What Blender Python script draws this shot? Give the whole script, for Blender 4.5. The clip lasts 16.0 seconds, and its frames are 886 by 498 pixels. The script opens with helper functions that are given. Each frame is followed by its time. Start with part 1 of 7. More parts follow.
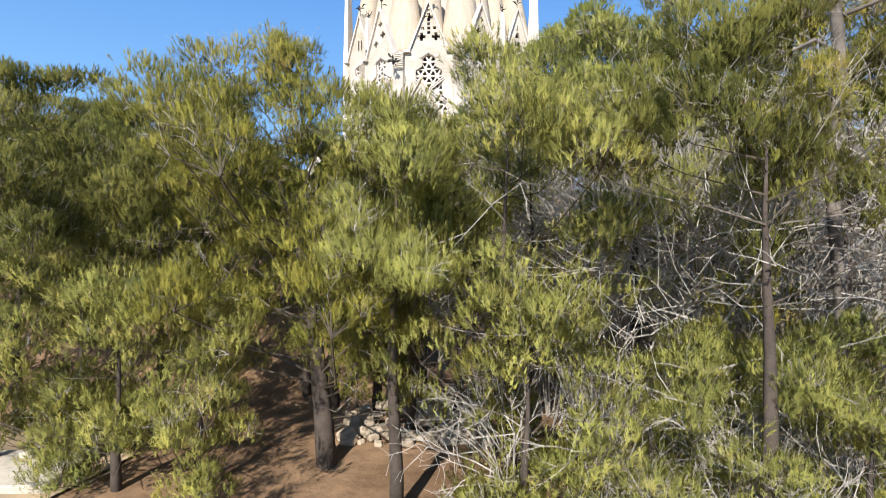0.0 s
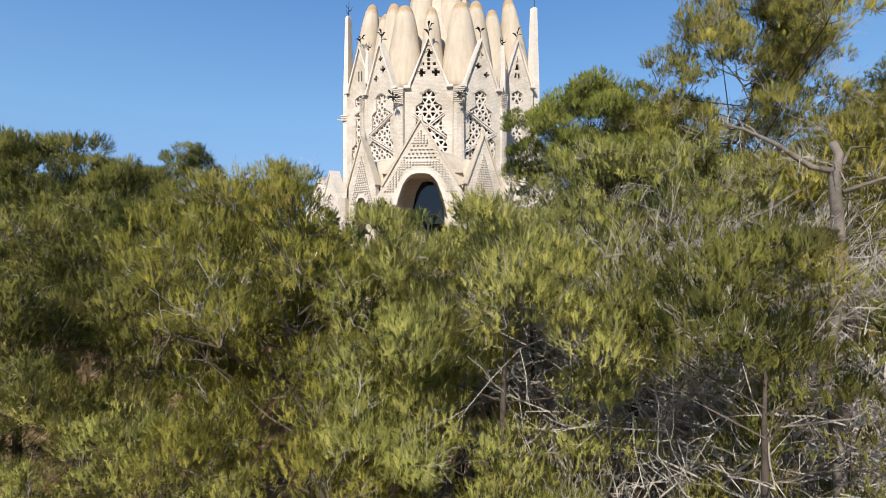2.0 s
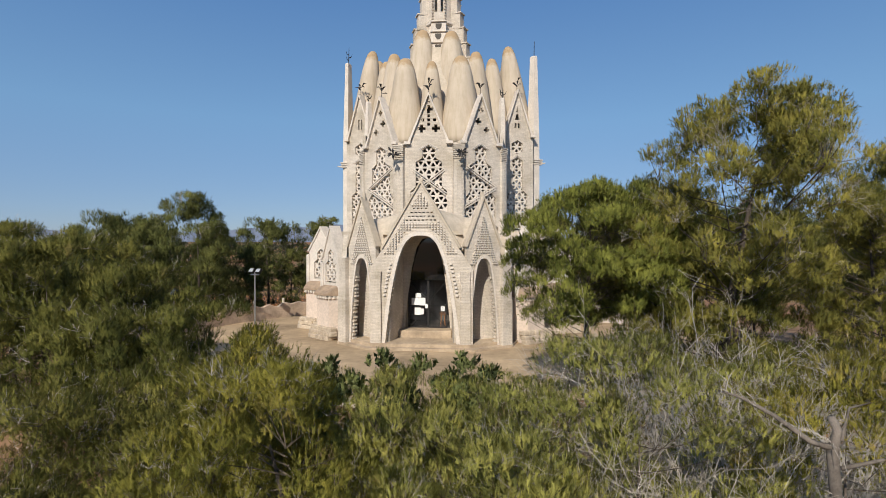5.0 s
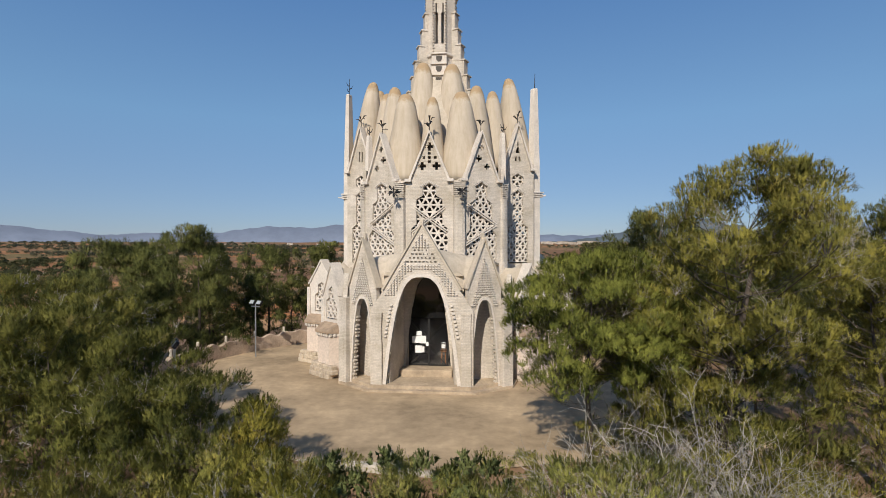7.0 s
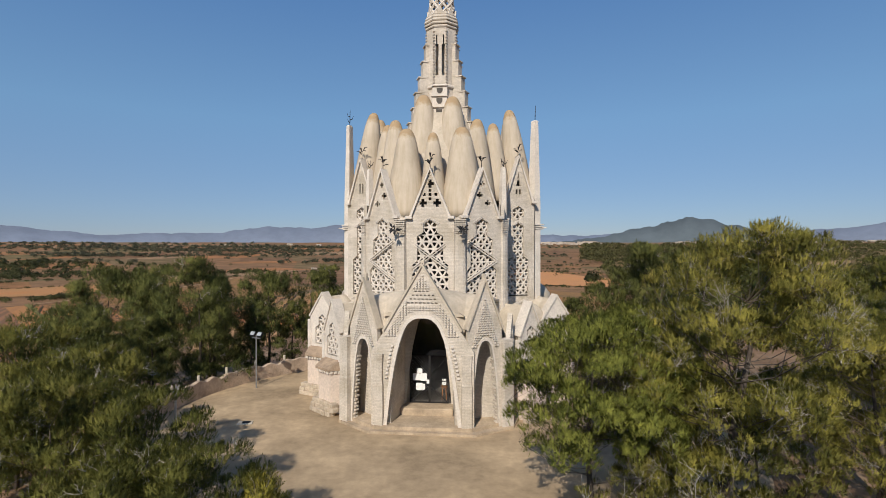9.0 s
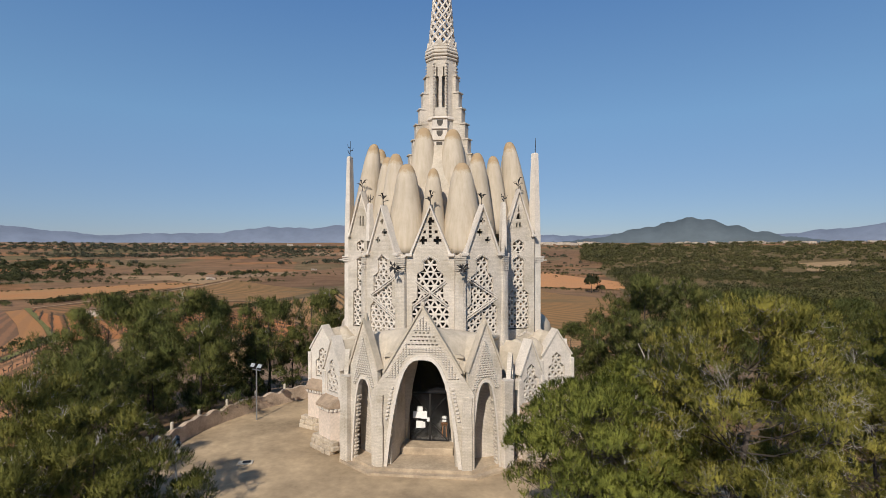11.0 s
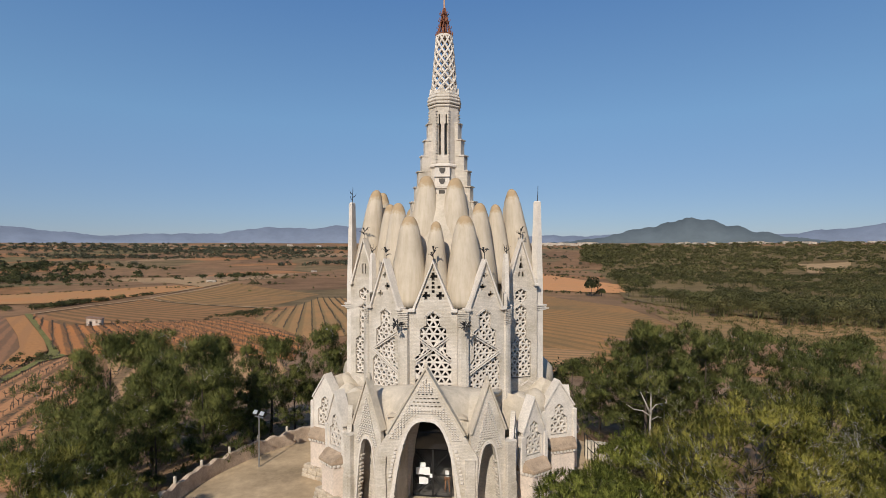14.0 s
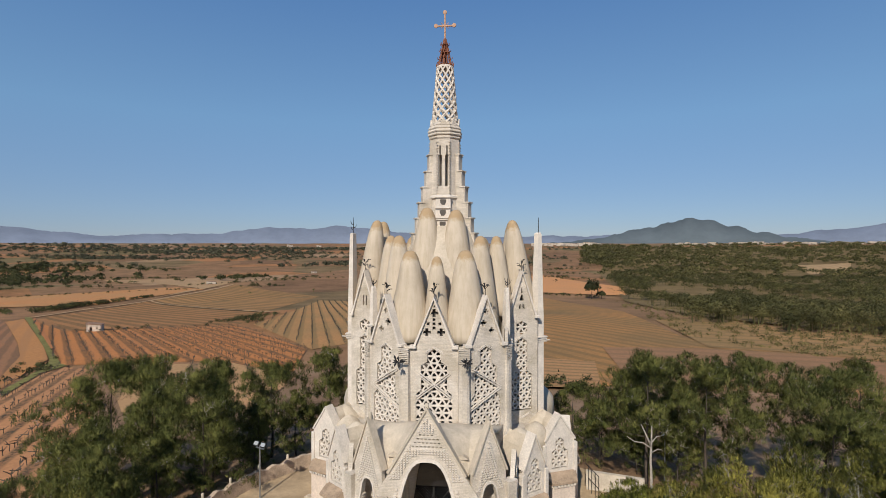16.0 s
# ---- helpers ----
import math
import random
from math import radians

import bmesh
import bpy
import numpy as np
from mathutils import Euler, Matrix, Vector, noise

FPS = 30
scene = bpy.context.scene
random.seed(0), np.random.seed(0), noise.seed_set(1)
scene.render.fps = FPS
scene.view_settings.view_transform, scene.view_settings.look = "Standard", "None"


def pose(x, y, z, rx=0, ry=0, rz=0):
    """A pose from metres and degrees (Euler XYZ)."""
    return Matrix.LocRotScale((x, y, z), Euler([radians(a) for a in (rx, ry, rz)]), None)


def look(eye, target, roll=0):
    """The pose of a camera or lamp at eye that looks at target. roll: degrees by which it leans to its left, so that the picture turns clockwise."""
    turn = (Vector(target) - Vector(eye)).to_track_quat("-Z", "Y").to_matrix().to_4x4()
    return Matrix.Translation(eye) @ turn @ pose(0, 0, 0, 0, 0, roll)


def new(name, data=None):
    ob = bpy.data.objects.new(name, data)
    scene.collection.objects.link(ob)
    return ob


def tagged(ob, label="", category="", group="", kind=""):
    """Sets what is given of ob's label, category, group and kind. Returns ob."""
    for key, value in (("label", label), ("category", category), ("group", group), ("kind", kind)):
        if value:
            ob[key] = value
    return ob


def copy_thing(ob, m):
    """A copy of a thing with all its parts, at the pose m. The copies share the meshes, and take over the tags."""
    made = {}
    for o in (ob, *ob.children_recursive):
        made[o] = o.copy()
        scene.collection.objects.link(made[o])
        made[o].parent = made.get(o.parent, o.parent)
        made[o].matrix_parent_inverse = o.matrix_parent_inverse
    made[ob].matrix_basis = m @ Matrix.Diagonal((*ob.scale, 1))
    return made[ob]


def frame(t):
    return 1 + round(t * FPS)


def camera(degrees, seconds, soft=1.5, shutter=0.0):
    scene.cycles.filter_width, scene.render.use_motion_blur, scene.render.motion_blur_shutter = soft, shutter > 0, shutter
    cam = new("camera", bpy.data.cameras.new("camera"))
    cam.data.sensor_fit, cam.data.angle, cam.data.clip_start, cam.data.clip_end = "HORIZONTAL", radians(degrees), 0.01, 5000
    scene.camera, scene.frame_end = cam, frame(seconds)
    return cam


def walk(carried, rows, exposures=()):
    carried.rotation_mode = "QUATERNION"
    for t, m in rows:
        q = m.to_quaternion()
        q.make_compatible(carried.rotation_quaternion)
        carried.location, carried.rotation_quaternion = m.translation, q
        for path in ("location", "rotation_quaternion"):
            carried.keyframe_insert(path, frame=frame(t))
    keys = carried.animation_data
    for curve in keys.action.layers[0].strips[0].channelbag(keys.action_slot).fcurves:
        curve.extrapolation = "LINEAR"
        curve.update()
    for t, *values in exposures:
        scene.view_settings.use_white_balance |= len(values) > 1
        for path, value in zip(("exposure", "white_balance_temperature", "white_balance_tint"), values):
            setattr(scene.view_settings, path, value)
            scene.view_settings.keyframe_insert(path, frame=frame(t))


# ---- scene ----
# A drone rises straight up in front of a small hilltop church.
cam = camera(80.0, 16.0, soft=0.9, shutter=0.35)
PATH = [
    (0.0, pose(0.00, 0, 0.12, 89.57, 0, 0)),
    (1.0, pose(0.00, 0, 0.92, 89.57, 0, 0)),
    (2.0, pose(0.00, 0, 1.74, 89.57, 0, 0)),
    (3.0, pose(0.00, 0, 2.58, 89.57, 0, 0)),
    (4.0, pose(0.00, 0, 3.44, 89.57, 0, 0)),
    (5.0, pose(0.00, 0, 4.29, 89.57, 0, 0)),
    (7.5, pose(-0.04, 0, 6.42, 89.57, 0, 0)),
    (9.0, pose(-0.06, 0, 7.68, 89.57, 0, 0)),
    (11.5, pose(-0.08, 0, 9.81, 89.57, 0, 0)),
    (12.5, pose(-0.13, 0, 10.64, 89.57, 0, 0)),
    (14.0, pose(-0.20, 0, 11.92, 89.57, 0, 0)),
    (16.0, pose(-0.24, 0, 13.59, 89.57, 0, 0)),
]
walk(cam, PATH, [(0.0, 0.92, 6050, 9), (1.0, 0.76, 6150, 10), (2.0, 0.55, 6300, 10), (3.0, 0.37, 6400, 10), (4.0, 0.24, 6450, 10), (5.0, 0.16, 6500, 10), (7.5, 0.08, 6500, 10), (9.0, 0.05, 6500, 10), (16.0, 0.05, 6500, 10)])

# ---- daylight ----
SUN_FROM = Vector((-0.31, -1.0, 0.78)).normalized()
world = bpy.data.worlds.new("sky")
scene.world = world
world.use_nodes = True
wn = world.node_tree
sky = wn.nodes.new("ShaderNodeTexSky")
sky.sky_type = "NISHITA"
sky.sun_disc = False
sky.sun_elevation = math.asin(SUN_FROM.z)
sky.sun_rotation = math.atan2(SUN_FROM.x, SUN_FROM.y)
sky.altitude = 1200
sky.air_density = 1.0
sky.dust_density = 0.15
sky.ozone_density = 5.0
wn.nodes["Background"].inputs[1].default_value = 0.09
clear = wn.nodes.new("ShaderNodeMix")
clear.data_type = "RGBA"
clear.inputs[0].default_value = 0.62
# clear winter blue, paler over the horizon and deepest overhead
up = wn.nodes.new("ShaderNodeTexCoord")
height = wn.nodes.new("ShaderNodeSeparateXYZ")
wn.links.new(up.outputs["Generated"], height.inputs[0])
blue = wn.nodes.new("ShaderNodeValToRGB")
for i, (at, col) in enumerate(((0.0, (1.98, 2.60, 4.15)), (0.06, (2.10, 3.15, 5.10)), (0.22, (1.98, 3.90, 6.35)), (0.42, (1.12, 2.72, 5.75)), (1.0, (0.85, 2.0, 4.5)))):
    stop = blue.color_ramp.elements[i] if i < 2 else blue.color_ramp.elements.new(at)
    stop.position, stop.color = at, (col[0] * 0.1, col[1] * 0.1, col[2] * 0.1, 1)
wn.links.new(height.outputs[2], blue.inputs[0])
lift = wn.nodes.new("ShaderNodeVectorMath")
lift.operation = "SCALE"
lift.inputs["Scale"].default_value = 10.0
wn.links.new(blue.outputs[0], lift.inputs[0])
wn.links.new(lift.outputs[0], clear.inputs[7])
wn.links.new(sky.outputs[0], clear.inputs[6])
wn.links.new(clear.outputs[2], wn.nodes["Background"].inputs[0])
sun_data = bpy.data.lights.new("sun", "SUN")
sun_data.energy = 4.4
sun_data.angle = radians(0.53)
sun_data.color = (1.0, 0.915, 0.80)
sun = new("sun", sun_data)
sun.matrix_world = look(SUN_FROM * 300, (0, 0, 0))

# ---- materials ----
def material(name):
    m = bpy.data.materials.new(name)
    m.use_nodes = True
    nt = m.node_tree
    return m, nt, nt.nodes["Principled BSDF"]


def node(nt, kind, **inputs):
    n = nt.nodes.new(kind)
    for k, v in inputs.items():
        n.inputs[k.replace("_", " ")].default_value = v
    return n


def noise_tex(nt, scale, detail=4.0, rough=0.6, coords=None):
    n = node(nt, "ShaderNodeTexNoise", Scale=scale, Detail=detail, Roughness=rough)
    if coords is not None:
        nt.links.new(coords, n.inputs["Vector"])
    return n


def ramp(nt, source, stops):
    n = nt.nodes.new("ShaderNodeValToRGB")
    e = n.color_ramp.elements
    while len(e) < len(stops):
        e.new(0.5)
    for el, (p, c) in zip(e, stops):
        el.position, el.color = p, (*c, 1)
    nt.links.new(source, n.inputs[0])
    return n.outputs[0]


def mix(nt, fac, a, b, blend="MIX"):
    n = nt.nodes.new("ShaderNodeMix")
    n.data_type, n.blend_type = "RGBA", blend
    for sock, v in ((n.inputs[0], fac), (n.inputs[6], a), (n.inputs[7], b)):
        if isinstance(v, (int, float)):
            sock.default_value = v
        elif isinstance(v, tuple):
            sock.default_value = (*v, 1)
        else:
            nt.links.new(v, sock)
    return n.outputs[2]


def bump(nt, height, strength, distance, bsdf):
    n = node(nt, "ShaderNodeBump", Strength=strength, Distance=distance)
    nt.links.new(height, n.inputs["Height"])
    nt.links.new(n.outputs[0], bsdf.inputs["Normal"])
    return n


def object_coords(nt):
    return nt.nodes.new("ShaderNodeTexCoord").outputs["Object"]


def plain(name, color, rough=0.7, metal=0.0, grain=6.0, spread=0.25, relief=0.0, fleck=0.15):
    """A surface of one colour with stains and grain at two scales."""
    m, nt, b = material(name)
    co = object_coords(nt)
    n1 = noise_tex(nt, grain, 6, 0.65, co)
    n2 = noise_tex(nt, grain * 9, 4, 0.6, co)
    lo = tuple(c * (1 - spread) for c in color)
    hi = tuple(min(1, c * (1 + spread)) for c in color)
    c1 = ramp(nt, n1.outputs[0], ((0.32, lo), (0.68, hi)))
    c2 = ramp(nt, n2.outputs[0], ((0.3, (1 - fleck,) * 3), (0.7, (1 + fleck * 0.5,) * 3)))
    nt.links.new(mix(nt, 1.0, c1, c2, "MULTIPLY"), b.inputs["Base Color"])
    b.inputs["Roughness"].default_value, b.inputs["Metallic"].default_value = rough, metal
    b.inputs["Specular IOR Level"].default_value = 0.5 if rough < 0.85 else 0.15
    if relief:
        bump(nt, n2.outputs[0], 0.6, relief, b)
    return m


def brickwork(name, color, joint, width=0.24, height=0.062, depth=0.012, stain=0.3):
    """Weathered brick courses: joints in relief, colour that wanders."""
    m, nt, b = material(name)
    co = object_coords(nt)
    sep = nt.nodes.new("ShaderNodeSeparateXYZ")
    nt.links.new(co, sep.inputs[0])
    add = node(nt, "ShaderNodeMath")
    nt.links.new(sep.outputs[0], add.inputs[0])
    nt.links.new(sep.outputs[1], add.inputs[1])
    comb = nt.nodes.new("ShaderNodeCombineXYZ")
    nt.links.new(add.outputs[0], comb.inputs[0])
    nt.links.new(sep.outputs[2], comb.inputs[1])
    br = node(nt, "ShaderNodeTexBrick", Scale=1.0, Mortar_Size=0.007, Mortar_Smooth=0.4, Brick_Width=width, Row_Height=height)
    br.inputs["Color1"].default_value = (*[c * 0.93 for c in color], 1)
    br.inputs["Color2"].default_value = (*[min(1, c * 1.05) for c in color], 1)
    br.inputs["Mortar"].default_value = (*joint, 1)
    nt.links.new(comb.outputs[0], br.inputs["Vector"])
    n1 = noise_tex(nt, 0.9, 7, 0.65, co)
    n2 = noise_tex(nt, 14, 4, 0.6, co)
    c1 = ramp(nt, n1.outputs[0], ((0.3, (1 - stain, 1 - stain * 1.1, 1 - stain * 1.35)), (0.62, (1.04, 1.03, 1.01))))
    c2 = ramp(nt, n2.outputs[0], ((0.3, (0.86, 0.86, 0.86)), (0.7, (1.06, 1.06, 1.06))))
    c = mix(nt, 1.0, mix(nt, 1.0, br.outputs[0], c1, "MULTIPLY"), c2, "MULTIPLY")
    nt.links.new(c, b.inputs["Base Color"])
    b.inputs["Roughness"].default_value = 0.9
    h = mix(nt, 0.35, br.outputs[1], n2.outputs[0])
    bp = bump(nt, h, 0.7, depth, b)
    bp.invert = True
    return m


M_BRICK = brickwork("pale_brick", (0.63, 0.57, 0.495), (0.52, 0.465, 0.40))
M_TAN = plain("lime_render_ochre", (0.51, 0.44, 0.345), 0.92, 0, 1.1, 0.2, 0.006, 0.08)
M_STONE = plain("cast_stone", (0.63, 0.57, 0.495), 0.88, 0, 1.6, 0.12, 0.004)
M_PINK = plain("pink_render", (0.62, 0.52, 0.435), 0.92, 0, 1.2, 0.12, 0.004)
M_TILE = plain("clay_ledge", (0.36, 0.27, 0.19), 0.9, 0, 2.5, 0.25, 0.006)
M_IRON = plain("dark_iron", (0.035, 0.033, 0.032), 0.55, 0.6, 8, 0.3)
M_RUST = plain("rusty_iron", (0.24, 0.10, 0.06), 0.85, 0.2, 5, 0.35, 0.004)
# dark base colour that imitates shade in the church openings
M_DARK = plain("painted_interior_shade", (0.10, 0.09, 0.08), 0.9, 0, 1.0, 0.2)
M_WHITE = plain("white_board", (0.82, 0.82, 0.80), 0.6, 0, 2, 0.04)
M_GREY = plain("galvanised_steel", (0.42, 0.43, 0.44), 0.45, 0.8, 6, 0.15)
M_WOOD = plain("orange_wood", (0.36, 0.16, 0.06), 0.7, 0, 6, 0.3)
M_SAND = plain("trodden_earth", (0.405, 0.302, 0.188), 0.97, 0, 0.30, 0.36, 0.012)
M_STEP = plain("worn_step_stone", (0.43, 0.34, 0.24), 0.95, 0, 0.9, 0.28, 0.008)
M_PANE = plain("tinted_pane", (0.012, 0.012, 0.014), 0.04, 0, 2.0, 0.2)
M_PANE.node_tree.nodes["Principled BSDF"].inputs["IOR"].default_value = 1.6
M_CONCRETE = plain("pale_concrete", (0.52, 0.46, 0.37), 0.92, 0, 1.4, 0.16, 0.006)
M_WALLSTONE = plain("boundary_render", (0.46, 0.355, 0.265), 0.95, 0, 1.4, 0.3, 0.012)
M_PLINTH = plain("weathered_plinth_stone", (0.50, 0.42, 0.32), 0.95, 0, 1.6, 0.28, 0.015)
M_RUBBLE = plain("limestone_rubble", (0.42, 0.34, 0.25), 0.95, 0, 2.0, 0.25, 0.02)


def earth_material():
    """Litter and red soil on the hill; a patchwork of ploughed land, stubble and scrub on the plain."""
    m, nt, b = material("hill_soil")
    co = object_coords(nt)
    mid = noise_tex(nt, 0.22, 6, 0.65, co)
    fine = noise_tex(nt, 3.5, 6, 0.7, co)
    soil = ramp(nt, mid.outputs[0], ((0.3, (0.16, 0.098, 0.056)), (0.55, (0.275, 0.175, 0.102)), (0.75, (0.34, 0.25, 0.16))))
    scale = nt.nodes.new("ShaderNodeMapping")
    scale.inputs["Scale"].default_value = (0.0092, 0.0052, 0.0)
    scale.inputs["Rotation"].default_value = (0, 0, 0.35)
    nt.links.new(co, scale.inputs[0])
    vor = nt.nodes.new("ShaderNodeTexVoronoi")
    vor.inputs["Scale"].default_value = 1.0
    vor.inputs["Randomness"].default_value = 0.85
    nt.links.new(scale.outputs[0], vor.inputs["Vector"])
    sep = nt.nodes.new("ShaderNodeSeparateColor")
    nt.links.new(vor.outputs["Color"], sep.inputs[0])
    plots = nt.nodes.new("ShaderNodeValToRGB")
    plots.color_ramp.interpolation = "CONSTANT"
    cols = ((0.0, (0.24, 0.135, 0.072)), (0.16, (0.36, 0.180, 0.080)), (0.30, (0.28, 0.162, 0.084)), (0.44, (0.40, 0.190, 0.082)), (0.52, (0.22, 0.150, 0.075)), (0.68, (0.275, 0.155, 0.080)), (0.82, (0.38, 0.245, 0.140)), (0.90, (0.20, 0.150, 0.070)))
    e = plots.color_ramp.elements
    while len(e) < len(cols):
        e.new(0.5)
    for el, (pos, c) in zip(e, cols):
        el.position, el.color = pos, (*c, 1)
    nt.links.new(sep.outputs[0], plots.inputs[0])
    mott = noise_tex(nt, 0.03, 6, 0.7, co)
    scrub = ramp(nt, mott.outputs[0], ((0.35, (0.6, 0.62, 0.6)), (0.65, (1.15, 1.12, 1.1))))
    plain_c = mix(nt, 1.0, plots.outputs[0], scrub, "MULTIPLY")
    ln = nt.nodes.new("ShaderNodeVectorMath")
    ln.operation = "LENGTH"
    nt.links.new(co, ln.inputs[0])
    mr = nt.nodes.new("ShaderNodeMapRange")
    mr.inputs["From Min"].default_value, mr.inputs["From Max"].default_value = 60, 130
    nt.links.new(ln.outputs["Value"], mr.inputs[0])
    c = mix(nt, mr.outputs[0], soil, plain_c)
    f = ramp(nt, fine.outputs[0], ((0.3, (0.7, 0.7, 0.7)), (0.7, (1.15, 1.15, 1.15))))
    nt.links.new(mix(nt, 1.0, c, f, "MULTIPLY"), b.inputs["Base Color"])
    b.inputs["Roughness"].default_value = 1.0
    b.inputs["Specular IOR Level"].default_value = 0.1
    bump(nt, fine.outputs[0], 0.8, 0.05, b)
    return m


def field_material(name, soil, soil2, row, angle, spacing, share=0.25):
    """Ploughed soil with rows of vines: bands along one direction, frayed by noise."""
    m, nt, b = material(name)
    co = object_coords(nt)
    mp = nt.nodes.new("ShaderNodeMapping")
    mp.inputs["Rotation"].default_value = (0, 0, -angle)
    nt.links.new(co, mp.inputs[0])
    sep = nt.nodes.new("ShaderNodeSeparateXYZ")
    nt.links.new(mp.outputs[0], sep.inputs[0])
    wob = noise_tex(nt, 0.15, 4, 0.6, co)
    add = node(nt, "ShaderNodeMath")
    add.operation = "MULTIPLY_ADD"
    nt.links.new(wob.outputs[0], add.inputs[0])
    add.inputs[1].default_value = 0.9
    nt.links.new(sep.outputs[1], add.inputs[2])
    mul = node(nt, "ShaderNodeMath")
    mul.operation = "MULTIPLY"
    nt.links.new(add.outputs[0], mul.inputs[0])
    mul.inputs[1].default_value = 1.0 / spacing
    fr = node(nt, "ShaderNodeMath")
    fr.operation = "PINGPONG"
    nt.links.new(mul.outputs[0], fr.inputs[0])
    fr.inputs[1].default_value = 0.5
    bands = ramp(nt, fr.outputs[0], ((share * 0.5, (1, 1, 1)), (share * 0.5 + 0.12, (0, 0, 0))))
    n1 = noise_tex(nt, 0.028, 6, 0.65, co)
    n2 = noise_tex(nt, 1.6, 5, 0.7, co)
    c = ramp(nt, n1.outputs[0], ((0.35, soil), (0.65, soil2)))
    gaps = ramp(nt, n2.outputs[0], ((0.38, (0.15, 0.15, 0.15)), (0.62, (1, 1, 1))))
    c = mix(nt, mix(nt, 1.0, bands, gaps, "MULTIPLY"), c, row)
    f = ramp(nt, n2.outputs[0], ((0.3, (0.8, 0.8, 0.8)), (0.7, (1.12, 1.12, 1.12))))
    nt.links.new(mix(nt, 1.0, c, f, "MULTIPLY"), b.inputs["Base Color"])
    b.inputs["Roughness"].default_value = 1.0
    b.inputs["Specular IOR Level"].default_value = 0.1
    return m


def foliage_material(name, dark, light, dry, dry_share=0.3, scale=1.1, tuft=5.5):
    """Needles: green that wanders clump by clump, some of it dry, partly letting light through."""
    m, nt, b = material(name)
    co = object_coords(nt)
    n1 = noise_tex(nt, scale, 4, 0.6, co)
    geo = nt.nodes.new("ShaderNodeNewGeometry")
    info = nt.nodes.new("ShaderNodeObjectInfo")
    g = ramp(nt, n1.outputs[0], ((0.3, dark), (0.7, light)))
    n2 = noise_tex(nt, scale * 1.7, 5, 0.7, co)
    pick = ramp(nt, n2.outputs[0], ((0.62 - 0.2 * dry_share, (0, 0, 0)), (0.85 - 0.2 * dry_share, (1, 1, 1))))
    c = mix(nt, pick, g, dry)
    v = ramp(nt, geo.outputs["Random Per Island"], ((0.0, (0.90, 0.90, 0.90)), (1.0, (1.12, 1.12, 1.10))))
    c = mix(nt, 1.0, c, v, "MULTIPLY")
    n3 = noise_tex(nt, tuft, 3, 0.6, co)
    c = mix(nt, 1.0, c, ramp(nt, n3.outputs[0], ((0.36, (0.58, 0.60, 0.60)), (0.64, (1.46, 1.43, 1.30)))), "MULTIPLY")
    o = ramp(nt, info.outputs["Random"], ((0.0, (0.85, 0.88, 0.85)), (1.0, (1.12, 1.08, 1.0))))
    c = mix(nt, 1.0, c, o, "MULTIPLY")
    nt.links.new(c, b.inputs["Base Color"])
    b.inputs["Roughness"].default_value = 0.65
    b.inputs["Specular IOR Level"].default_value = 0.12
    tr = nt.nodes.new("ShaderNodeBsdfTranslucent")
    nt.links.new(c, tr.inputs[0])
    ms = nt.nodes.new("ShaderNodeMixShader")
    ms.inputs[0].default_value = 0.38
    nt.links.new(b.outputs[0], ms.inputs[1])
    nt.links.new(tr.outputs[0], ms.inputs[2])
    nt.links.new(ms.outputs[0], nt.nodes["Material Output"].inputs[0])
    return m


M_EARTH = earth_material()
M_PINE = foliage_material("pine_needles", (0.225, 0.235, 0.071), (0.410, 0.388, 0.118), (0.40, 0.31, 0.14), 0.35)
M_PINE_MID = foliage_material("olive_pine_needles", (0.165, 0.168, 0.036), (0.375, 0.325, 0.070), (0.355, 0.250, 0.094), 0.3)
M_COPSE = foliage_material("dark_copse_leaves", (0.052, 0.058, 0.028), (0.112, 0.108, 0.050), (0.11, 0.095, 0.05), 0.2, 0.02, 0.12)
# lighter, greyer copy of the copse leaves: distance haze put into the colour
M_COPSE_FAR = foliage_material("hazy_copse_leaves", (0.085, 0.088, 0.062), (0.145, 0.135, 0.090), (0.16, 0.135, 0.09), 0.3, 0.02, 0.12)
# darker copy of the pine needles, with shade put into the colour
M_PINE_SHADED = foliage_material("shaded_pine_needles", (0.086, 0.096, 0.025), (0.246, 0.232, 0.065), (0.292, 0.225, 0.095), 0.22, 0.7, 2.6)
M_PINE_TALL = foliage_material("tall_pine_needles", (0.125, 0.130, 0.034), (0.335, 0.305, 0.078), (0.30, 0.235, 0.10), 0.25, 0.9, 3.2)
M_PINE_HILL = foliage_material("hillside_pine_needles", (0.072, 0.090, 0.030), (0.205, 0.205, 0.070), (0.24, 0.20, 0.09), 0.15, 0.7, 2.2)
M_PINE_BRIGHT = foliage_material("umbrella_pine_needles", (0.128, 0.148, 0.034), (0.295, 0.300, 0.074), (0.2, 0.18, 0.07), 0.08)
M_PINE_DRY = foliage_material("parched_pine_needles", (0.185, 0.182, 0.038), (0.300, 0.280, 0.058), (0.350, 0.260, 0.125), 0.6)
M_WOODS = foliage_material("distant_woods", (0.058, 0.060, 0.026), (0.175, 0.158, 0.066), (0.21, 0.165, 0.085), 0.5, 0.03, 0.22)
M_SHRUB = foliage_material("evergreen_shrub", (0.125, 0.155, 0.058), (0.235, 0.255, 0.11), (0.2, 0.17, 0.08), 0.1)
M_PALETWIG = plain("pale_dry_twigs", (0.41, 0.37, 0.315), 0.9, 0, 6, 0.3)
M_SCRUB = foliage_material("dry_scrub_leaves", (0.120, 0.105, 0.045), (0.215, 0.180, 0.085), (0.25, 0.20, 0.11), 0.4, 0.05, 0.5)
M_GRASS = plain("verge_grass", (0.185, 0.165, 0.050), 0.95, 0, 0.6, 0.4)
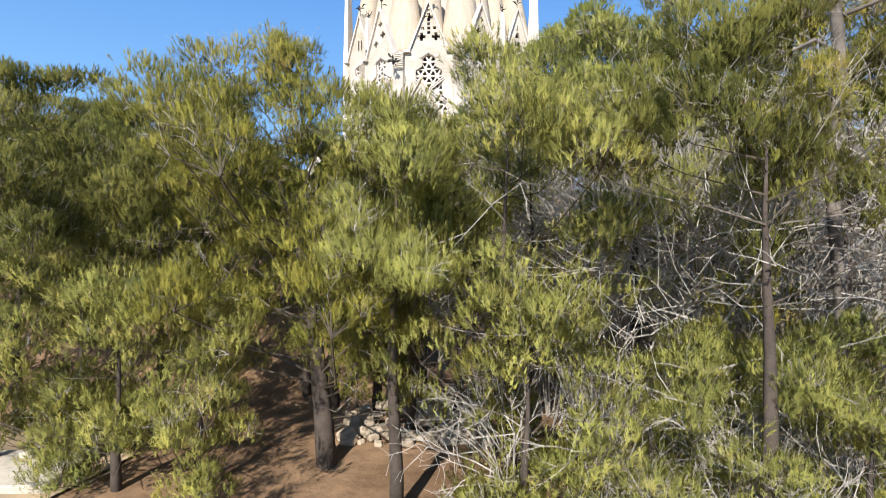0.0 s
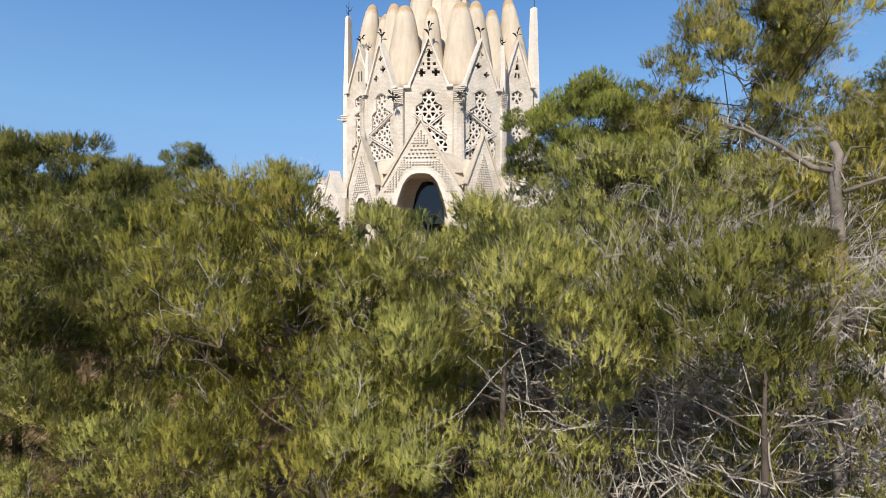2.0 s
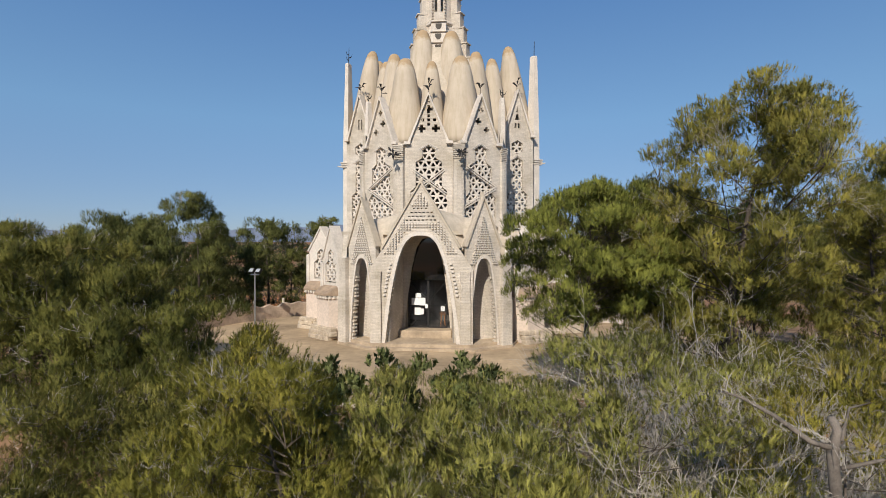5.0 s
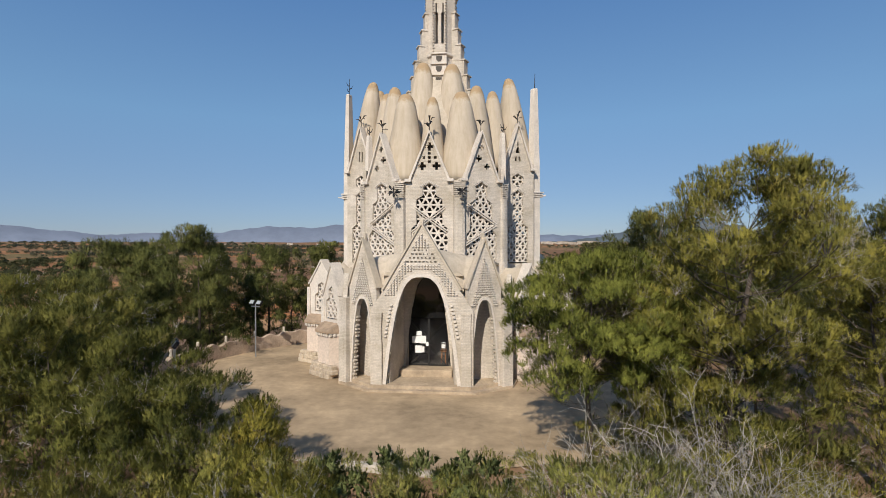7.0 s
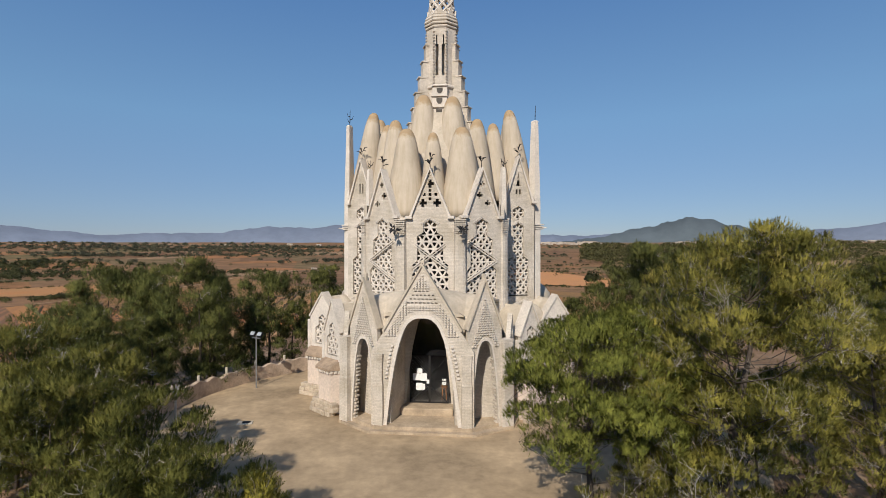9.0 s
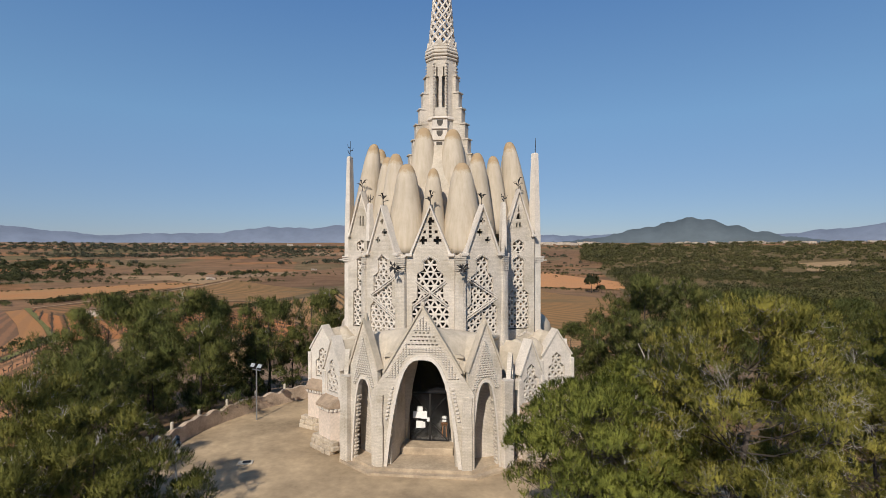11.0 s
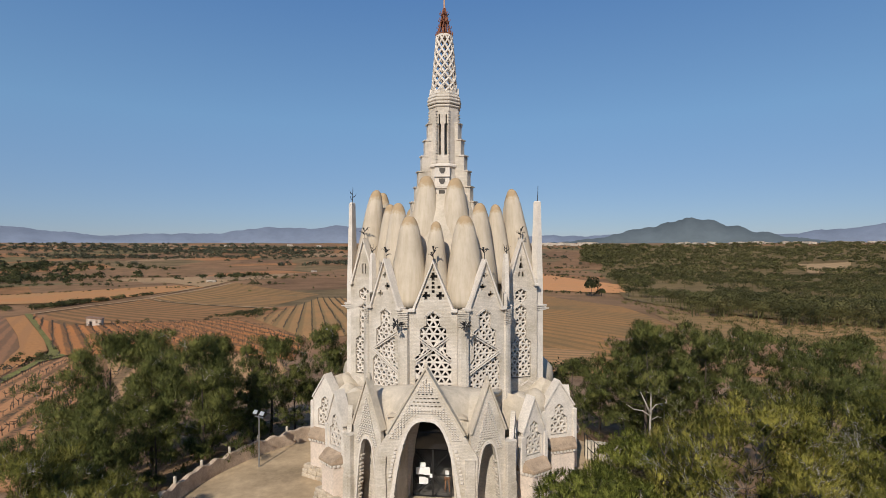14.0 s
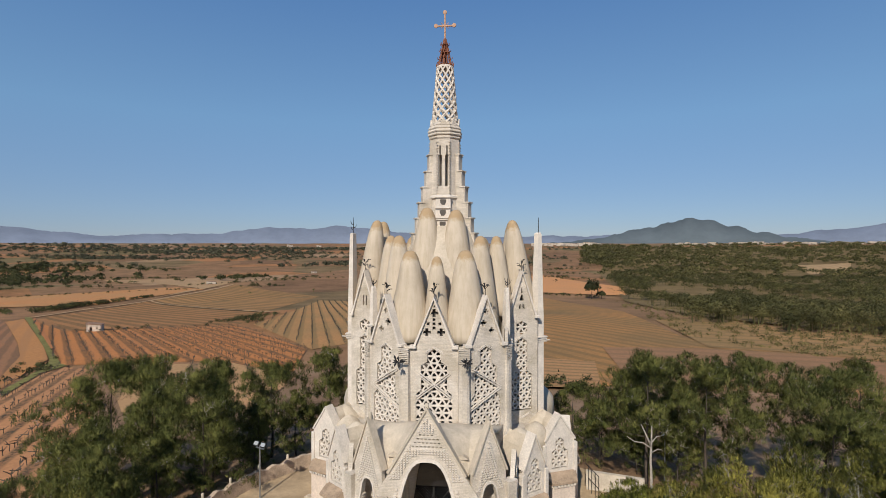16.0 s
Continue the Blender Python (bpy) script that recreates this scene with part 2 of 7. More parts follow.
M_TWIG = plain("dark_twig_bark", (0.11, 0.088, 0.068), 0.95, 0, 5, 0.3)
M_BARK = plain("grey_brown_bark", (0.085, 0.068, 0.055), 0.95, 0, 5, 0.35, 0.01)
M_DEADWOOD = plain("bleached_deadwood", (0.36, 0.325, 0.275), 0.9, 0, 6, 0.25, 0.004)


def lichened_render():
    """Ochre render with a rusty cap of lichen towards the crown of each dome."""
    m, nt, b = material("lichened_render")
    tc = nt.nodes.new("ShaderNodeTexCoord")
    co, gen = tc.outputs["Object"], tc.outputs["Generated"]
    n1 = noise_tex(nt, 0.7, 6, 0.6, co)
    n2 = noise_tex(nt, 5.0, 5, 0.65, co)
    c = ramp(nt, n1.outputs[0], ((0.3, (0.435, 0.365, 0.275)), (0.7, (0.548, 0.470, 0.365))))
    sep = nt.nodes.new("ShaderNodeSeparateXYZ")
    nt.links.new(gen, sep.inputs[0])
    ad = node(nt, "ShaderNodeMath")
    ad.operation = "MULTIPLY_ADD"
    nt.links.new(n2.outputs[0], ad.inputs[0])
    ad.inputs[1].default_value = 0.14
    nt.links.new(sep.outputs[2], ad.inputs[2])
    cap = ramp(nt, ad.outputs[0], ((0.945, (0, 0, 0)), (1.10, (0.9, 0.9, 0.9))))
    # rain streaks that run down the render
    mp = nt.nodes.new("ShaderNodeMapping")
    mp.inputs["Scale"].default_value = (5.0, 5.0, 0.28)
    nt.links.new(co, mp.inputs[0])
    n3 = noise_tex(nt, 1.0, 5, 0.65, mp.outputs[0])
    streak = ramp(nt, n3.outputs[0], ((0.32, (0.88, 0.86, 0.82)), (0.58, (1.03, 1.03, 1.03))))
    c = mix(nt, 1.0, c, streak, "MULTIPLY")
    nt.links.new(mix(nt, cap, c, (0.37, 0.255, 0.135)), b.inputs["Base Color"])
    b.inputs["Roughness"].default_value = 0.93
    bump(nt, n2.outputs[0], 0.3, 0.01, b)
    return m


M_FINGER = lichened_render()


# ---- building tools ----
def part(name, bm, mat, parent, label=""):
    """Links a bmesh as one mesh object under a thing or a part."""
    me = bpy.data.meshes.new(name)
    bm.normal_update()
    bm.to_mesh(me)
    bm.free()
    me.materials.append(mat)
    ob = new(name, me)
    if parent is not None:
        ob.parent = parent
    if label:
        ob["label"] = label
    return ob


def smooth(ob):
    ob.data.polygons.foreach_set("use_smooth", [True] * len(ob.data.polygons))
    return ob


def thing(name, m, label, category, group="", kind=""):
    ob = new(name)
    ob.matrix_world = m
    return tagged(ob, label, category, group, kind)


def box(bm, m, sx, sy, sz, bevel=0.0):
    """A box centred on m's origin in x and y, standing on it in z."""
    r = bmesh.ops.create_cube(bm, size=1.0, matrix=m @ Matrix.Translation((0, 0, sz / 2)) @ Matrix.Diagonal((sx, sy, sz, 1)))
    if bevel:
        es = list({e for v in r["verts"] for e in v.link_edges})
        bmesh.ops.bevel(bm, geom=es, offset=bevel, segments=1, affect="EDGES", clamp_overlap=True)
    return bm


def lathe(bm, m, profile, n=16, twist=0.0, wobble=0.0, seed=0):
    """A turned body from (radius, height) pairs."""
    rng = random.Random(seed)
    ph = [rng.uniform(0, 6.28) for _ in range(3)]
    rings = []
    for r, z in profile:
        ring = []
        for i in range(n):
            a = 2 * math.pi * i / n + twist
            k = 1 + wobble * (math.sin(2 * a + ph[0] + z) + 0.6 * math.sin(3 * a + ph[1] + 1.7 * z))
            ring.append(bm.verts.new(m @ Vector((r * k * math.cos(a), r * k * math.sin(a), z))))
        rings.append(ring)
    for a, b in zip(rings, rings[1:]):
        for i in range(n):
            bm.faces.new((a[i], a[(i + 1) % n], b[(i + 1) % n], b[i]))
    bm.faces.new(rings[0][::-1])
    bm.faces.new(rings[-1])
    return bm


def prism(bm, m, outline, thick):
    """An (x, z) outline, pushed thick along y from m's plane backwards."""
    a = [bm.verts.new(m @ Vector((x, 0, z))) for x, z in outline]
    b = [bm.verts.new(m @ Vector((x, thick, z))) for x, z in outline]
    n = len(outline)
    bm.faces.new(a)
    bm.faces.new(b[::-1])
    for i in range(n):
        bm.faces.new((a[i], b[i], b[(i + 1) % n], a[(i + 1) % n]))
    return bm


def tube(bm, pts, r0, r1, n=6):
    """A tapered round bar through points."""
    rings = []
    for i, p in enumerate(pts):
        p = Vector(p)
        d = (Vector(pts[min(i + 1, len(pts) - 1)]) - Vector(pts[max(i - 1, 0)])).normalized()
        s = d.cross(Vector((0.31, 0.95, 0.05)) if abs(d.z) > 0.8 else Vector((0, 0, 1))).normalized()
        u = d.cross(s)
        r = r0 + (r1 - r0) * i / (len(pts) - 1)
        rings.append([bm.verts.new(p + s * (r * math.cos(2 * math.pi * k / n)) + u * (r * math.sin(2 * math.pi * k / n))) for k in range(n)])
    for a, b in zip(rings, rings[1:]):
        for k in range(n):
            bm.faces.new((a[k], a[(k + 1) % n], b[(k + 1) % n], b[k]))
    bm.faces.new(rings[0][::-1])
    bm.faces.new(rings[-1])
    return bm


def hole_wall(bm, m, outer, holes, thick):
    """A wall from an (x, z) outline with openings cut through it."""
    layers = []
    for y in (0.0, thick):
        loops, edges = [], []
        for ring in (outer, *holes):
            vs = [bm.verts.new(m @ Vector((x, y, z))) for x, z in ring]
            es = [bm.edges.new((vs[i], vs[(i + 1) % len(vs)])) for i in range(len(vs))]
            loops.append(vs)
            edges += es
        bmesh.ops.triangle_fill(bm, use_beauty=True, use_dissolve=False, edges=edges)
        layers.append(loops)
    for a, b in zip(*layers):
        for i in range(len(a)):
            j = (i + 1) % len(a)
            bm.faces.new((a[i], a[j], b[j], b[i]))
    bmesh.ops.recalc_face_normals(bm, faces=bm.faces)
    return bm


def fbm(x, y, s):
    return noise.noise(Vector((x * s, y * s, 3.7)))


def lerp_table(table, v):
    if v <= table[0][0]:
        return table[0][1]
    for (a, ya), (b, yb) in zip(table, table[1:]):
        if v <= b:
            k = (v - a) / (b - a)
            k = k * k * (3 - 2 * k)
            return ya + (yb - ya) * k
    return table[-1][1]


# ---- the lie of the land ----
HILL_X, HILL_Y = -0.5, 23.5
FALL = ((0, 0.0), (13.5, 0.0), (24, -2.2), (45, -4.2), (110, -7.6), (150, -9.7), (200, -13.0), (350, -22.5), (800, -29.0), (1600, -12.0), (2600, 11.0), (3600, 24.0))
def slope_table(table, v):
    for (a, ya), (b, yb) in zip(table, table[1:]):
        if v <= b:
            return ya + (yb - ya) * (v - a) / (b - a)
    return table[-1][1]


def ground_z(x, y):
    dx, dy = x - HILL_X, y - HILL_Y
    r = math.hypot(dx, dy)
    z = slope_table(FALL, r)
    # the slope in front of the esplanade, where the drone starts
    if y < 14.5 and r < 60:
        k = min(1.0, max(0.0, (14.5 - y) / 5.5))
        k = k * k * (3 - 2 * k)
        z = min(z, -2.75 * k) if r < 24 else min(z, -2.75)
    far = max(0.0, (r - 40) / 300)
    z += min(1.0, far) * 3.0 * fbm(x, y, 0.006) + 0.12 * fbm(x, y, 0.25) * min(1.0, max(0.0, (r - 13) / 4))
    return z


def grid_sheet(xs, ys):
    """One sheet of ground over the lines xs and ys."""
    nx, ny = len(xs), len(ys)
    co = [(x, y, ground_z(x, y)) for y in ys for x in xs]
    fs = [(j * nx + i, j * nx + i + 1, (j + 1) * nx + i + 1, (j + 1) * nx + i) for j in range(ny - 1) for i in range(nx - 1)]
    me = bpy.data.meshes.new("ground")
    me.from_pydata(co, [], fs)
    me.polygons.foreach_set("use_smooth", [True] * len(fs))
    return me


def spread(limit, first, growth, centre):
    side = [0.0]
    step = first
    while side[-1] < limit:
        side.append(side[-1] + step)
        step *= growth
    return [centre - s for s in reversed(side[1:])] + [centre + s for s in side]


ground = new("ground", grid_sheet(spread(4700, 0.7, 1.05, 0.0), spread(4700, 0.7, 1.05, 14.0)))
ground.data.materials.append(M_EARTH)
tagged(ground, "reddish farmland and scrub rolling away to distant hills", "ground", kind="structure")


def ridge(name, dist, table, mat, label, fine, a0, a1, foot=-40):
    """A far range of hills: rise in metres by bearing, as a solid crest with slopes."""
    bm = bmesh.new()
    rows = []
    n = int((a1 - a0) / 0.2)
    for i in range(n + 1):
        a = a0 + (a1 - a0) * i / n
        h = lerp_table(table, a) + fine * noise.noise(Vector((a * 0.9, dist, 0))) + fine * 0.5 * noise.noise(Vector((a * 3.1, dist, 4)))
        s, c = math.sin(radians(a)), math.cos(radians(a))
        rows.append([bm.verts.new((r * s, r * c, z)) for r, z in ((dist - 500, foot), (dist - 180, foot + 0.45 * (h - foot)), (dist, h), (dist + 150, foot))])
    for p, q in zip(rows, rows[1:]):
        for k in range(3):
            bm.faces.new((p[k], q[k], q[k + 1], p[k + 1]))
    bmesh.ops.recalc_face_normals(bm, faces=bm.faces)
    return tagged(smooth(part(name, bm, mat, None)), label, "hills", kind="structure")


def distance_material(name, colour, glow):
    """Hills so far off that air stands between: a plain backdrop, its haze painted as colour and glow."""
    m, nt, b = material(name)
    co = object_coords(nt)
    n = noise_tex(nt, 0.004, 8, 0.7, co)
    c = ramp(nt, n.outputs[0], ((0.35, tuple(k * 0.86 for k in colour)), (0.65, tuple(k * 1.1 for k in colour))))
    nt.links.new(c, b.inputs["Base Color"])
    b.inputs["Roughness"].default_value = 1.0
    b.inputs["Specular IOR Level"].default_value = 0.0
    # the hills emit their own colour, to imitate light scattered by the air
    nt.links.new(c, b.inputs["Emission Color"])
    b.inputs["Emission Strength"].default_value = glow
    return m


FAR_RANGE = ((-80, 85), (-48, 125), (-40, 138), (-36, 105), (-33, 80), (-28, 97), (-24, 100), (-18, 154), (-14, 146), (-11, 174), (-9, 155), (-4, 118), (2, 80), (8, 80), (11, 92), (15, 84), (19, 100),
             (24, 100), (28, 100), (31, 88), (33.5, 92), (36, 120), (38, 126), (40, 155), (46, 140), (80, 90))
ridge("far_range", 4450, FAR_RANGE, distance_material("painted_blue_haze", (0.117, 0.136, 0.174), 0.85), "hazy blue mountain range on the horizon", 9, -75, 75)
NEAR_HILL = ((8, -40), (12, 30), (16, 58), (18, 88), (20, 122), (21.5, 138), (23.3, 168), (24.9, 195), (26.5, 184), (28.5, 142), (31, 96), (34, 58), (38, 20), (42, -40))
ridge("wooded_hill", 3950, NEAR_HILL, distance_material("painted_green_haze", (0.082, 0.098, 0.106), 0.6), "dark wooded hill beyond the town", 13, 9, 42)


def draped(name, outline, mat, lift, label, step=1.0, thick=0.0):
    """A sheet that lies on the ground inside an (x, y) outline."""
    xs, ys = [p[0] for p in outline], [p[1] for p in outline]
    bm = bmesh.new()
    vs = [bm.verts.new((x, y, 0)) for x, y in outline]
    bm.faces.new(vs)
    lo, hi = min(xs), max(xs)
    k = math.ceil(lo / step) * step
    while k < hi:
        bmesh.ops.bisect_plane(bm, geom=bm.verts[:] + bm.edges[:] + bm.faces[:], plane_co=(k, 0, 0), plane_no=(1, 0, 0))
        k += step
    lo, hi = min(ys), max(ys)
    k = math.ceil(lo / step) * step
    while k < hi:
        bmesh.ops.bisect_plane(bm, geom=bm.verts[:] + bm.edges[:] + bm.faces[:], plane_co=(0, k, 0), plane_no=(0, 1, 0))
        k += step
    for v in bm.verts:
        v.co.z = ground_z(v.co.x, v.co.y) + lift
    ob = smooth(part(name, bm, mat, None))
    return tagged(ob, label, "ground", kind="structure")


def arc(cx, cy, r, a0, a1, n):
    return [(cx + r * math.sin(radians(a0 + (a1 - a0) * i / n)), cy + r * math.cos(radians(a0 + (a1 - a0) * i / n))) for i in range(n + 1)]


esplanade = draped("esplanade", arc(-0.5, 22.9, 12.6, -140, 140, 40) + [(6, 14.1), (3.6, 14.5), (1.0, 14.05), (-1.3, 14.05), (-4.0, 14.7)], M_SAND, 0.03,
                   "trodden pale earth forecourt round the church", 1.5)


# ---- the church: local x to the right of the entrance, local -y out of the entrance ----
church = thing("church", pose(-0.13, 29.05, 0, 0, 0, -6), "pale brick modernist church with finger-like domes and an openwork spire", "church")


def face(p, q):
    """Frame of a wall between two (u, v) plan points, left to right seen from outside; y goes inwards."""
    a, b = Vector((p[0], -p[1], 0)), Vector((q[0], -q[1], 0))
    x = (b - a).normalized()
    y = Vector((-x.y, x.x, 0))
    o = (a + b) / 2
    return Matrix(((x.x, y.x, 0, o.x), (x.y, y.y, 0, o.y), (0, 0, 1, 0), (0, 0, 0, 1))), (b - a).length


def inside(p, ring):
    hit = False
    for (x0, z0), (x1, z1) in zip(ring, ring[1:] + ring[:1]):
        if (z0 > p[1]) != (z1 > p[1]) and p[0] < (x1 - x0) * (p[1] - z0) / (z1 - z0) + x0:
            hit = not hit
    return hit


def tracery(m, ring, side, thick, depth):
    """Triangular stone tracery: a lobed hole in every triangle, filling the ring."""
    bm = bmesh.new()
    h = side * math.sqrt(3) / 2
    xs, zs = [p[0] for p in ring], [p[1] for p in ring]
    base_z = max(zs) - 0.02
    grown = [(x * 1.12, z) for x, z in ring]
    for row in range(int((max(zs) - min(zs)) / h) + 2):
        for col in range(-14, 15):
            for up in (0, 1):
                z1, z0 = base_z - row * h, base_z - (row + 1) * h
                x = col * side / 2 + (0 if (row + col + up) % 2 == 0 else 99)
                if x > 50:
                    continue
                tri = [(x - side / 2, z0), (x + side / 2, z0), (x, z1)] if up else [(x - side / 2, z1), (x, z0), (x + side / 2, z1)]
                c = (sum(p[0] for p in tri) / 3, sum(p[1] for p in tri) / 3)
                if not inside(c, grown):
                    continue
                hole, outer = [], []
                for k in range(3):
                    a, b = tri[k], tri[(k + 1) % 3]
                    # a lobe towards each corner, pinched between
                    hole.append((c[0] + (a[0] - c[0]) * 0.56, c[1] + (a[1] - c[1]) * 0.56))
                    hole.append((c[0] + ((a[0] + b[0]) / 2 - c[0]) * 0.66, c[1] + ((a[1] + b[1]) / 2 - c[1]) * 0.66))
                    outer.append(a)
                    outer.append(((a[0] + b[0]) / 2, (a[1] + b[1]) / 2))
                f = [[bm.verts.new(m @ Vector((p[0], depth + d, p[1]))) for p in pts] for pts, d in ((outer, 0), (hole, 0.012), (hole, thick))]
                for k in range(6):
                    j = (k + 1) % 6
                    bm.faces.new((f[0][k], f[0][j], f[1][j], f[1][k]))
                    bm.faces.new((f[1][k], f[1][j], f[2][j], f[2][k]))
    bmesh.ops.recalc_face_normals(bm, faces=bm.faces)
    return bm


def moulding(bm, m, a, b, width=0.045, gap=0.05, proud=0.05):
    """A double raised fillet from a to b on a wall."""
    d = Vector((b[0] - a[0], 0, b[1] - a[1]))
    n = Vector((-d.z, 0, d.x)).normalized()
    for s in (-1, 1):
        o = n * s * (gap / 2 + width / 2)
        p = [Vector((a[0], 0, a[1])) + o - n * width / 2, Vector((b[0], 0, b[1])) + o - n * width / 2,
             Vector((b[0], 0, b[1])) + o + n * width / 2, Vector((a[0], 0, a[1])) + o + n * width / 2]
        f = [bm.verts.new(m @ (q + Vector((0, -proud, 0)))) for q in p]
        g = [bm.verts.new(m @ (q + Vector((0, 0.02, 0)))) for q in p]
        bm.faces.new(f)
        for i in range(4):
            bm.faces.new((f[i], g[i], g[(i + 1) % 4], f[(i + 1) % 4]))
    return bm


def mirror(ring):
    """The right half of an outline, from top to bottom, made whole."""
    return ring + [(-x, z) for x, z in reversed(ring) if abs(x) > 1e-6]


def coping(bm, m, half, z0, z1, width, proud, back=0.35, down=0.0):
    """The two raised slopes of a gable."""
    for s in (-1, 1):
        d = Vector((half, z0 - z1)).normalized()
        n = Vector((-d.y, d.x)) * width
        pts = [(0, z1), (half + d.x * down, z0 + d.y * down), (half + d.x * down + n.x, z0 + d.y * down + n.y), (0, z1 + n.length * 1.35)]
        pts = [(s * x, z) for x, z in (pts if s > 0 else pts[::-1])]
        prism(bm, m @ Matrix.Translation((0, -proud, 0)), pts, back + proud)
    return bm


def iron_sprig(name, m, size, parent, label="dark wrought-iron plant finial", leaves=6, seed=0, droop=0.0):
    """A wrought-iron spray of pointed leaves on a stem."""
    rng = random.Random(seed)
    bm = bmesh.new()
    tube(bm, [m @ Vector((0, 0, -0.15)), m @ Vector((0, 0, size * 0.5))], 0.02, 0.014, 6)
    for i in range(leaves):
        a = 2 * math.pi * i / leaves + rng.uniform(-0.3, 0.3)
        h = size * (0.15 + 0.45 * rng.random())
        rise = size * (0.15 + 0.4 * rng.random()) - droop * size
        out = size * (0.35 + 0.2 * rng.random())
        d = Vector((math.cos(a), math.sin(a), 0))
        w = Vector((-d.y, d.x, 0)) * size * 0.085
        p0, p1, p2 = Vector((0, 0, h)), Vector((0, 0, h)) + d * out * 0.55 + Vector((0, 0, rise * 0.8)), Vector((0, 0, h)) + d * out + Vector((0, 0, rise * 0.75))
        up = Vector((0, 0, 0.012))
        top = [bm.verts.new(m @ (q + up)) for q in (p0, p1 - w, p2, p1 + w)]
        low = [bm.verts.new(m @ (q - up)) for q in (p0, p1 - w, p2, p1 + w)]
        bm.faces.new(top)
        bm.faces.new(low[::-1])
        for k in range(4):
            bm.faces.new((top[k], low[k], low[(k + 1) % 4], top[(k + 1) % 4]))
    return part(name, bm, M_IRON, parent, label)


def square(x, z, s):
    return [(x - s, z - s), (x + s, z - s), (x + s, z + s), (x - s, z + s)]


def plus(x, z, s):
    t = s * 0.38
    return [(x - t, z - s), (x + t, z - s), (x + t, z - t), (x + s, z - t), (x + s, z + t), (x + t, z + t), (x + t, z + s), (x - t, z + s), (x - t, z + t), (x - s, z + t), (x - s, z - t), (x - t, z - t)]


# -- the tall drum: five faces in front, the same again behind --
WINDOW_FRONT = mirror([(0.0, 8.83), (0.31, 8.62), (0.31, 8.25), (0.60, 8.08), (0.60, 6.95), (0.84, 6.75), (0.84, 5.0)])
WINDOW_SIDE = mirror([(0.0, 8.88), (0.30, 8.72), (0.30, 8.10), (0.58, 7.92), (0.58, 6.70), (0.80, 6.45), (0.80, 5.05)])
WINDOW_WING = mirror([(0.0, 8.80), (0.30, 8.62), (0.30, 7.10), (0.56, 6.90), (0.56, 5.05)])
ROSE = [(0.36 * math.sin(radians(60 * k)), 9.32 + 0.36 * math.cos(radians(60 * k))) for k in range(6)]
HOLES_FRONT = [square(0, 10.79, 0.055), plus(0, 10.48, 0.19), square(0, 10.18, 0.065), square(0, 9.99, 0.068), square(-0.27, 9.99, 0.068), square(0.27, 9.99, 0.068), square(0, 9.79, 0.068), plus(-0.33, 9.60, 0.185), plus(0.33, 9.60, 0.185)]
HOLES_SIDE = [plus(0.02, 10.50, 0.13), plus(-0.12, 9.98, 0.16), plus(0.30, 9.62, 0.15)]
HOLES_WING_R = [[(-0.06, 11.10), (0.06, 11.10), (0.0, 11.45)], [(-0.13, 10.72), (0.13, 10.72), (0.05, 11.02), (-0.05, 11.02)], [(-0.17, 10.30), (-0.04, 10.30), (-0.04, 10.55), (-0.12, 10.55)], [(0.04, 10.30), (0.17, 10.30), (0.12, 10.55), (0.04, 10.55)]]
HOLES_WING = [[(-0.13, 10.40), (-0.05, 10.40), (-0.05, 10.95), (-0.13, 10.90)], [(0.05, 10.40), (0.13, 10.40), (0.13, 10.90), (0.05, 10.95)]]


def drum_face(p, q, half, eave, apex, windows, holes, bands, seed, foot=0.0, cell=0.325):
    m, length = face(p, q)
    bm = bmesh.new()
    outline = [(-length / 2, foot), (length / 2, foot), (length / 2, eave), (half, eave), (0, apex), (-half, eave), (-length / 2, eave)]
    hole_wall(bm, m, outline, windows + holes, 0.15)
    w = part("tower_wall", bm, M_BRICK, church)
    for ring in windows:
        part("tracery", tracery(m, ring, cell if len(ring) > 6 else 0.36, 0.12, 0.07), M_STONE, w, "pierced stone tracery of triangles")
    for a, b in bands:
        part("band", moulding(bmesh.new(), m, a, b), M_STONE, w)
    # drip moulding over the window head and along its foot
    top = max(windows[-1], key=lambda k: k[1])[1]
    lines = [((-0.42, top - 0.18), (0, top + 0.08)), ((0, top + 0.08), (0.42, top - 0.18))]
    lines += [((k * 0.42, 4.92 if k % 2 else 4.70), (k * 0.42 + 0.42, 4.70 if k % 2 else 4.92)) for k in range(-2, 2)]
    for a, b in lines:
        part("drip_mould", moulding(bmesh.new(), m, a, b, 0.03, 0.02, 0.03), M_STONE, w)
    bm = bmesh.new()
    coping(bm, m, half, eave, apex, 0.10, 0.13, 0.32)
    for s in (-1, 1):
        part("eave_block", box(bmesh.new(), m @ Matrix.Translation((s * (half + 0.11), 0.02, eave - 0.08)), 0.30, 0.40, 0.13, 0.01), M_STONE, church)
    part("gable_coping", bm, M_STONE, church)
    # added dark plate, so that the gable holes look shaded
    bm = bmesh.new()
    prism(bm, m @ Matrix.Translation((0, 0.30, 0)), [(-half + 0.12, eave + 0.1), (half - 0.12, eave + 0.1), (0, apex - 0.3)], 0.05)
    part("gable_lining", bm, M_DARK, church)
    iron_sprig("finial", m @ Matrix.Translation((0, 0.06, apex + 0.16)), 0.62, church, leaves=5, seed=seed)
    return m


P1, P2, P3, P4 = (1.32, 5.0), (3.38, 3.82), (3.30, 1.78), (4.95, 1.15)


def flip(p):
    return (-p[0], p[1])


def back(p):
    return (p[0], -p[1])


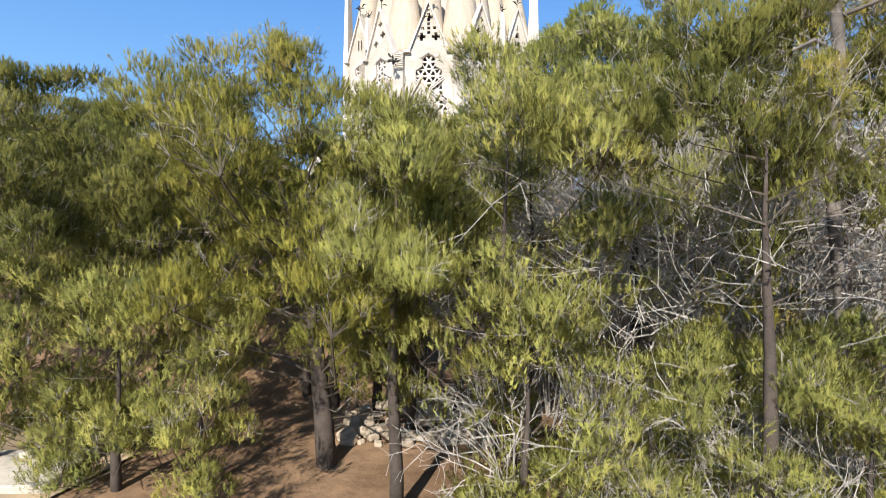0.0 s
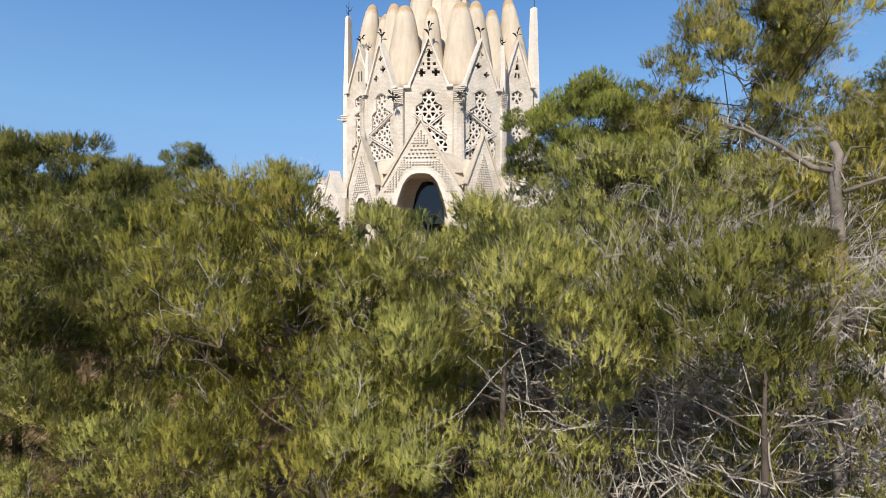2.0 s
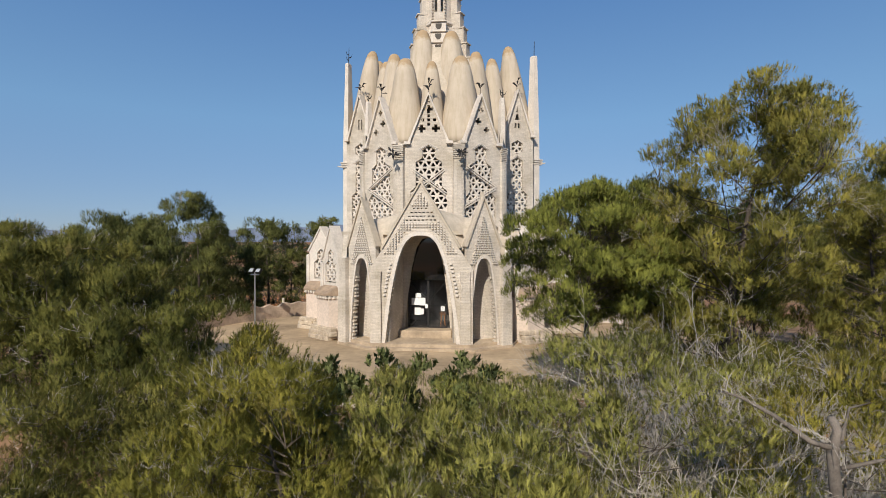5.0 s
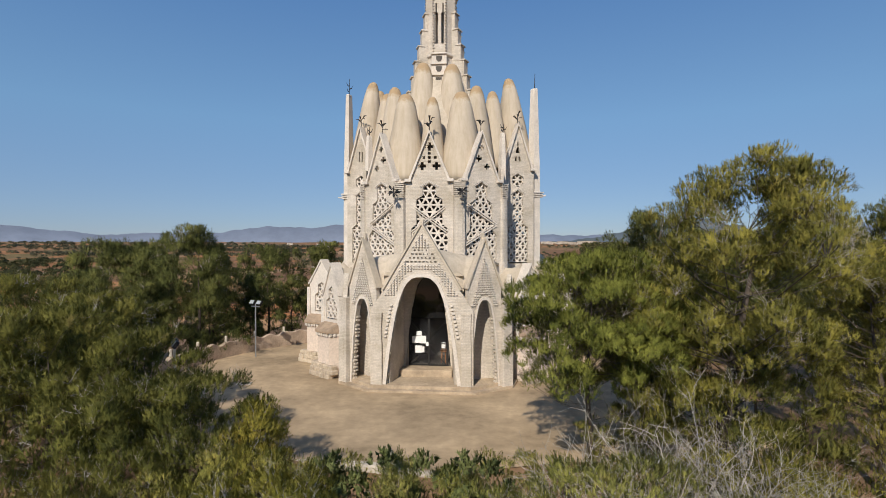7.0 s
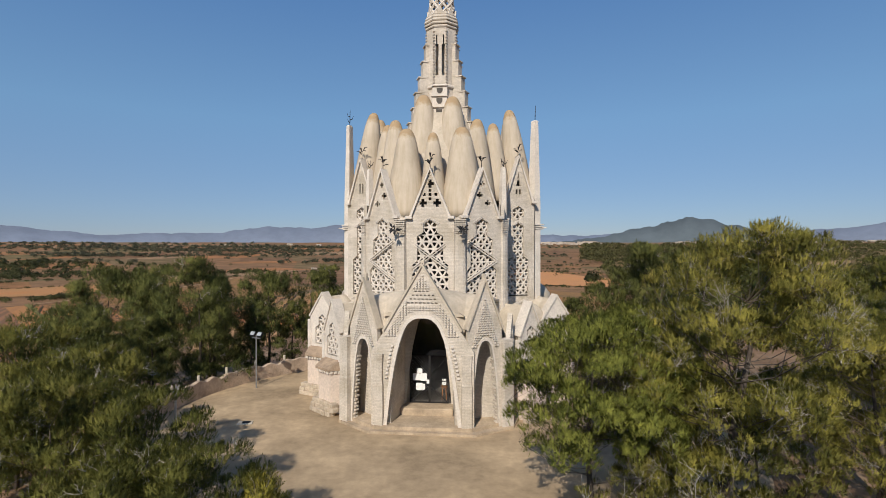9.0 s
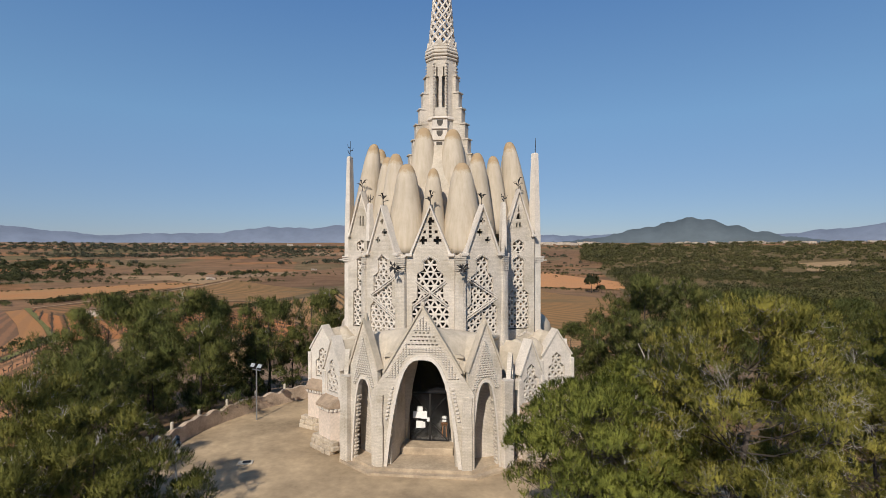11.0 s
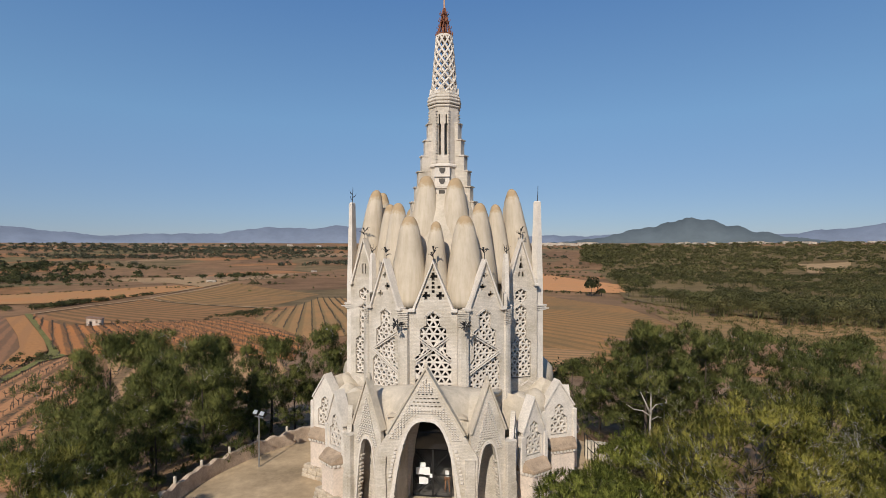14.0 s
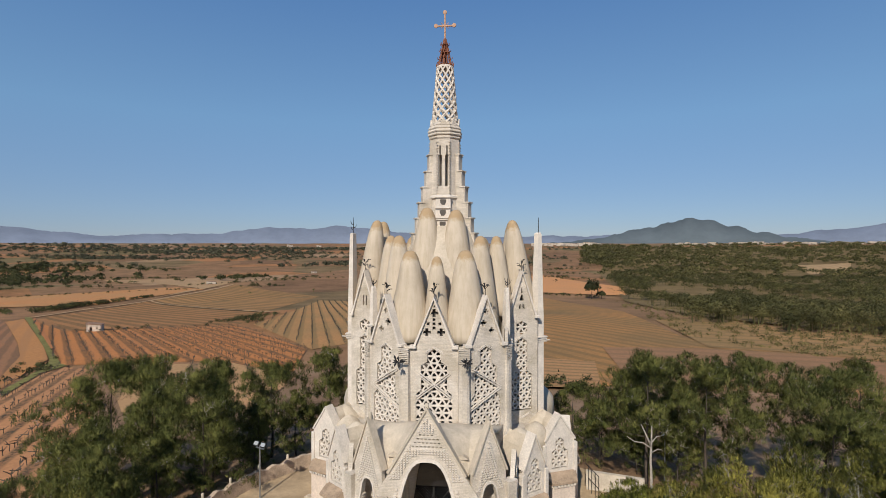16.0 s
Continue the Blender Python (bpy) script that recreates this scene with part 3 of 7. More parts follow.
X_BANDS = [((-0.72, 7.73), (0.78, 6.62)), ((0.72, 7.73), (-0.80, 6.58))]
drum_face(flip(P1), P1, 0.86, 8.95, 11.10, [WINDOW_FRONT], HOLES_FRONT, X_BANDS, 1, 4.6, 0.375)
RIGHT_BANDS = [((-0.72, 7.85), (0.78, 6.95)), ((0.78, 6.95), (-0.95, 5.95))]
LEFT_BANDS = [((-a[0], a[1]), (-b[0], b[1])) for a, b in RIGHT_BANDS]
drum_face(P1, P2, 0.82, 8.98, 11.15, [WINDOW_SIDE], HOLES_SIDE, RIGHT_BANDS, 2)
drum_face(flip(P2), flip(P1), 0.82, 8.98, 11.15, [WINDOW_SIDE], [[(-x, z) for x, z in h] for h in HOLES_SIDE], LEFT_BANDS, 3)
drum_face(P3, P4, 0.72, 9.90, 12.15, [ROSE, WINDOW_WING], HOLES_WING_R, [], 4)
drum_face(flip(P4), flip(P3), 0.72, 9.90, 12.15, [ROSE, WINDOW_WING], HOLES_WING, [], 5)
# the rear repeats the front
drum_face(back(P1), back(flip(P1)), 0.86, 8.95, 11.10, [WINDOW_FRONT], HOLES_FRONT, X_BANDS, 6)
drum_face(back(P2), back(P1), 0.82, 8.98, 11.15, [WINDOW_SIDE], HOLES_SIDE, LEFT_BANDS, 7)
drum_face(back(flip(P1)), back(flip(P2)), 0.82, 8.98, 11.15, [WINDOW_SIDE], HOLES_SIDE, RIGHT_BANDS, 8)
drum_face(back(P4), back(P3), 0.72, 9.90, 12.15, [ROSE, WINDOW_WING], HOLES_WING, [], 9)
drum_face(back(flip(P3)), back(flip(P4)), 0.72, 9.90, 12.15, [ROSE, WINDOW_WING], HOLES_WING, [], 10)
for s in (-1, 1):
    for e in (-1, 1):
        p, q = (s * P2[0], e * P2[1]), (s * P3[0], e * P3[1])
        m, length = face(p, q) if s * e > 0 else face(q, p)
        bm = bmesh.new()
        prism(bm, m, [(-length / 2, 0), (length / 2, 0), (length / 2, 9.6), (-length / 2, 9.6)], 0.15)
        part("return_wall", bm, M_BRICK, church)
    bm = bmesh.new()
    p = (s * P4[0], P4[1])
    m, length = face(p, back(p)) if s > 0 else face(back(p), p)
    prism(bm, m, [(-length / 2, 0), (length / 2, 0), (length / 2, 10.2), (-length / 2, 10.2)], 0.15)
    part("return_wall", bm, M_BRICK, church)

# added dark shell in the nave: paints the shade behind tracery and door
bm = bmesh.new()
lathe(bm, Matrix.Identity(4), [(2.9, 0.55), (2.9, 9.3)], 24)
part("nave_lining", bm, M_DARK, church, "added dark shell that paints the shade inside the tower")


# piers at the corners, with stepped corbels under the eaves
def corner_pier(u, v, turn, width, top, gargoyle=False, seed=0):
    m = Matrix.Translation((u, -v, 0)) @ pose(0, 0, 0, 0, 0, turn)
    bm = bmesh.new()
    rings = [(width * 0.50, 0.0), (width * 0.46, 4.0), (width * 0.42, 6.0), (width * 0.40, top - 0.75)]
    for (r0, z0), (r1, z1) in zip(rings, rings[1:]):
        ring = []
        for r, z in ((r0, z0), (r1, z1)):
            ring.append([bm.verts.new(m @ Vector((x * r, y * r * 0.62, z))) for x, y in ((-1, 1), (-0.8, -0.75), (-0.35, -1), (0.35, -1), (0.8, -0.75), (1, 1))])
        for i in range(6):
            bm.faces.new((ring[0][i], ring[0][(i + 1) % 6], ring[1][(i + 1) % 6], ring[1][i]))
    part("pier", bm, M_BRICK, church)
    for k in range(9):
        w = width * (0.70 + 0.05 * k / 9)
        part("corbel", box(bmesh.new(), m @ Matrix.Translation((0, 0, top - 0.78 + k * 0.085)), w, w * 0.60, 0.062, 0.005), M_BRICK, church)
    if gargoyle:
        iron_sprig("iron_palm", m @ pose(0, -width * 0.62, top - 0.62, 70, 0, 0), 0.62, church, "dark wrought-iron palm spray on the pier", 9, seed, 0.25)


corner_pier(1.36, 4.98, 15, 0.72, 8.9, True, 21)
corner_pier(-1.36, 4.98, -15, 0.72, 8.9, True, 22)
corner_pier(3.36, 3.74, 50, 0.56, 8.9)
corner_pier(-3.36, 3.74, -50, 0.56, 8.9)
corner_pier(1.36, -5.02, 165, 0.78, 8.9)
corner_pier(-1.36, -5.02, 195, 0.78, 8.9)
corner_pier(3.36, -3.74, 130, 0.56, 8.9)
corner_pier(-3.36, -3.74, 230, 0.56, 8.9)


def pinnacle(u, v, z0, z1, w0, w1, turn, vane, seed, shape=((-0.5, 0.30), (-0.34, -0.42), (0.20, -0.50), (0.5, 0.20), (0.2, 0.5))):
    """A slender three-sided pinnacle with a wrought-iron vane."""
    m = Matrix.Translation((u, -v, 0)) @ pose(0, 0, 0, 0, 0, turn)
    bm = bmesh.new()
    rings = []
    for w, z in ((w0 * 1.02, 0.0), (w0, z0), (w0 * 0.98, z0 + 1.2), (w1, z1 - 0.06), (w1 * 0.7, z1)):
        rings.append([bm.verts.new(m @ Vector((x * w, y * w, z))) for x, y in shape])
    for a, b in zip(rings, rings[1:]):
        for i in range(5):
            bm.faces.new((a[i], a[(i + 1) % 5], b[(i + 1) % 5], b[i]))
    bm.faces.new(rings[-1])
    ob = part("pinnacle", bm, M_STONE, church)
    for k in range(3):
        part("corbel", box(bmesh.new(), m @ Matrix.Translation((0, 0, z0 - 0.20 + 0.11 * k)), w0 * (1.02 + 0.06 * k), w0 * (1.02 + 0.06 * k), 0.07, 0.006), M_STONE, church)
    if vane:
        bm = bmesh.new()
        tube(bm, [m @ Vector((0, 0, z1 - 0.1)), m @ Vector((0.03, 0, z1 + vane))], 0.025, 0.012, 6)
        if seed % 2:
            for zz, s in ((0.35, 0.22), (0.55, -0.14), (0.2, -0.12)):
                tube(bm, [m @ Vector((0, 0, z1 + zz * vane)), m @ Vector((s * 0.6, 0, z1 + zz * vane + 0.03)), m @ Vector((s, 0, z1 + zz * vane + 0.2))], 0.035, 0.008, 6)
        part("weather_vane", bm, M_IRON, church, "dark iron weather vane")
    return ob


pinnacle(5.02, 0.55, 8.7, 14.25, 0.62, 0.36, 35, 0.8, 2)
pinnacle(-5.02, 0.55, 8.7, 14.25, 0.62, 0.36, 0, 0.85, 1, ((-0.5, 0.2), (-0.42, -0.28), (0.10, -0.5), (0.34, 0.5), (-0.3, 0.5)))
pinnacle(3.35, 2.75, 8.9, 11.5, 0.40, 0.26, 20, 0.45, 3)
pinnacle(-3.35, 2.75, 8.9, 11.5, 0.40, 0.26, -20, 0.45, 5)
for s in (-1, 1):
    bm = bmesh.new()
    tube(bm, [(s * 5.2, -0.6, 8.55), (s * 5.62, -0.65, 8.60)], 0.05, 0.03, 6)
    part("spout", bm, M_STONE, church, "small stone rainwater spout")


# -- the finger domes --
def finger(u, v, top, r, foot, seed, lean=0.012):
    d = Vector((u, -v, 0))
    d = d.normalized() if d.length > 0.01 else Vector((0, -1, 0))
    bm = bmesh.new()
    n = 12
    prof = []
    for i in range(n + 1):
        q = i / n
        h = top - (top - foot) * q
        if q < 0.001:
            rad = 0.05
        else:
            drop = top - h
            rad = r * (1 - math.exp(-drop / 0.15)) * (0.35 + 0.65 * min(1.0, drop / 3.6) ** 0.85)
            rad *= 1.0 + 0.05 * max(0.0, (drop - 3.4) / 2.0)
        prof.append((rad, h))
    extra = [(r * 0.16, top - 0.03), (r * 0.25, top - 0.09), (r * 0.33, top - 0.2)]
    prof = sorted(set(prof + extra), key=lambda k: k[1])
    keep = [prof[0]]
    for rad, h in prof[1:]:
        if h - keep[-1][1] > 0.02:
            keep.append((rad, h))
    lathe(bm, Matrix.Translation((u, -v, 0)), keep, 18, seed * 0.7, 0.018, seed)
    for vert in bm.verts:
        vert.co += d * lean * (top - vert.co.z)
    return smooth(part("finger_dome", bm, M_FINGER, church, "smooth ochre-rendered finger dome"))


FINGERS = ((-3.72, 0.30, 14.95, 0.78), (3.66, 0.25, 14.93, 0.78), (-2.8, 1.0, 14.1, 0.74), (2.8, 1.0, 14.06, 0.74), (-2.15, 2.15, 14.08, 0.84), (2.02, 2.10, 14.05, 0.84),
           (-1.33, 3.55, 13.32, 1.0), (1.36, 3.58, 13.34, 1.0), (0.0, 3.85, 13.05, 0.68), (-0.80, 1.36, 15.55, 0.98), (0.72, 1.40, 15.42, 0.98))
for i, (u, v, top, r) in enumerate(FINGERS):
    finger(u, v, top, r, 9.0 if v > 1.1 and top < 15 else 9.95, i, 0.10 if abs(u) > 3.5 else 0.05 if v < 1.1 else 0.012)
    finger(u, -v if abs(v) > 0.5 else -1.3, top, r, 9.0, i + 20)
bm = bmesh.new()
lathe(bm, Matrix.Identity(4), [(3.55, 8.5), (3.45, 9.4), (3.1, 10.6), (2.5, 12.2), (1.9, 13.6), (1.5, 14.6)], 28, 0, 0.01, 3)
smooth(part("dome_shell", bm, M_TAN, church))
for s in (-1, 1):
    part("wing_roof", box(bmesh.new(), Matrix.Translation((s * 4.05, 0, 9.45)), 1.55, 2.2, 0.2, 0.02), M_TAN, church)


# -- the spire --
def spire():
    bm = bmesh.new()
    lathe(bm, Matrix.Identity(4), [(1.55, 12.5), (1.10, 14.2), (0.86, 16.1)], 8, radians(22.5))
    part("spire_base", bm, M_BRICK, church)
    # stepped buttresses
    steps = ((1.87, 14.25), (1.66, 15.06), (1.50, 15.90), (1.30, 16.74), (1.12, 17.60), (0.95, 18.50))
    for turn in (-22, 202, 35, 90, 145):
        m = pose(0, 0, 0, 0, 0, turn)
        bm = bmesh.new()
        z0 = 12.6
        for r, z1 in steps:
            box(bm, m @ Matrix.Translation((r / 2, 0, z0)), r, 0.46, z1 - z0, 0.02)
            box(bm, m @ Matrix.Translation((r - 0.12, 0, z1 - 0.07)), 0.36, 0.54, 0.075, 0.008)
            z0 = z1 - 0.01
        part("buttress", bm, M_BRICK, church)
    # shaft: eight walls round a hollow, slit windows in each
    bm = bmesh.new()
    r = 0.86
    for k in range(8):
        a0, a1 = radians(45 * k - 22.5 - 90), radians(45 * k + 22.5 - 90)
        p, q = (r * math.cos(a0), -r * math.sin(a0)), (r * math.cos(a1), -r * math.sin(a1))
        m, length = face(p, q)
        hl = length / 2
        slits = []
        if k % 2 == 0:
            for x in (-0.185, 0.185):
                slits.append([(x - 0.10, 16.75), (x + 0.10, 16.75), (x + 0.10, 18.40), (x + 0.035, 18.42), (x + 0.035, 18.92), (x - 0.035, 18.92), (x - 0.035, 18.42), (x - 0.10, 18.40)])
        hole_wall(bm, m, [(-hl, 16.0), (hl, 16.0), (hl, 19.6), (-hl, 19.6)], slits, 0.14)
    part("spire_shaft", bm, M_BRICK, church)
    bm = bmesh.new()
    lathe(bm, Matrix.Identity(4), [(0.34, 15.8), (0.34, 19.4)], 8)
    part("spire_core", bm, M_GREY, church, "grey inner core of the spire")
    bm = bmesh.new()
    lathe(bm, Matrix.Identity(4), [(0.84, 16.02), (0.98, 16.12), (0.98, 16.22), (0.84, 16.30)], 8, radians(22.5))
    part("collar", bm, M_STONE, church)
    # little niches under the collar; a dark plate paints each window's shade
    for k, z in enumerate((15.86, 15.28, 14.66)):
        bm = bmesh.new()
        rr = 0.98 + 0.12 * k
        box(bm, Matrix.Translation((0, -rr + 0.12, z - 0.28)), 0.80, 0.30, 0.58, 0.01)
        box(bm, Matrix.Translation((0, -rr + 0.06, z + 0.24)), 0.86, 0.36, 0.06, 0.01)
        part("niche", bm, M_STONE, church)
        bm = bmesh.new()
        prism(bm, Matrix.Translation((0, -rr - 0.045, 0)), [(-0.16, z + 0.16), (-0.16, z + 0.0), (-0.07, z - 0.14), (0.07, z - 0.14), (0.16, z + 0.0), (0.16, z + 0.16)], 0.05)
        part("shield", bm, M_DARK, church, "dark plate painted as a small shaded window")
    # brick ends that jut from the corners of the shaft
    bm = bmesh.new()
    box(bm, Matrix.Identity(4), 0.085, 0.07, 0.06, 0.006)
    stud = bpy.data.meshes.new("brick")
    bm.to_mesh(stud)
    bm.free()
    stud.materials.append(M_BRICK)
    shaft = [o for o in church.children if o.name.startswith("spire_shaft")][0]
    for k in range(8):
        for row in range(18):
            for x in (-0.315, 0.315) if row % 2 else (-0.335, 0.335):
                ob = new("brick", stud)
                ob.parent = shaft
                ob.matrix_local = pose(0, 0, 0, 0, 0, 45 * k) @ Matrix.Translation((x, -0.815, 16.35 + 0.16 * row))
    # crown with stepped corbels and zigzag
    bm = bmesh.new()
    for k in range(6):
        q = k / 5
        rr = 0.83 + 0.13 * math.sin(q * 3.0)
        lathe(bm, Matrix.Translation((0, 0, 19.15 + 0.17 * k)), [(rr, 0.0), (rr + 0.03, 0.05), (rr, 0.11), (rr - 0.05, 0.17)], 8, radians(22.5))
    lathe(bm, Matrix.Identity(4), [(0.72, 19.1), (0.76, 20.22)], 8, radians(22.5))
    part("crown", bm, M_BRICK, church)
    for k in range(8):
        m = pose(0, 0, 0, 0, 0, 45 * k)
        bm = bmesh.new()
        prism(bm, m @ Matrix.Translation((0, -0.80, 0)), [(-0.24, 19.95), (0.24, 19.95), (0.0, 20.48)], 0.16)
        part("tooth", bm, M_BRICK, church)
    # open lattice of crossing bars
    z0, z1, r0, r1 = 20.15, 23.30, 0.68, 0.43
    n = 9
    for sgn in (-1, 1):
        for k in range(n):
            pts = []
            for i in range(19):
                q = i / 18
                a = 2 * math.pi * k / n + sgn * q * 2 * math.pi * 0.66
                rr = r0 + (r1 - r0) * q
                pts.append((rr * math.cos(a), rr * math.sin(a), z0 + (z1 - z0) * q))
            bm = bmesh.new()
            tube(bm, pts, 0.080, 0.058, 5)
            part("lattice_bar", bm, M_STONE, church)
    bm = bmesh.new()
    lathe(bm, Matrix.Identity(4), [(0.40, 23.22), (0.47, 23.26), (0.47, 23.36), (0.40, 23.40)], 18)
    part("lattice_ring", bm, M_STONE, church)
    # rusty iron cage under the cross
    bm = bmesh.new()
    for k in range(8):
        a = 2 * math.pi * k / 8
        c, s = math.cos(a), math.sin(a)
        tube(bm, [(0.42 * c, 0.42 * s, 23.38), (0.33 * c, 0.33 * s, 23.60), (0.23 * c, 0.23 * s, 24.1), (0.06 * c, 0.06 * s, 24.9)], 0.04, 0.022, 5)
        for z, rr in ((23.75, 0.30), (24.15, 0.22), (24.5, 0.15)):
            tube(bm, [(rr * c, rr * s, z), ((rr + 0.10) * c, (rr + 0.10) * s, z + 0.06), ((rr + 0.11) * c, (rr + 0.11) * s, z + 0.16)], 0.035, 0.012, 4)
        tube(bm, [(0.43 * c, 0.43 * s, 23.36), (0.46 * c, 0.46 * s, 23.50), (0.40 * c, 0.40 * s, 23.66)], 0.06, 0.015, 4)
    for z, rr in ((23.42, 0.42), (24.1, 0.23), (24.55, 0.14)):
        lathe(bm, Matrix.Translation((0, 0, z)), [(rr, -0.02), (rr + 0.03, 0.0), (rr, 0.03)], 12)
    lathe(bm, Matrix.Identity(4), [(0.17, 23.3), (0.12, 24.2), (0.05, 24.9)], 8)
    part("iron_cage", bm, M_RUST, church, "rusty iron cage below the cross")
    bm = bmesh.new()
    box(bm, Matrix.Translation((0, 0, 24.8)), 0.09, 0.07, 1.60, 0.02)
    box(bm, Matrix.Translation((0, 0, 25.56)), 0.98, 0.066, 0.09, 0.02)
    for x, z in ((-0.50, 25.625), (0.50, 25.625), (0, 26.35)):
        lathe(bm, Matrix.Translation((x, 0, z)) @ pose(0, 0, 0, 90, 0, 0), [(0.05, -0.045), (0.115, -0.035), (0.115, 0.035), (0.05, 0.045)], 8)
    for x in (-1, 1):
        for z in (25.45, 25.80):
            tube(bm, [(x * 0.06, 0, 25.625), (x * 0.22, 0, z)], 0.03, 0.01, 5)
    part("cross", bm, M_CROSS, church, "orange-painted iron cross")


M_CROSS = plain("orange_iron", (0.46, 0.27, 0.17), 0.7, 0.1, 5, 0.2)
spire()


# -- the porch --
def parabola(half, apex, n=14, foot=0.0, power=3.2):
    """An (x, z) parabolic arch, left foot to right foot."""
    pts = []
    for i in range(n + 1):
        a = math.pi * (i / n) - math.pi / 2
        x = half * math.sin(a)
        pts.append((x, foot + (apex - foot) * (1 - abs(x / half) ** power)))
    pts[0], pts[-1] = (-half, foot), (half, foot)
    return pts


def arch_half(z, half, apex, power=3.2):
    return half * max(0.0, 1 - z / apex) ** (1 / power)


def stud_rows(m, parent, half, z0, z1, keep, gap=0.135, row=0.11):
    """Projecting header bricks in rows up a gable."""
    global STUD
    z, k = z0, 0
    while z < z1 - 0.25:
        w = half * (z1 - z) / (z1 - z0) - 0.20
        x = -w + (0.5 * gap if k % 2 else 0)
        while x < w:
            if keep(x, z):
                ob = new("brick", STUD)
                ob.parent = parent
                ob.matrix_local = m @ Matrix.Translation((x, 0, z))
            x += gap
        z += row
        k += 1


def brick_mesh():
    bm = bmesh.new()
    box(bm, Matrix.Translation((0, -0.03, 0)), 0.074, 0.095, 0.052, 0.006)
    me = bpy.data.meshes.new("brick")
    bm.to_mesh(me)
    bm.free()
    me.materials.append(M_STONE)
    return me


STUD = brick_mesh()
V_FRONT = 7.5
# front wall with its arch and gable
m, length = face((-2.13, V_FRONT), (2.13, V_FRONT))
arch = parabola(1.50, 4.68)
slots = []
for r, (z, w) in enumerate(((5.28, 0.62), (5.44, 0.52), (5.60, 0.42), (5.76, 0.32))):
    x = -w
    while x < w:
        slots.append([(x, z), (x + 0.10, z), (x + 0.10, z + 0.055), (x, z + 0.055)])
        x += 0.165
bm = bmesh.new()
hole_wall(bm, m, [(-2.13, 0), (-1.50, 0)] + arch[1:-1] + [(1.50, 0), (2.13, 0), (2.13, 3.3), (1.58, 4.15), (0, 6.82), (-1.58, 4.15), (-2.13, 3.3)], slots, 0.32)
porch_wall = part("porch_wall", bm, M_BRICK, church, "brick porch front with a tall parabolic arch")
def voussoirs(m, parent, half, apex, half2, apex2, n):
    inner, outer = parabola(half, apex, n), parabola(half2, apex2, n)
    for i in range(n):
        bm = bmesh.new()
        prism(bm, m @ Matrix.Translation((0, -0.05, 0)), [inner[i], outer[i], outer[i + 1], inner[i + 1]], 0.08)
        bmesh.ops.recalc_face_normals(bm, faces=bm.faces)
        part("voussoir", bm, M_STONE, parent)


def arch_teeth(m, parent, half, apex, z0, z1):
    """Brick ends that jut unevenly into an arch."""
    rng = random.Random(int(half * 100))
    z = z0
    while z < z1:
        for e in (-1, 1):
            part("brick", box(bmesh.new(), m @ Matrix.Translation((e * (arch_half(z, half, apex) + (0.03 if half > 1 else 0.01)), 0.14 + rng.uniform(-0.03, 0.05), z)), (0.09 if half > 1 else 0.12) + rng.uniform(0, 0.08), 0.22, 0.075, 0.008), M_BRICK, parent)
        z += rng.choice((0.15, 0.15, 0.23))


voussoirs(m, porch_wall, 1.50, 4.68, 1.66, 4.83, 24)
arch_teeth(m, porch_wall, 1.50, 4.68, 0.3, 4.2)
bm = bmesh.new()
coping(bm, m, 1.58, 4.15, 6.82, 0.09, 0.08, 0.34)
box(bm, m @ Matrix.Translation((0, 0.15, 6.72)), 0.15, 0.16, 0.34, 0.02)
part("gable_coping", bm, M_TAN, church)
stud_rows(m, porch_wall, 1.70, 3.95, 6.82, lambda x, z: ((abs(x) > arch_half(z, 1.78, 4.98)) or z > 4.95) and not (5.22 < z < 5.84 and abs(x) < 0.68), 0.118, 0.098)
# saw-tooth of brick edges down the sides of the arch
for s in (-1, 1):
    for k in range(9):
        z = 2.2 + 0.16 * k
        part("dog_tooth", box(bmesh.new(), m @ Matrix.Translation((s * (arch_half(z, 1.74, 4.98) + 0.05), -0.03, z)), 0.11, 0.10, 0.07, 0.005), M_STONE, porch_wall)


def porch_pier(u, v, w, top, turn):
    pm = Matrix.Translation((u, -v, 0)) @ pose(0, 0, 0, 0, 0, turn)
    bm = bmesh.new()
    rings = []
    for g, z in ((1.0, 0.0), (1.0, 1.95), (0.90, 2.05), (0.86, top - 0.5), (1.0, top)):
        rings.append([bm.verts.new(pm @ Vector((x * w * g / 2, y * w * 0.9 * g / 2, z))) for x, y in ((-1, 1), (-1, -0.9), (-0.88, -1), (0.88, -1), (1, -0.9), (1, 1))])
    for a, b in zip(rings, rings[1:]):
        for i in range(6):
            bm.faces.new((a[i], a[(i + 1) % 6], b[(i + 1) % 6], b[i]))
    bm.faces.new(rings[-1])
    part("porch_pier", bm, M_BRICK, church)


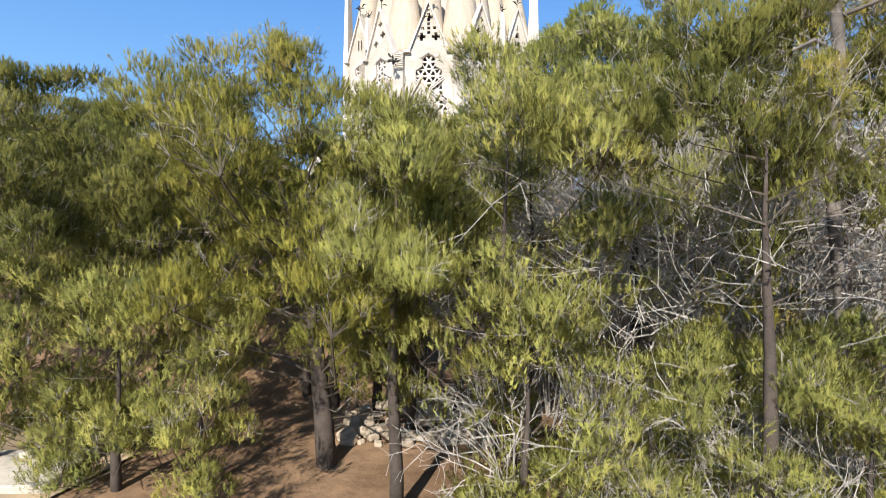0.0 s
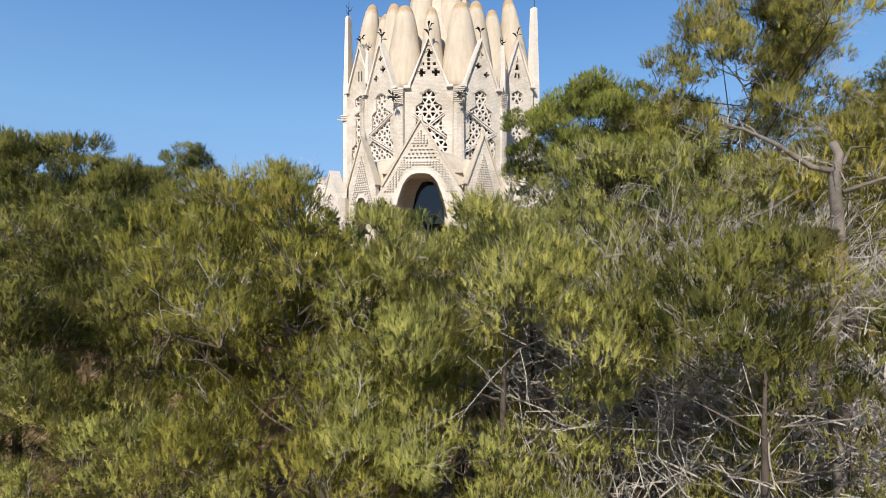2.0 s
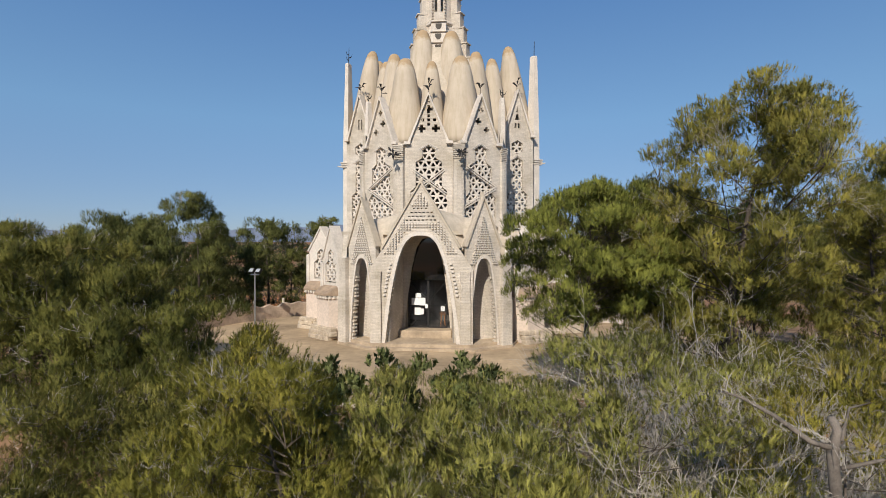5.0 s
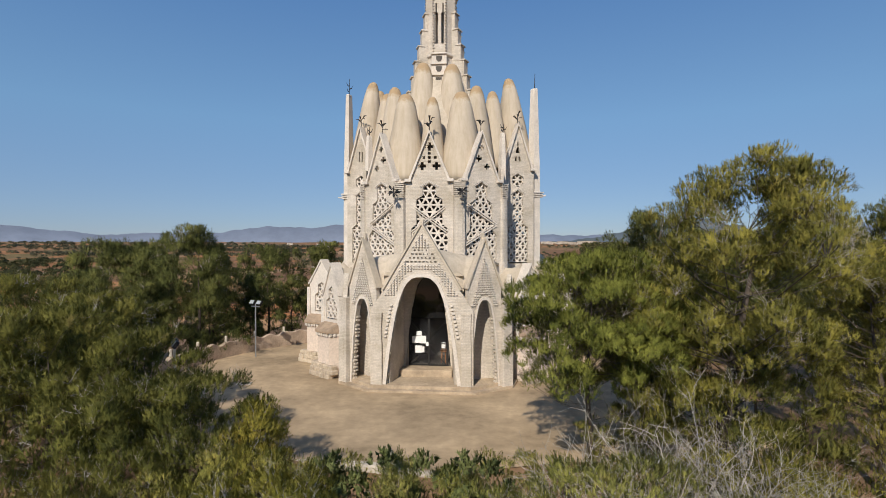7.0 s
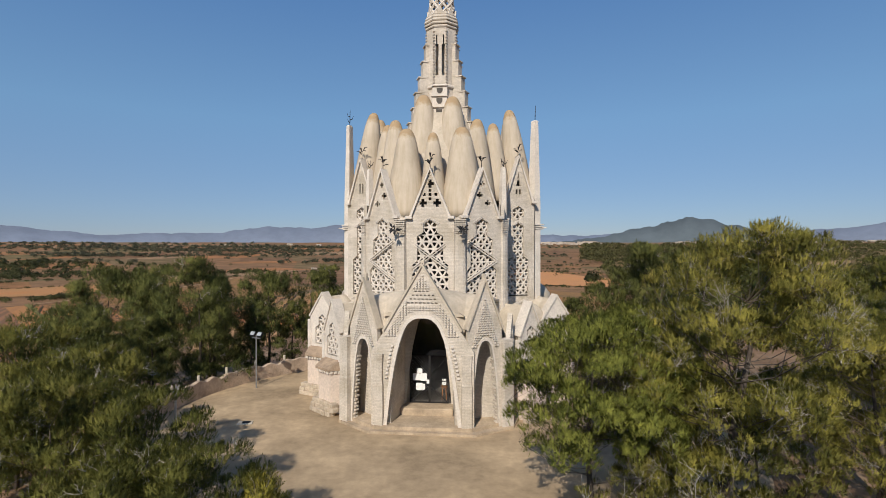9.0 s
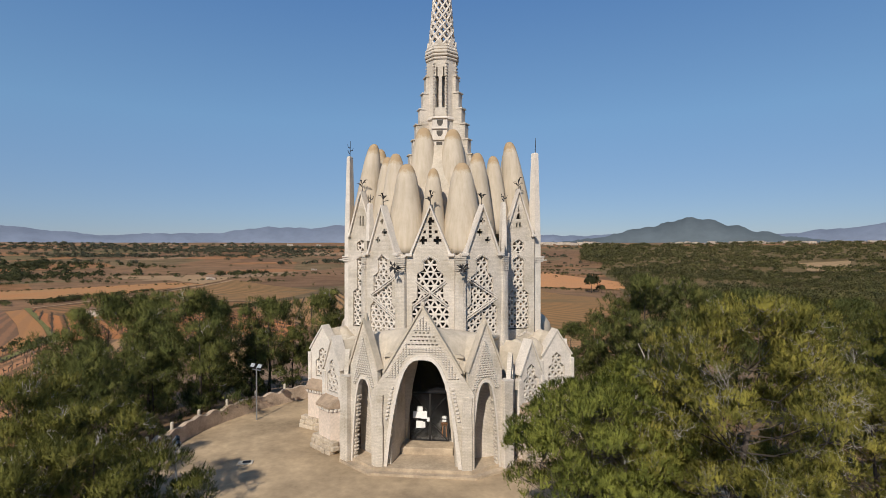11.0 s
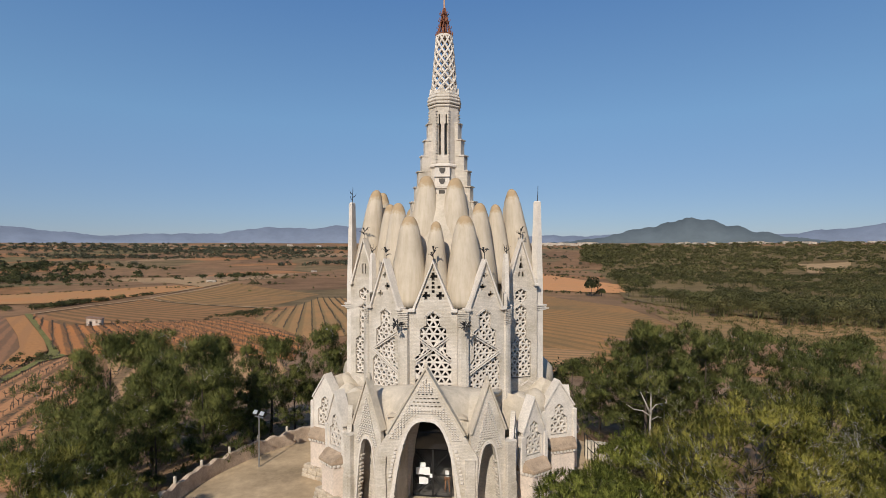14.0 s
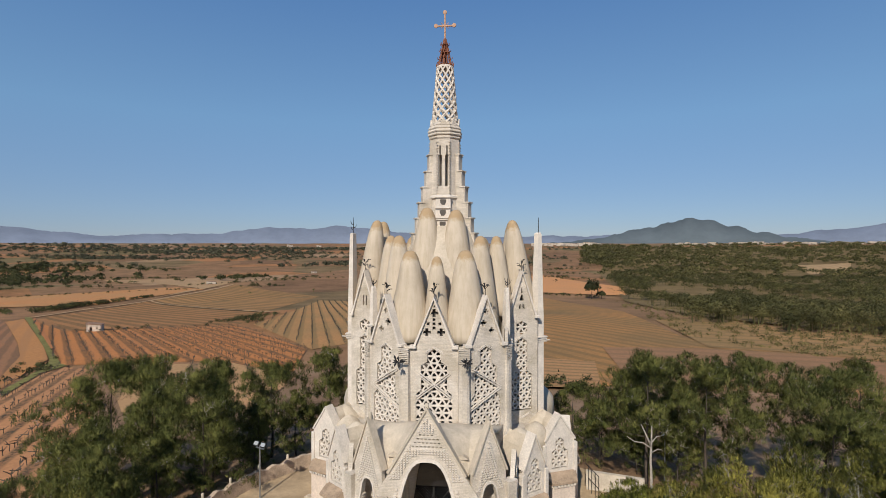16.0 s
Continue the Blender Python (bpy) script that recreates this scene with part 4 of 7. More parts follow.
for s in (-1, 1):
    porch_pier(s * 1.82, 7.42, 0.44, 3.2, s * 8)
    porch_pier(s * 3.42, 6.60, 0.52, 3.75, s * 35)
    # slanting side wall with its narrow arch
    p, q = (s * 1.88, 7.48), (s * 3.24, 6.72)
    m, length = face(p, q) if s > 0 else face(q, p)
    hl = length / 2
    arch = parabola(0.64, 3.74)
    bm = bmesh.new()
    hole_wall(bm, m, [(-hl, 0), (-0.64, 0)] + arch[1:-1] + [(0.64, 0), (hl, 0), (hl, 4.2), (0, 6.2), (-hl, 4.2)], [], 0.20)
    w = part("porch_wall", bm, M_BRICK, church, "brick porch side with a narrow arch")
    voussoirs(m, w, 0.64, 3.74, 0.72, 3.86, 14)
    arch_teeth(m, w, 0.64, 3.74, 0.25, 3.1)
    bm = bmesh.new()
    coping(bm, m, hl, 4.2, 6.2, 0.09, 0.08, 0.30)
    box(bm, m @ Matrix.Translation((0, 0.15, 6.1)), 0.14, 0.14, 0.40, 0.02)
    part("gable_coping", bm, M_TAN, church)
    stud_rows(m, w, hl, 3.5, 6.2, lambda x, z: abs(x) > arch_half(z, 0.74, 3.94) or z > 4.0, 0.115, 0.096)
    # inner walls of the vestibule
    for p, q in (((s * 1.50, 7.25), (s * 1.46, 7.10)), ((s * 1.46, 7.10), (s * 1.25, 5.42))):
        m, length = face(q, p) if s > 0 else face(p, q)
        bm = bmesh.new()
        prism(bm, m, [(-length / 2, 0), (length / 2, 0), (length / 2, 4.6), (-length / 2, 4.6)], -0.16)
        bmesh.ops.recalc_face_normals(bm, faces=bm.faces)
        part("vestibule_wall", bm, M_BRICK, church)
    p, q = ((1.30, 6.60), (3.00, 5.95)) if s > 0 else ((-1.66, 7.00), (-3.05, 5.75))
    m, length = face(p, q) if s > 0 else face(q, p)
    bm = bmesh.new()
    prism(bm, m, [(-length / 2, 0), (length / 2, 0), (length / 2, 4.4), (-length / 2, 4.4)], 0.16)
    part("vestibule_wall", bm, M_BRICK, church)
    # swelling vault that fills the valley between the gables and runs back to the drum
    front = ((0.0, 0.12, 7.25, 6.45), (0.55, 1.68, 7.30, 4.12), (1.0, 2.58, 6.95, 5.95))
    back = ((0.0, 0.20, 4.80, 5.45), (0.5, 1.75, 4.60, 5.25), (1.0, 3.15, 3.95, 5.15))
    bm = bmesh.new()
    nu, nt = 20, 12
    rows = []
    for j in range(nt + 1):
        t = j / nt
        row = []
        for i in range(nu + 1):
            q = i / nu
            f = [lerp_table([(k[0], k[c]) for k in front], q) for c in (1, 2, 3)]
            r = [lerp_table([(k[0], k[c]) for k in back], q) for c in (1, 2, 3)]
            rise = math.sin(t * math.pi / 2) ** 0.8
            swell = 0.50 * math.sin(math.pi * t) * math.sin(math.pi * q) + 0.05 * noise.noise(Vector((3 * q, 4 * t, s)))
            row.append(bm.verts.new((s * (f[0] + (r[0] - f[0]) * t), -(f[1] + (r[1] - f[1]) * t), f[2] + (r[2] - f[2]) * rise + swell)))
        rows.append(row)
    for x, y in zip(rows, rows[1:]):
        for i in range(nu):
            bm.faces.new((x[i], x[i + 1], y[i + 1], y[i]))
    under = [[bm.verts.new(v.co - Vector((0, 0, 0.14))) for v in row] for row in rows]
    for x, y in zip(under, under[1:]):
        for i in range(nu):
            bm.faces.new((x[i], y[i], y[i + 1], x[i + 1]))
    rim = [rows[0], rows[-1], [r[0] for r in rows], [r[-1] for r in rows]]
    rim_under = [under[0], under[-1], [r[0] for r in under], [r[-1] for r in under]]
    for x, y in zip(rim, rim_under):
        for i in range(len(x) - 1):
            bm.faces.new((x[i], x[i + 1], y[i + 1], y[i]))
    bmesh.ops.recalc_face_normals(bm, faces=bm.faces)
    smooth(part("vault", bm, M_TAN, church, "bulging ochre-rendered vault between gables"))
# ceiling of the vestibule
bm = bmesh.new()
prism(bm, Matrix.Translation((0, -7.2, 0)), [(-1.7, 4.72), (1.7, 4.72), (1.5, 4.86), (-1.5, 4.86)], 2.4)
part("porch_roof", bm, M_TAN, church)
# inner doorway wall over the gate
m, length = face((-1.28, 5.40), (1.28, 5.40))
door = parabola(1.02, 4.62, 12, 0.55, 3.2)
bm = bmesh.new()
hole_wall(bm, m, [(-1.28, 0.0), (1.28, 0.0), (1.28, 4.75), (-1.28, 4.75)], [door], 0.2)
part("doorway_wall", bm, M_BRICK, church)
bm = bmesh.new()
box(bm, Matrix.Translation((0, -5.72, 0)), 2.3, 0.92, 0.56, 0.03)
part("threshold", bm, M_STEP, church, "raised pale threshold")
bm = bmesh.new()
pts = [(-4.0, 5.6), (-3.75, 6.75), (-2.2, 7.95), (2.2, 7.95), (3.75, 6.75), (4.0, 5.6)]
for z0, z1, g in ((0.0, 0.13, 1.0), (0.13, 0.26, 0.93)):
    a = [bm.verts.new((u * g, -v * (1.0 if g == 1 else 0.965), z0)) for u, v in pts]
    b = [bm.verts.new((u * g, -v * (1.0 if g == 1 else 0.965), z1)) for u, v in pts]
    bm.faces.new(b)
    for i in range(6):
        bm.faces.new((a[i], a[(i + 1) % 6], b[(i + 1) % 6], b[i]))
part("porch_steps", bm, M_STEP, church, "two low worn steps before the porch")
# grey pane above the gate
bm = bmesh.new()
prism(bm, Matrix.Translation((0, -5.30, 0)), [(-0.96, 2.70)] + [(x * 0.96, z - 0.02) for x, z in parabola(1.02, 4.62, 12, 0.55, 3.2) if z > 2.7] + [(0.96, 2.70)], 0.02)
bmesh.ops.recalc_face_normals(bm, faces=bm.faces)
part("fanlight", bm, M_PANE, church, "dusty grey glass above the gate")
# the gate
gate = part("gate", box(bmesh.new(), Matrix.Translation((-0.86, -5.34, 0.58)), 0.05, 0.05, 2.1), M_IRON, church, "dark iron gate with wire mesh")
for nm, x, z, sx, sz in (("stile", 0.86, 0.58, 0.05, 2.1), ("stile", 0.03, 0.58, 0.09, 2.1), ("rail", 0.0, 0.58, 1.74, 0.05), ("rail", 0.0, 1.55, 1.74, 0.035)):
    part(nm, box(bmesh.new(), Matrix.Translation((x, -5.35, z)), sx, 0.05, sz), M_IRON, gate)
for a, b in (((0.03, 1.75), (-0.72, 2.6)), ((0.03, 1.75), (0.80, 2.6)), ((0.03, 1.45), (0.82, 0.62)), ((0.03, 1.45), (-0.82, 0.62))):
    part("brace", tube(bmesh.new(), [(a[0], -5.34, a[1]), (b[0], -5.34, b[1])], 0.022, 0.022, 6), M_IRON, gate)
bm = bmesh.new()
for s in (-1, 1):
    for k in range(-14, 15):
        a, b = [], []
        x0, x1 = k * 0.13, k * 0.13 + s * 2.1
        t0, t1 = 0.0, 1.0
        for lim, sg in ((-0.85, 1), (0.85, -1)):
            f0, f1 = (x0 - lim) * sg, (x1 - lim) * sg
            if f0 < 0 and f1 < 0:
                t0 = 2
            elif f0 < 0:
                t0 = max(t0, f0 / (f0 - f1))
            elif f1 < 0:
                t1 = min(t1, f0 / (f0 - f1))
        if t0 < t1:
            tube(bm, [(x0 + (x1 - x0) * t0, -5.33, 0.6 + 2.05 * t0), (x0 + (x1 - x0) * t1, -5.33, 0.6 + 2.05 * t1)], 0.003, 0.003, 3)
part("wire_mesh", bm, M_GREY, gate, "diamond wire mesh")
notice = thing("notice_board", church.matrix_world @ Matrix.Translation((-0.38, -5.42, 0)), "white paper sheets in a cross shape on the gate", "notice")
for x, z, sx, sz in ((-0.04, 1.93, 0.26, 0.20), (-0.16, 1.60, 0.36, 0.31), (0.15, 1.58, 0.28, 0.34), (0.34, 1.46, 0.12, 0.18), (-0.05, 1.16, 0.30, 0.32), (0.14, 1.18, 0.14, 0.26)):
    part("sheet", box(bmesh.new(), pose(x, 0, z, 0, 0, 0), sx, 0.012, sz), M_WHITE, notice)
# a wooden stand seen through the gate
stand = thing("wooden_stand", church.matrix_world @ Matrix.Translation((0.62, -4.7, 0)), "small orange wooden stand behind the gate", "stand")
for dx in (-0.14, 0.14):
    part("leg", tube(bmesh.new(), [(dx, 0, 0.0), (dx * 0.3, 0, 1.5)], 0.03, 0.025, 6), M_WOOD, stand)
part("tray", box(bmesh.new(), Matrix.Translation((0, 0, 1.1)), 0.30, 0.24, 0.06, 0.01), M_WOOD, stand)
part("card", box(bmesh.new(), pose(0, -0.06, 1.25, -12, 0, 0), 0.18, 0.02, 0.26), M_WHITE, stand)
# floor coloured dark to imitate the unlit inside
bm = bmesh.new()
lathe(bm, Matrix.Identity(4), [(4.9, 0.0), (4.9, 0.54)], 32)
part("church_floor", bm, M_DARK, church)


# -- the ring of low chapels --
CHAPEL_WINDOW = mirror([(0.0, 4.10), (0.24, 3.92), (0.24, 3.55), (0.46, 3.40), (0.46, 2.55)])


def chapel(u, v, turn, width, apex, eave, depth, seed):
    """A gabled chapel front with tracery, a dome behind it and a clay ledge over a rendered base."""
    hw = width / 2
    a = radians(turn)
    rx, fx = Vector((math.cos(a), math.sin(a))), Vector((math.sin(a), -math.cos(a)))
    m = Matrix(((rx.x, -fx.x, 0, u), (rx.y, -fx.y, 0, -v), (0, 0, 1, 0), (0, 0, 0, 1)))
    k = min(1.0, (hw - 0.12) / 0.5)
    win = [(x * k, z) for x, z in CHAPEL_WINDOW]
    bm = bmesh.new()
    hole_wall(bm, m, [(-hw, 1.9), (hw, 1.9), (hw, eave), (0, apex), (-hw, eave)], [win], 0.16)
    w = part("chapel_wall", bm, M_STONE, church)
    part("tracery", tracery(m, win, 0.34, 0.12, 0.06), M_STONE, w, "pierced stone tracery of triangles")
    bm = bmesh.new()
    coping(bm, m, hw, eave, apex, 0.08, 0.07, 0.5)
    part("gable_coping", bm, M_STONE, church)
    for s in (-1, 1):
        bm = bmesh.new()
        box(bm, m @ Matrix.Translation((s * (hw + 0.05), 0.10, 1.9)), 0.22, 0.34, eave - 2.05, 0.03)
        part("chapel_pier", bm, M_STONE, church)
    bm = bmesh.new()
    prism(bm, m @ Matrix.Translation((0, 0.3, 0)), [(-hw, 1.9), (hw, 1.9), (hw, eave - 0.1), (hw * 0.5, (apex + eave) / 2 + 0.1), (0, apex - 0.15), (-hw * 0.5, (apex + eave) / 2 + 0.1), (-hw, eave - 0.1)], depth)
    part("chapel_roof", bm, M_TAN, church)
    bm = bmesh.new()
    bow = [(-hw * 1.25, 0.25), (-hw * 0.75, -0.42), (hw * 0.75, -0.42), (hw * 1.25, 0.25)]
    rings = []
    for g, z in ((0.0, 0.0), (0.0, 2.02)):
        rings.append([bm.verts.new(m @ Vector((x, y, z))) for x, y in bow + [(hw * 1.25, 1.2), (-hw * 1.25, 1.2)]])
    for i in range(6):
        bm.faces.new((rings[0][i], rings[0][(i + 1) % 6], rings[1][(i + 1) % 6], rings[1][i]))
    part("chapel_base", bm, M_PINK, church, "pink-rendered base wall")
    bm = bmesh.new()
    lo, hi = [], []
    for x, y in bow:
        lo.append(bm.verts.new(m @ Vector((x * 1.1, y - 0.14 if y < 0 else y, 2.0))))
    for x, y in bow:
        hi.append(bm.verts.new(m @ Vector((x * 1.1, y - 0.14 if y < 0 else y, 2.10))))
    top = [bm.verts.new(m @ Vector((x * 0.9, 0.06, 2.46))) for x, y in bow]
    for i in range(3):
        bm.faces.new((lo[i], lo[i + 1], hi[i + 1], hi[i]))
        bm.faces.new((hi[i], hi[i + 1], top[i + 1], top[i]))
    bm.faces.new(lo[::-1])
    part("clay_ledge", bm, M_TILE, church, "sloping brown clay ledge")
    for i in range(3):
        p, q = Vector(bow[i]), Vector(bow[i + 1])
        kk = int((q - p).length / 0.17)
        for j in range(kk):
            c = p + (q - p) * ((j + 0.5) / kk)
            part("corbel", box(bmesh.new(), m @ Matrix.Translation((c.x * 1.03, c.y - 0.05 if c.y < 0 else c.y, 1.86)), 0.11, 0.13, 0.12, 0.01), M_STONE, church)


def rubble_plinth(u, v, turn, width, seed):
    rng = random.Random(seed)
    for course, (y, z) in enumerate(((-0.52, 0.0), (-0.45, 0.20), (-0.40, 0.38))):
        x = -width / 2
        while x < width / 2 - 0.1:
            w = rng.uniform(0.22, 0.42)
            bm = bmesh.new()
            box(bm, Matrix.Translation((u, -v, 0)) @ pose(0, 0, 0, 0, 0, turn) @ pose(x + w / 2, y + rng.uniform(-0.03, 0.03), z, 0, 0, rng.uniform(-4, 4)), w * 0.98, 0.36, rng.uniform(0.19, 0.23), 0.035)
            part("plinth_stone", bm, M_PLINTH, church)
            x += w


for s in (-1, 1):
    chapel(s * 4.55, 5.15, s * 40, 1.30, 5.08, 3.65, 1.6, 1 + s)
    chapel(s * 5.95, 2.45, s * 24, 1.62, 5.15, 3.95, 1.8, 5 + s)
    chapel(s * 6.75, -0.6, s * 90, 1.7, 4.15, 3.2, 1.6, 9 + s)
    chapel(s * 5.6, -3.4, s * 125, 1.7, 4.15, 3.2, 1.6, 12 + s)
    rubble_plinth(s * 4.55, 5.15, s * 40, 1.7, 31 + s)
    rubble_plinth(s * 5.95, 2.45, s * 24, 2.0, 35 + s)
    # the slab that stands edge-on beside the porch
    m, length = face((3.60, 6.55), (3.80, 5.3)) if s > 0 else face((-3.80, 5.3), (-3.60, 6.55))
    bm = bmesh.new()
    prism(bm, m, [(-length / 2, 0), (length / 2, 0), (length / 2, 3.7), (0, 4.75), (-length / 2, 3.7)], 0.2)
    w = part("chapel_wall", bm, M_BRICK, church)
    part("tracery", tracery(m, CHAPEL_WINDOW, 0.30, 0.05, -0.05), M_STONE, w)
    # pale domes over the chapels
    for u, v, r, top in ((3.95, 3.70, 0.72, 4.95), (4.75, 2.3, 0.66, 4.80), (5.30, 1.15, 0.90, 5.0), (4.9, -1.8, 1.2, 5.8)):
        bm = bmesh.new()
        lathe(bm, Matrix.Translation((s * u, -v, 0)), [(r, 3.4), (r, top - r * 1.05), (r * 0.93, top - r * 0.70), (r * 0.70, top - r * 0.42), (r * 0.38, top - r * 0.16), (r * 0.06, top)], 18, 0, 0.06, 3 + int(u * 9))
        smooth(part("chapel_dome", bm, M_TAN, church, "pale rounded chapel dome"))
# lower body between chapels
bm = bmesh.new()
lathe(bm, Matrix.Identity(4), [(5.3, 0.0), (5.3, 3.6), (4.9, 4.4)], 24)
bmesh.ops.delete(bm, geom=[f for f in bm.faces if f.calc_center_median().y < -4.4], context="FACES")
part("lower_wall", bm, M_BRICK, church)
# the rear body of the church
bm = bmesh.new()
lathe(bm, Matrix.Translation((0, 5.5, 0)), [(4.0, 0), (4.0, 3.4), (3.2, 4.6), (1.2, 5.6), (0.1, 5.8)], 20)
smooth(part("apse", bm, M_TAN, church))


# ---- the forecourt: boundary wall, lamps, apron ----
def boundary_wall():
    """A low rendered wall with a wavy coping, in lengths between small posts."""
    t = thing("boundary_wall", Matrix.Identity(4), "low curved rendered wall with a wavy coping and small posts", "wall", kind="structure")
    pts = arc(-0.5, 22.9, 12.3, -118, -38, 9)
    for i in range(9):
        (x0, y0), (x1, y1) = pts[i], pts[i + 1]
        bm = bmesh.new()
        n = 14
        rows = []
        for k in range(n + 1):
            q = k / n
            a = radians(-118 + 80 * (i + q) / 9)
            c, s = math.sin(a), math.cos(a)
            h = 0.82 + 0.055 * math.cos(4 * math.pi * q) + 0.04 * math.sin(23 * a) + 0.03 * math.sin(61 * a)
            ring = []
            for r, z in ((12.42, -2.0), (12.42, h - 0.04), (12.30, h), (12.16, h - 0.04), (12.14, -0.4)):
                ring.append(bm.verts.new((-0.5 + r * c, 22.9 + r * s, z)))
            rows.append(ring)
        for a, b in zip(rows, rows[1:]):
            for k in range(4):
                bm.faces.new((a[k], a[k + 1], b[k + 1], b[k]))
        bm.faces.new(rows[0])
        bm.faces.new(rows[-1][::-1])
        bmesh.ops.recalc_face_normals(bm, faces=bm.faces)
        part("wall_length", bm, M_WALLSTONE, t)
        bm = bmesh.new()
        box(bm, Matrix.Translation((x0, y0, -0.3)), 0.13, 0.13, 1.45, 0.03)
        part("post", bm, M_CONCRETE, t, "small pale post")


boundary_wall()


def floodlight(x, y, z0, z1, turn):
    """A slim pole with two square floodlight heads."""
    t = thing("floodlight_pole", pose(x, y, z0, 0, 0, turn), "slim grey pole with two floodlight heads", "lamp", "floodlights")
    h = z1 - z0
    part("pole", tube(bmesh.new(), [(0, 0, -0.1), (0, 0, h)], 0.045, 0.035, 8), M_GREY, t)
    part("crossbar", box(bmesh.new(), Matrix.Translation((0, 0, h - 0.16)), 0.62, 0.05, 0.05), M_GREY, t)
    for s in (-1, 1):
        hm = pose(s * 0.26, -0.05, h - 0.05, -35, 0, 0)
        head = part("head", box(bmesh.new(), hm, 0.34, 0.13, 0.26, 0.02), M_IRON, t, "dark floodlight head")
        part("glass", box(bmesh.new(), hm @ Matrix.Translation((0, -0.07, 0.03)), 0.29, 0.012, 0.20), M_LAMPGLASS, head)


M_LAMPGLASS = plain("lamp_glass", (0.35, 0.38, 0.40), 0.15, 0.0, 3, 0.05)
floodlight(-10.05, 28.2, ground_z(-10.05, 28.2), 2.85, -30)
floodlight(-9.15, 17.9, 0.0, 2.6, -60)
floodlight(12.9, 31.2, ground_z(12.9, 31.2), 2.4, 40)

# pale retaining wall along the front of the forecourt
def retaining_wall():
    t = thing("retaining_wall", Matrix.Identity(4), "pale rendered retaining wall with a wavy top and one peaked crest", "wall", kind="structure")
    bm = bmesh.new()
    rows = []
    for k in range(81):
        x = -4.6 + 8.4 * k / 80
        y = 14.0 + 0.045 * x * x
        h = 0.06 - 0.16 * max(0.0, x + 0.8) + 0.05 * math.sin(1.9 * x) + 0.02 * noise.noise(Vector((4 * x, 0, 0))) + 0.42 * math.exp(-((x + 1.45) / 0.15) ** 2) + 0.10 * math.exp(-((x + 1.45) / 0.45) ** 2)
        rows.append([bm.verts.new((x, y + d, z)) for d, z in ((-0.32, -2.6), (-0.20, -0.9), (-0.16, h - 0.05), (-0.10, h), (0.10, h), (0.15, h - 0.05), (0.16, -0.6))])
    for a, b in zip(rows, rows[1:]):
        for k in range(6):
            bm.faces.new((a[k], b[k], b[k + 1], a[k + 1]))
    bm.faces.new(rows[0])
    bm.faces.new(rows[-1][::-1])
    bmesh.ops.recalc_face_normals(bm, faces=bm.faces)
    part("wall_length", bm, M_CONCRETE, t)


retaining_wall()
draped("track", [(-9.5, 5.2), (-4.6, 5.6), (-4.2, 7.2), (-6.0, 8.4), (-9.5, 8.2)], M_SAND, 0.04, "pale dusty track beside the thicket", 0.7)


pad = thing("concrete_pad", pose(-6.3, 6.55, ground_z(-5.6, 6.5) - 0.04, 0, 0, 4), "worn pale concrete pad beside the track", "slab")
part("slab", box(bmesh.new(), Matrix.Identity(4), 3.3, 1.15, 0.14, 0.02), M_CONCRETE, pad)
part("kerb", box(bmesh.new(), Matrix.Translation((0.9, 0.45, 0.14)), 0.16, 0.5, 0.10, 0.02), M_CONCRETE, pad)


def patch_cover(x, y, turn):
    t = thing("inspection_cover", pose(x, y, 0.03, 0, 0, turn), "pale concrete slab with a dark iron cover in the forecourt", "cover")
    part("slab", box(bmesh.new(), Matrix.Identity(4), 0.62, 0.42, 0.035, 0.008), M_CONCRETE, t)
    part("lid", box(bmesh.new(), Matrix.Translation((0.05, 0.02, 0.03)), 0.34, 0.20, 0.03, 0.006), M_IRON, t)


patch_cover(-8.55, 22.6, 10)


def ramp_wall():
    t = thing("ramp_wall", Matrix.Identity(4), "pale concrete parapet of the ramp beside the church", "wall", kind="structure")
    bm = bmesh.new()
    prism(bm, face((7.7, -29.2), (10.6, -28.3))[0], [(-1.52, -1.2), (1.52, -1.2), (1.52, 0.95), (-1.52, 1.05)], 0.25)
    part("parapet", bm, M_CONCRETE, t)
    t2 = thing("ramp_railing", Matrix.Identity(4), "dark iron handrail at the head of the ramp", "railing")
    for k in range(5):
        x, y = 7.75 + 0.06 * k, 29.6 - 0.45 * k
        part("upright", tube(bmesh.new(), [(x, y, 0.0), (x, y, 1.35)], 0.018, 0.018, 6), M_IRON, t2)
    for z in (0.7, 1.35):
        part("rail", tube(bmesh.new(), [(7.75, 29.6, z), (7.99, 27.8, z)], 0.022, 0.022, 6), M_IRON, t2)


ramp_wall()


def dry_stones():
    """A tumbled dry-stone bank under the pines."""
    rng = random.Random(8)
    t = thing("dry_stone_bank", Matrix.Identity(4), "tumbled bank of pale limestone rubble under the pines", "wall", kind="structure")
    for i in range(110):
        x = rng.uniform(-1.45, 0.75)
        row = rng.random()
        y = 7.55 + 0.9 * row + rng.uniform(-0.1, 0.1)
        z = ground_z(x, y) + 0.55 * row * (1 - abs(x + 0.3) / 1.6) - 0.04
        w = rng.uniform(0.08, 0.19)
        bm = bmesh.new()
        box(bm, pose(x, y, z, rng.uniform(-18, 18), rng.uniform(-18, 18), rng.uniform(0, 180)), w * 1.5, w, w * rng.uniform(0.5, 0.85), w * 0.16)
        part("stone", bm, M_RUBBLE, t)


dry_stones()


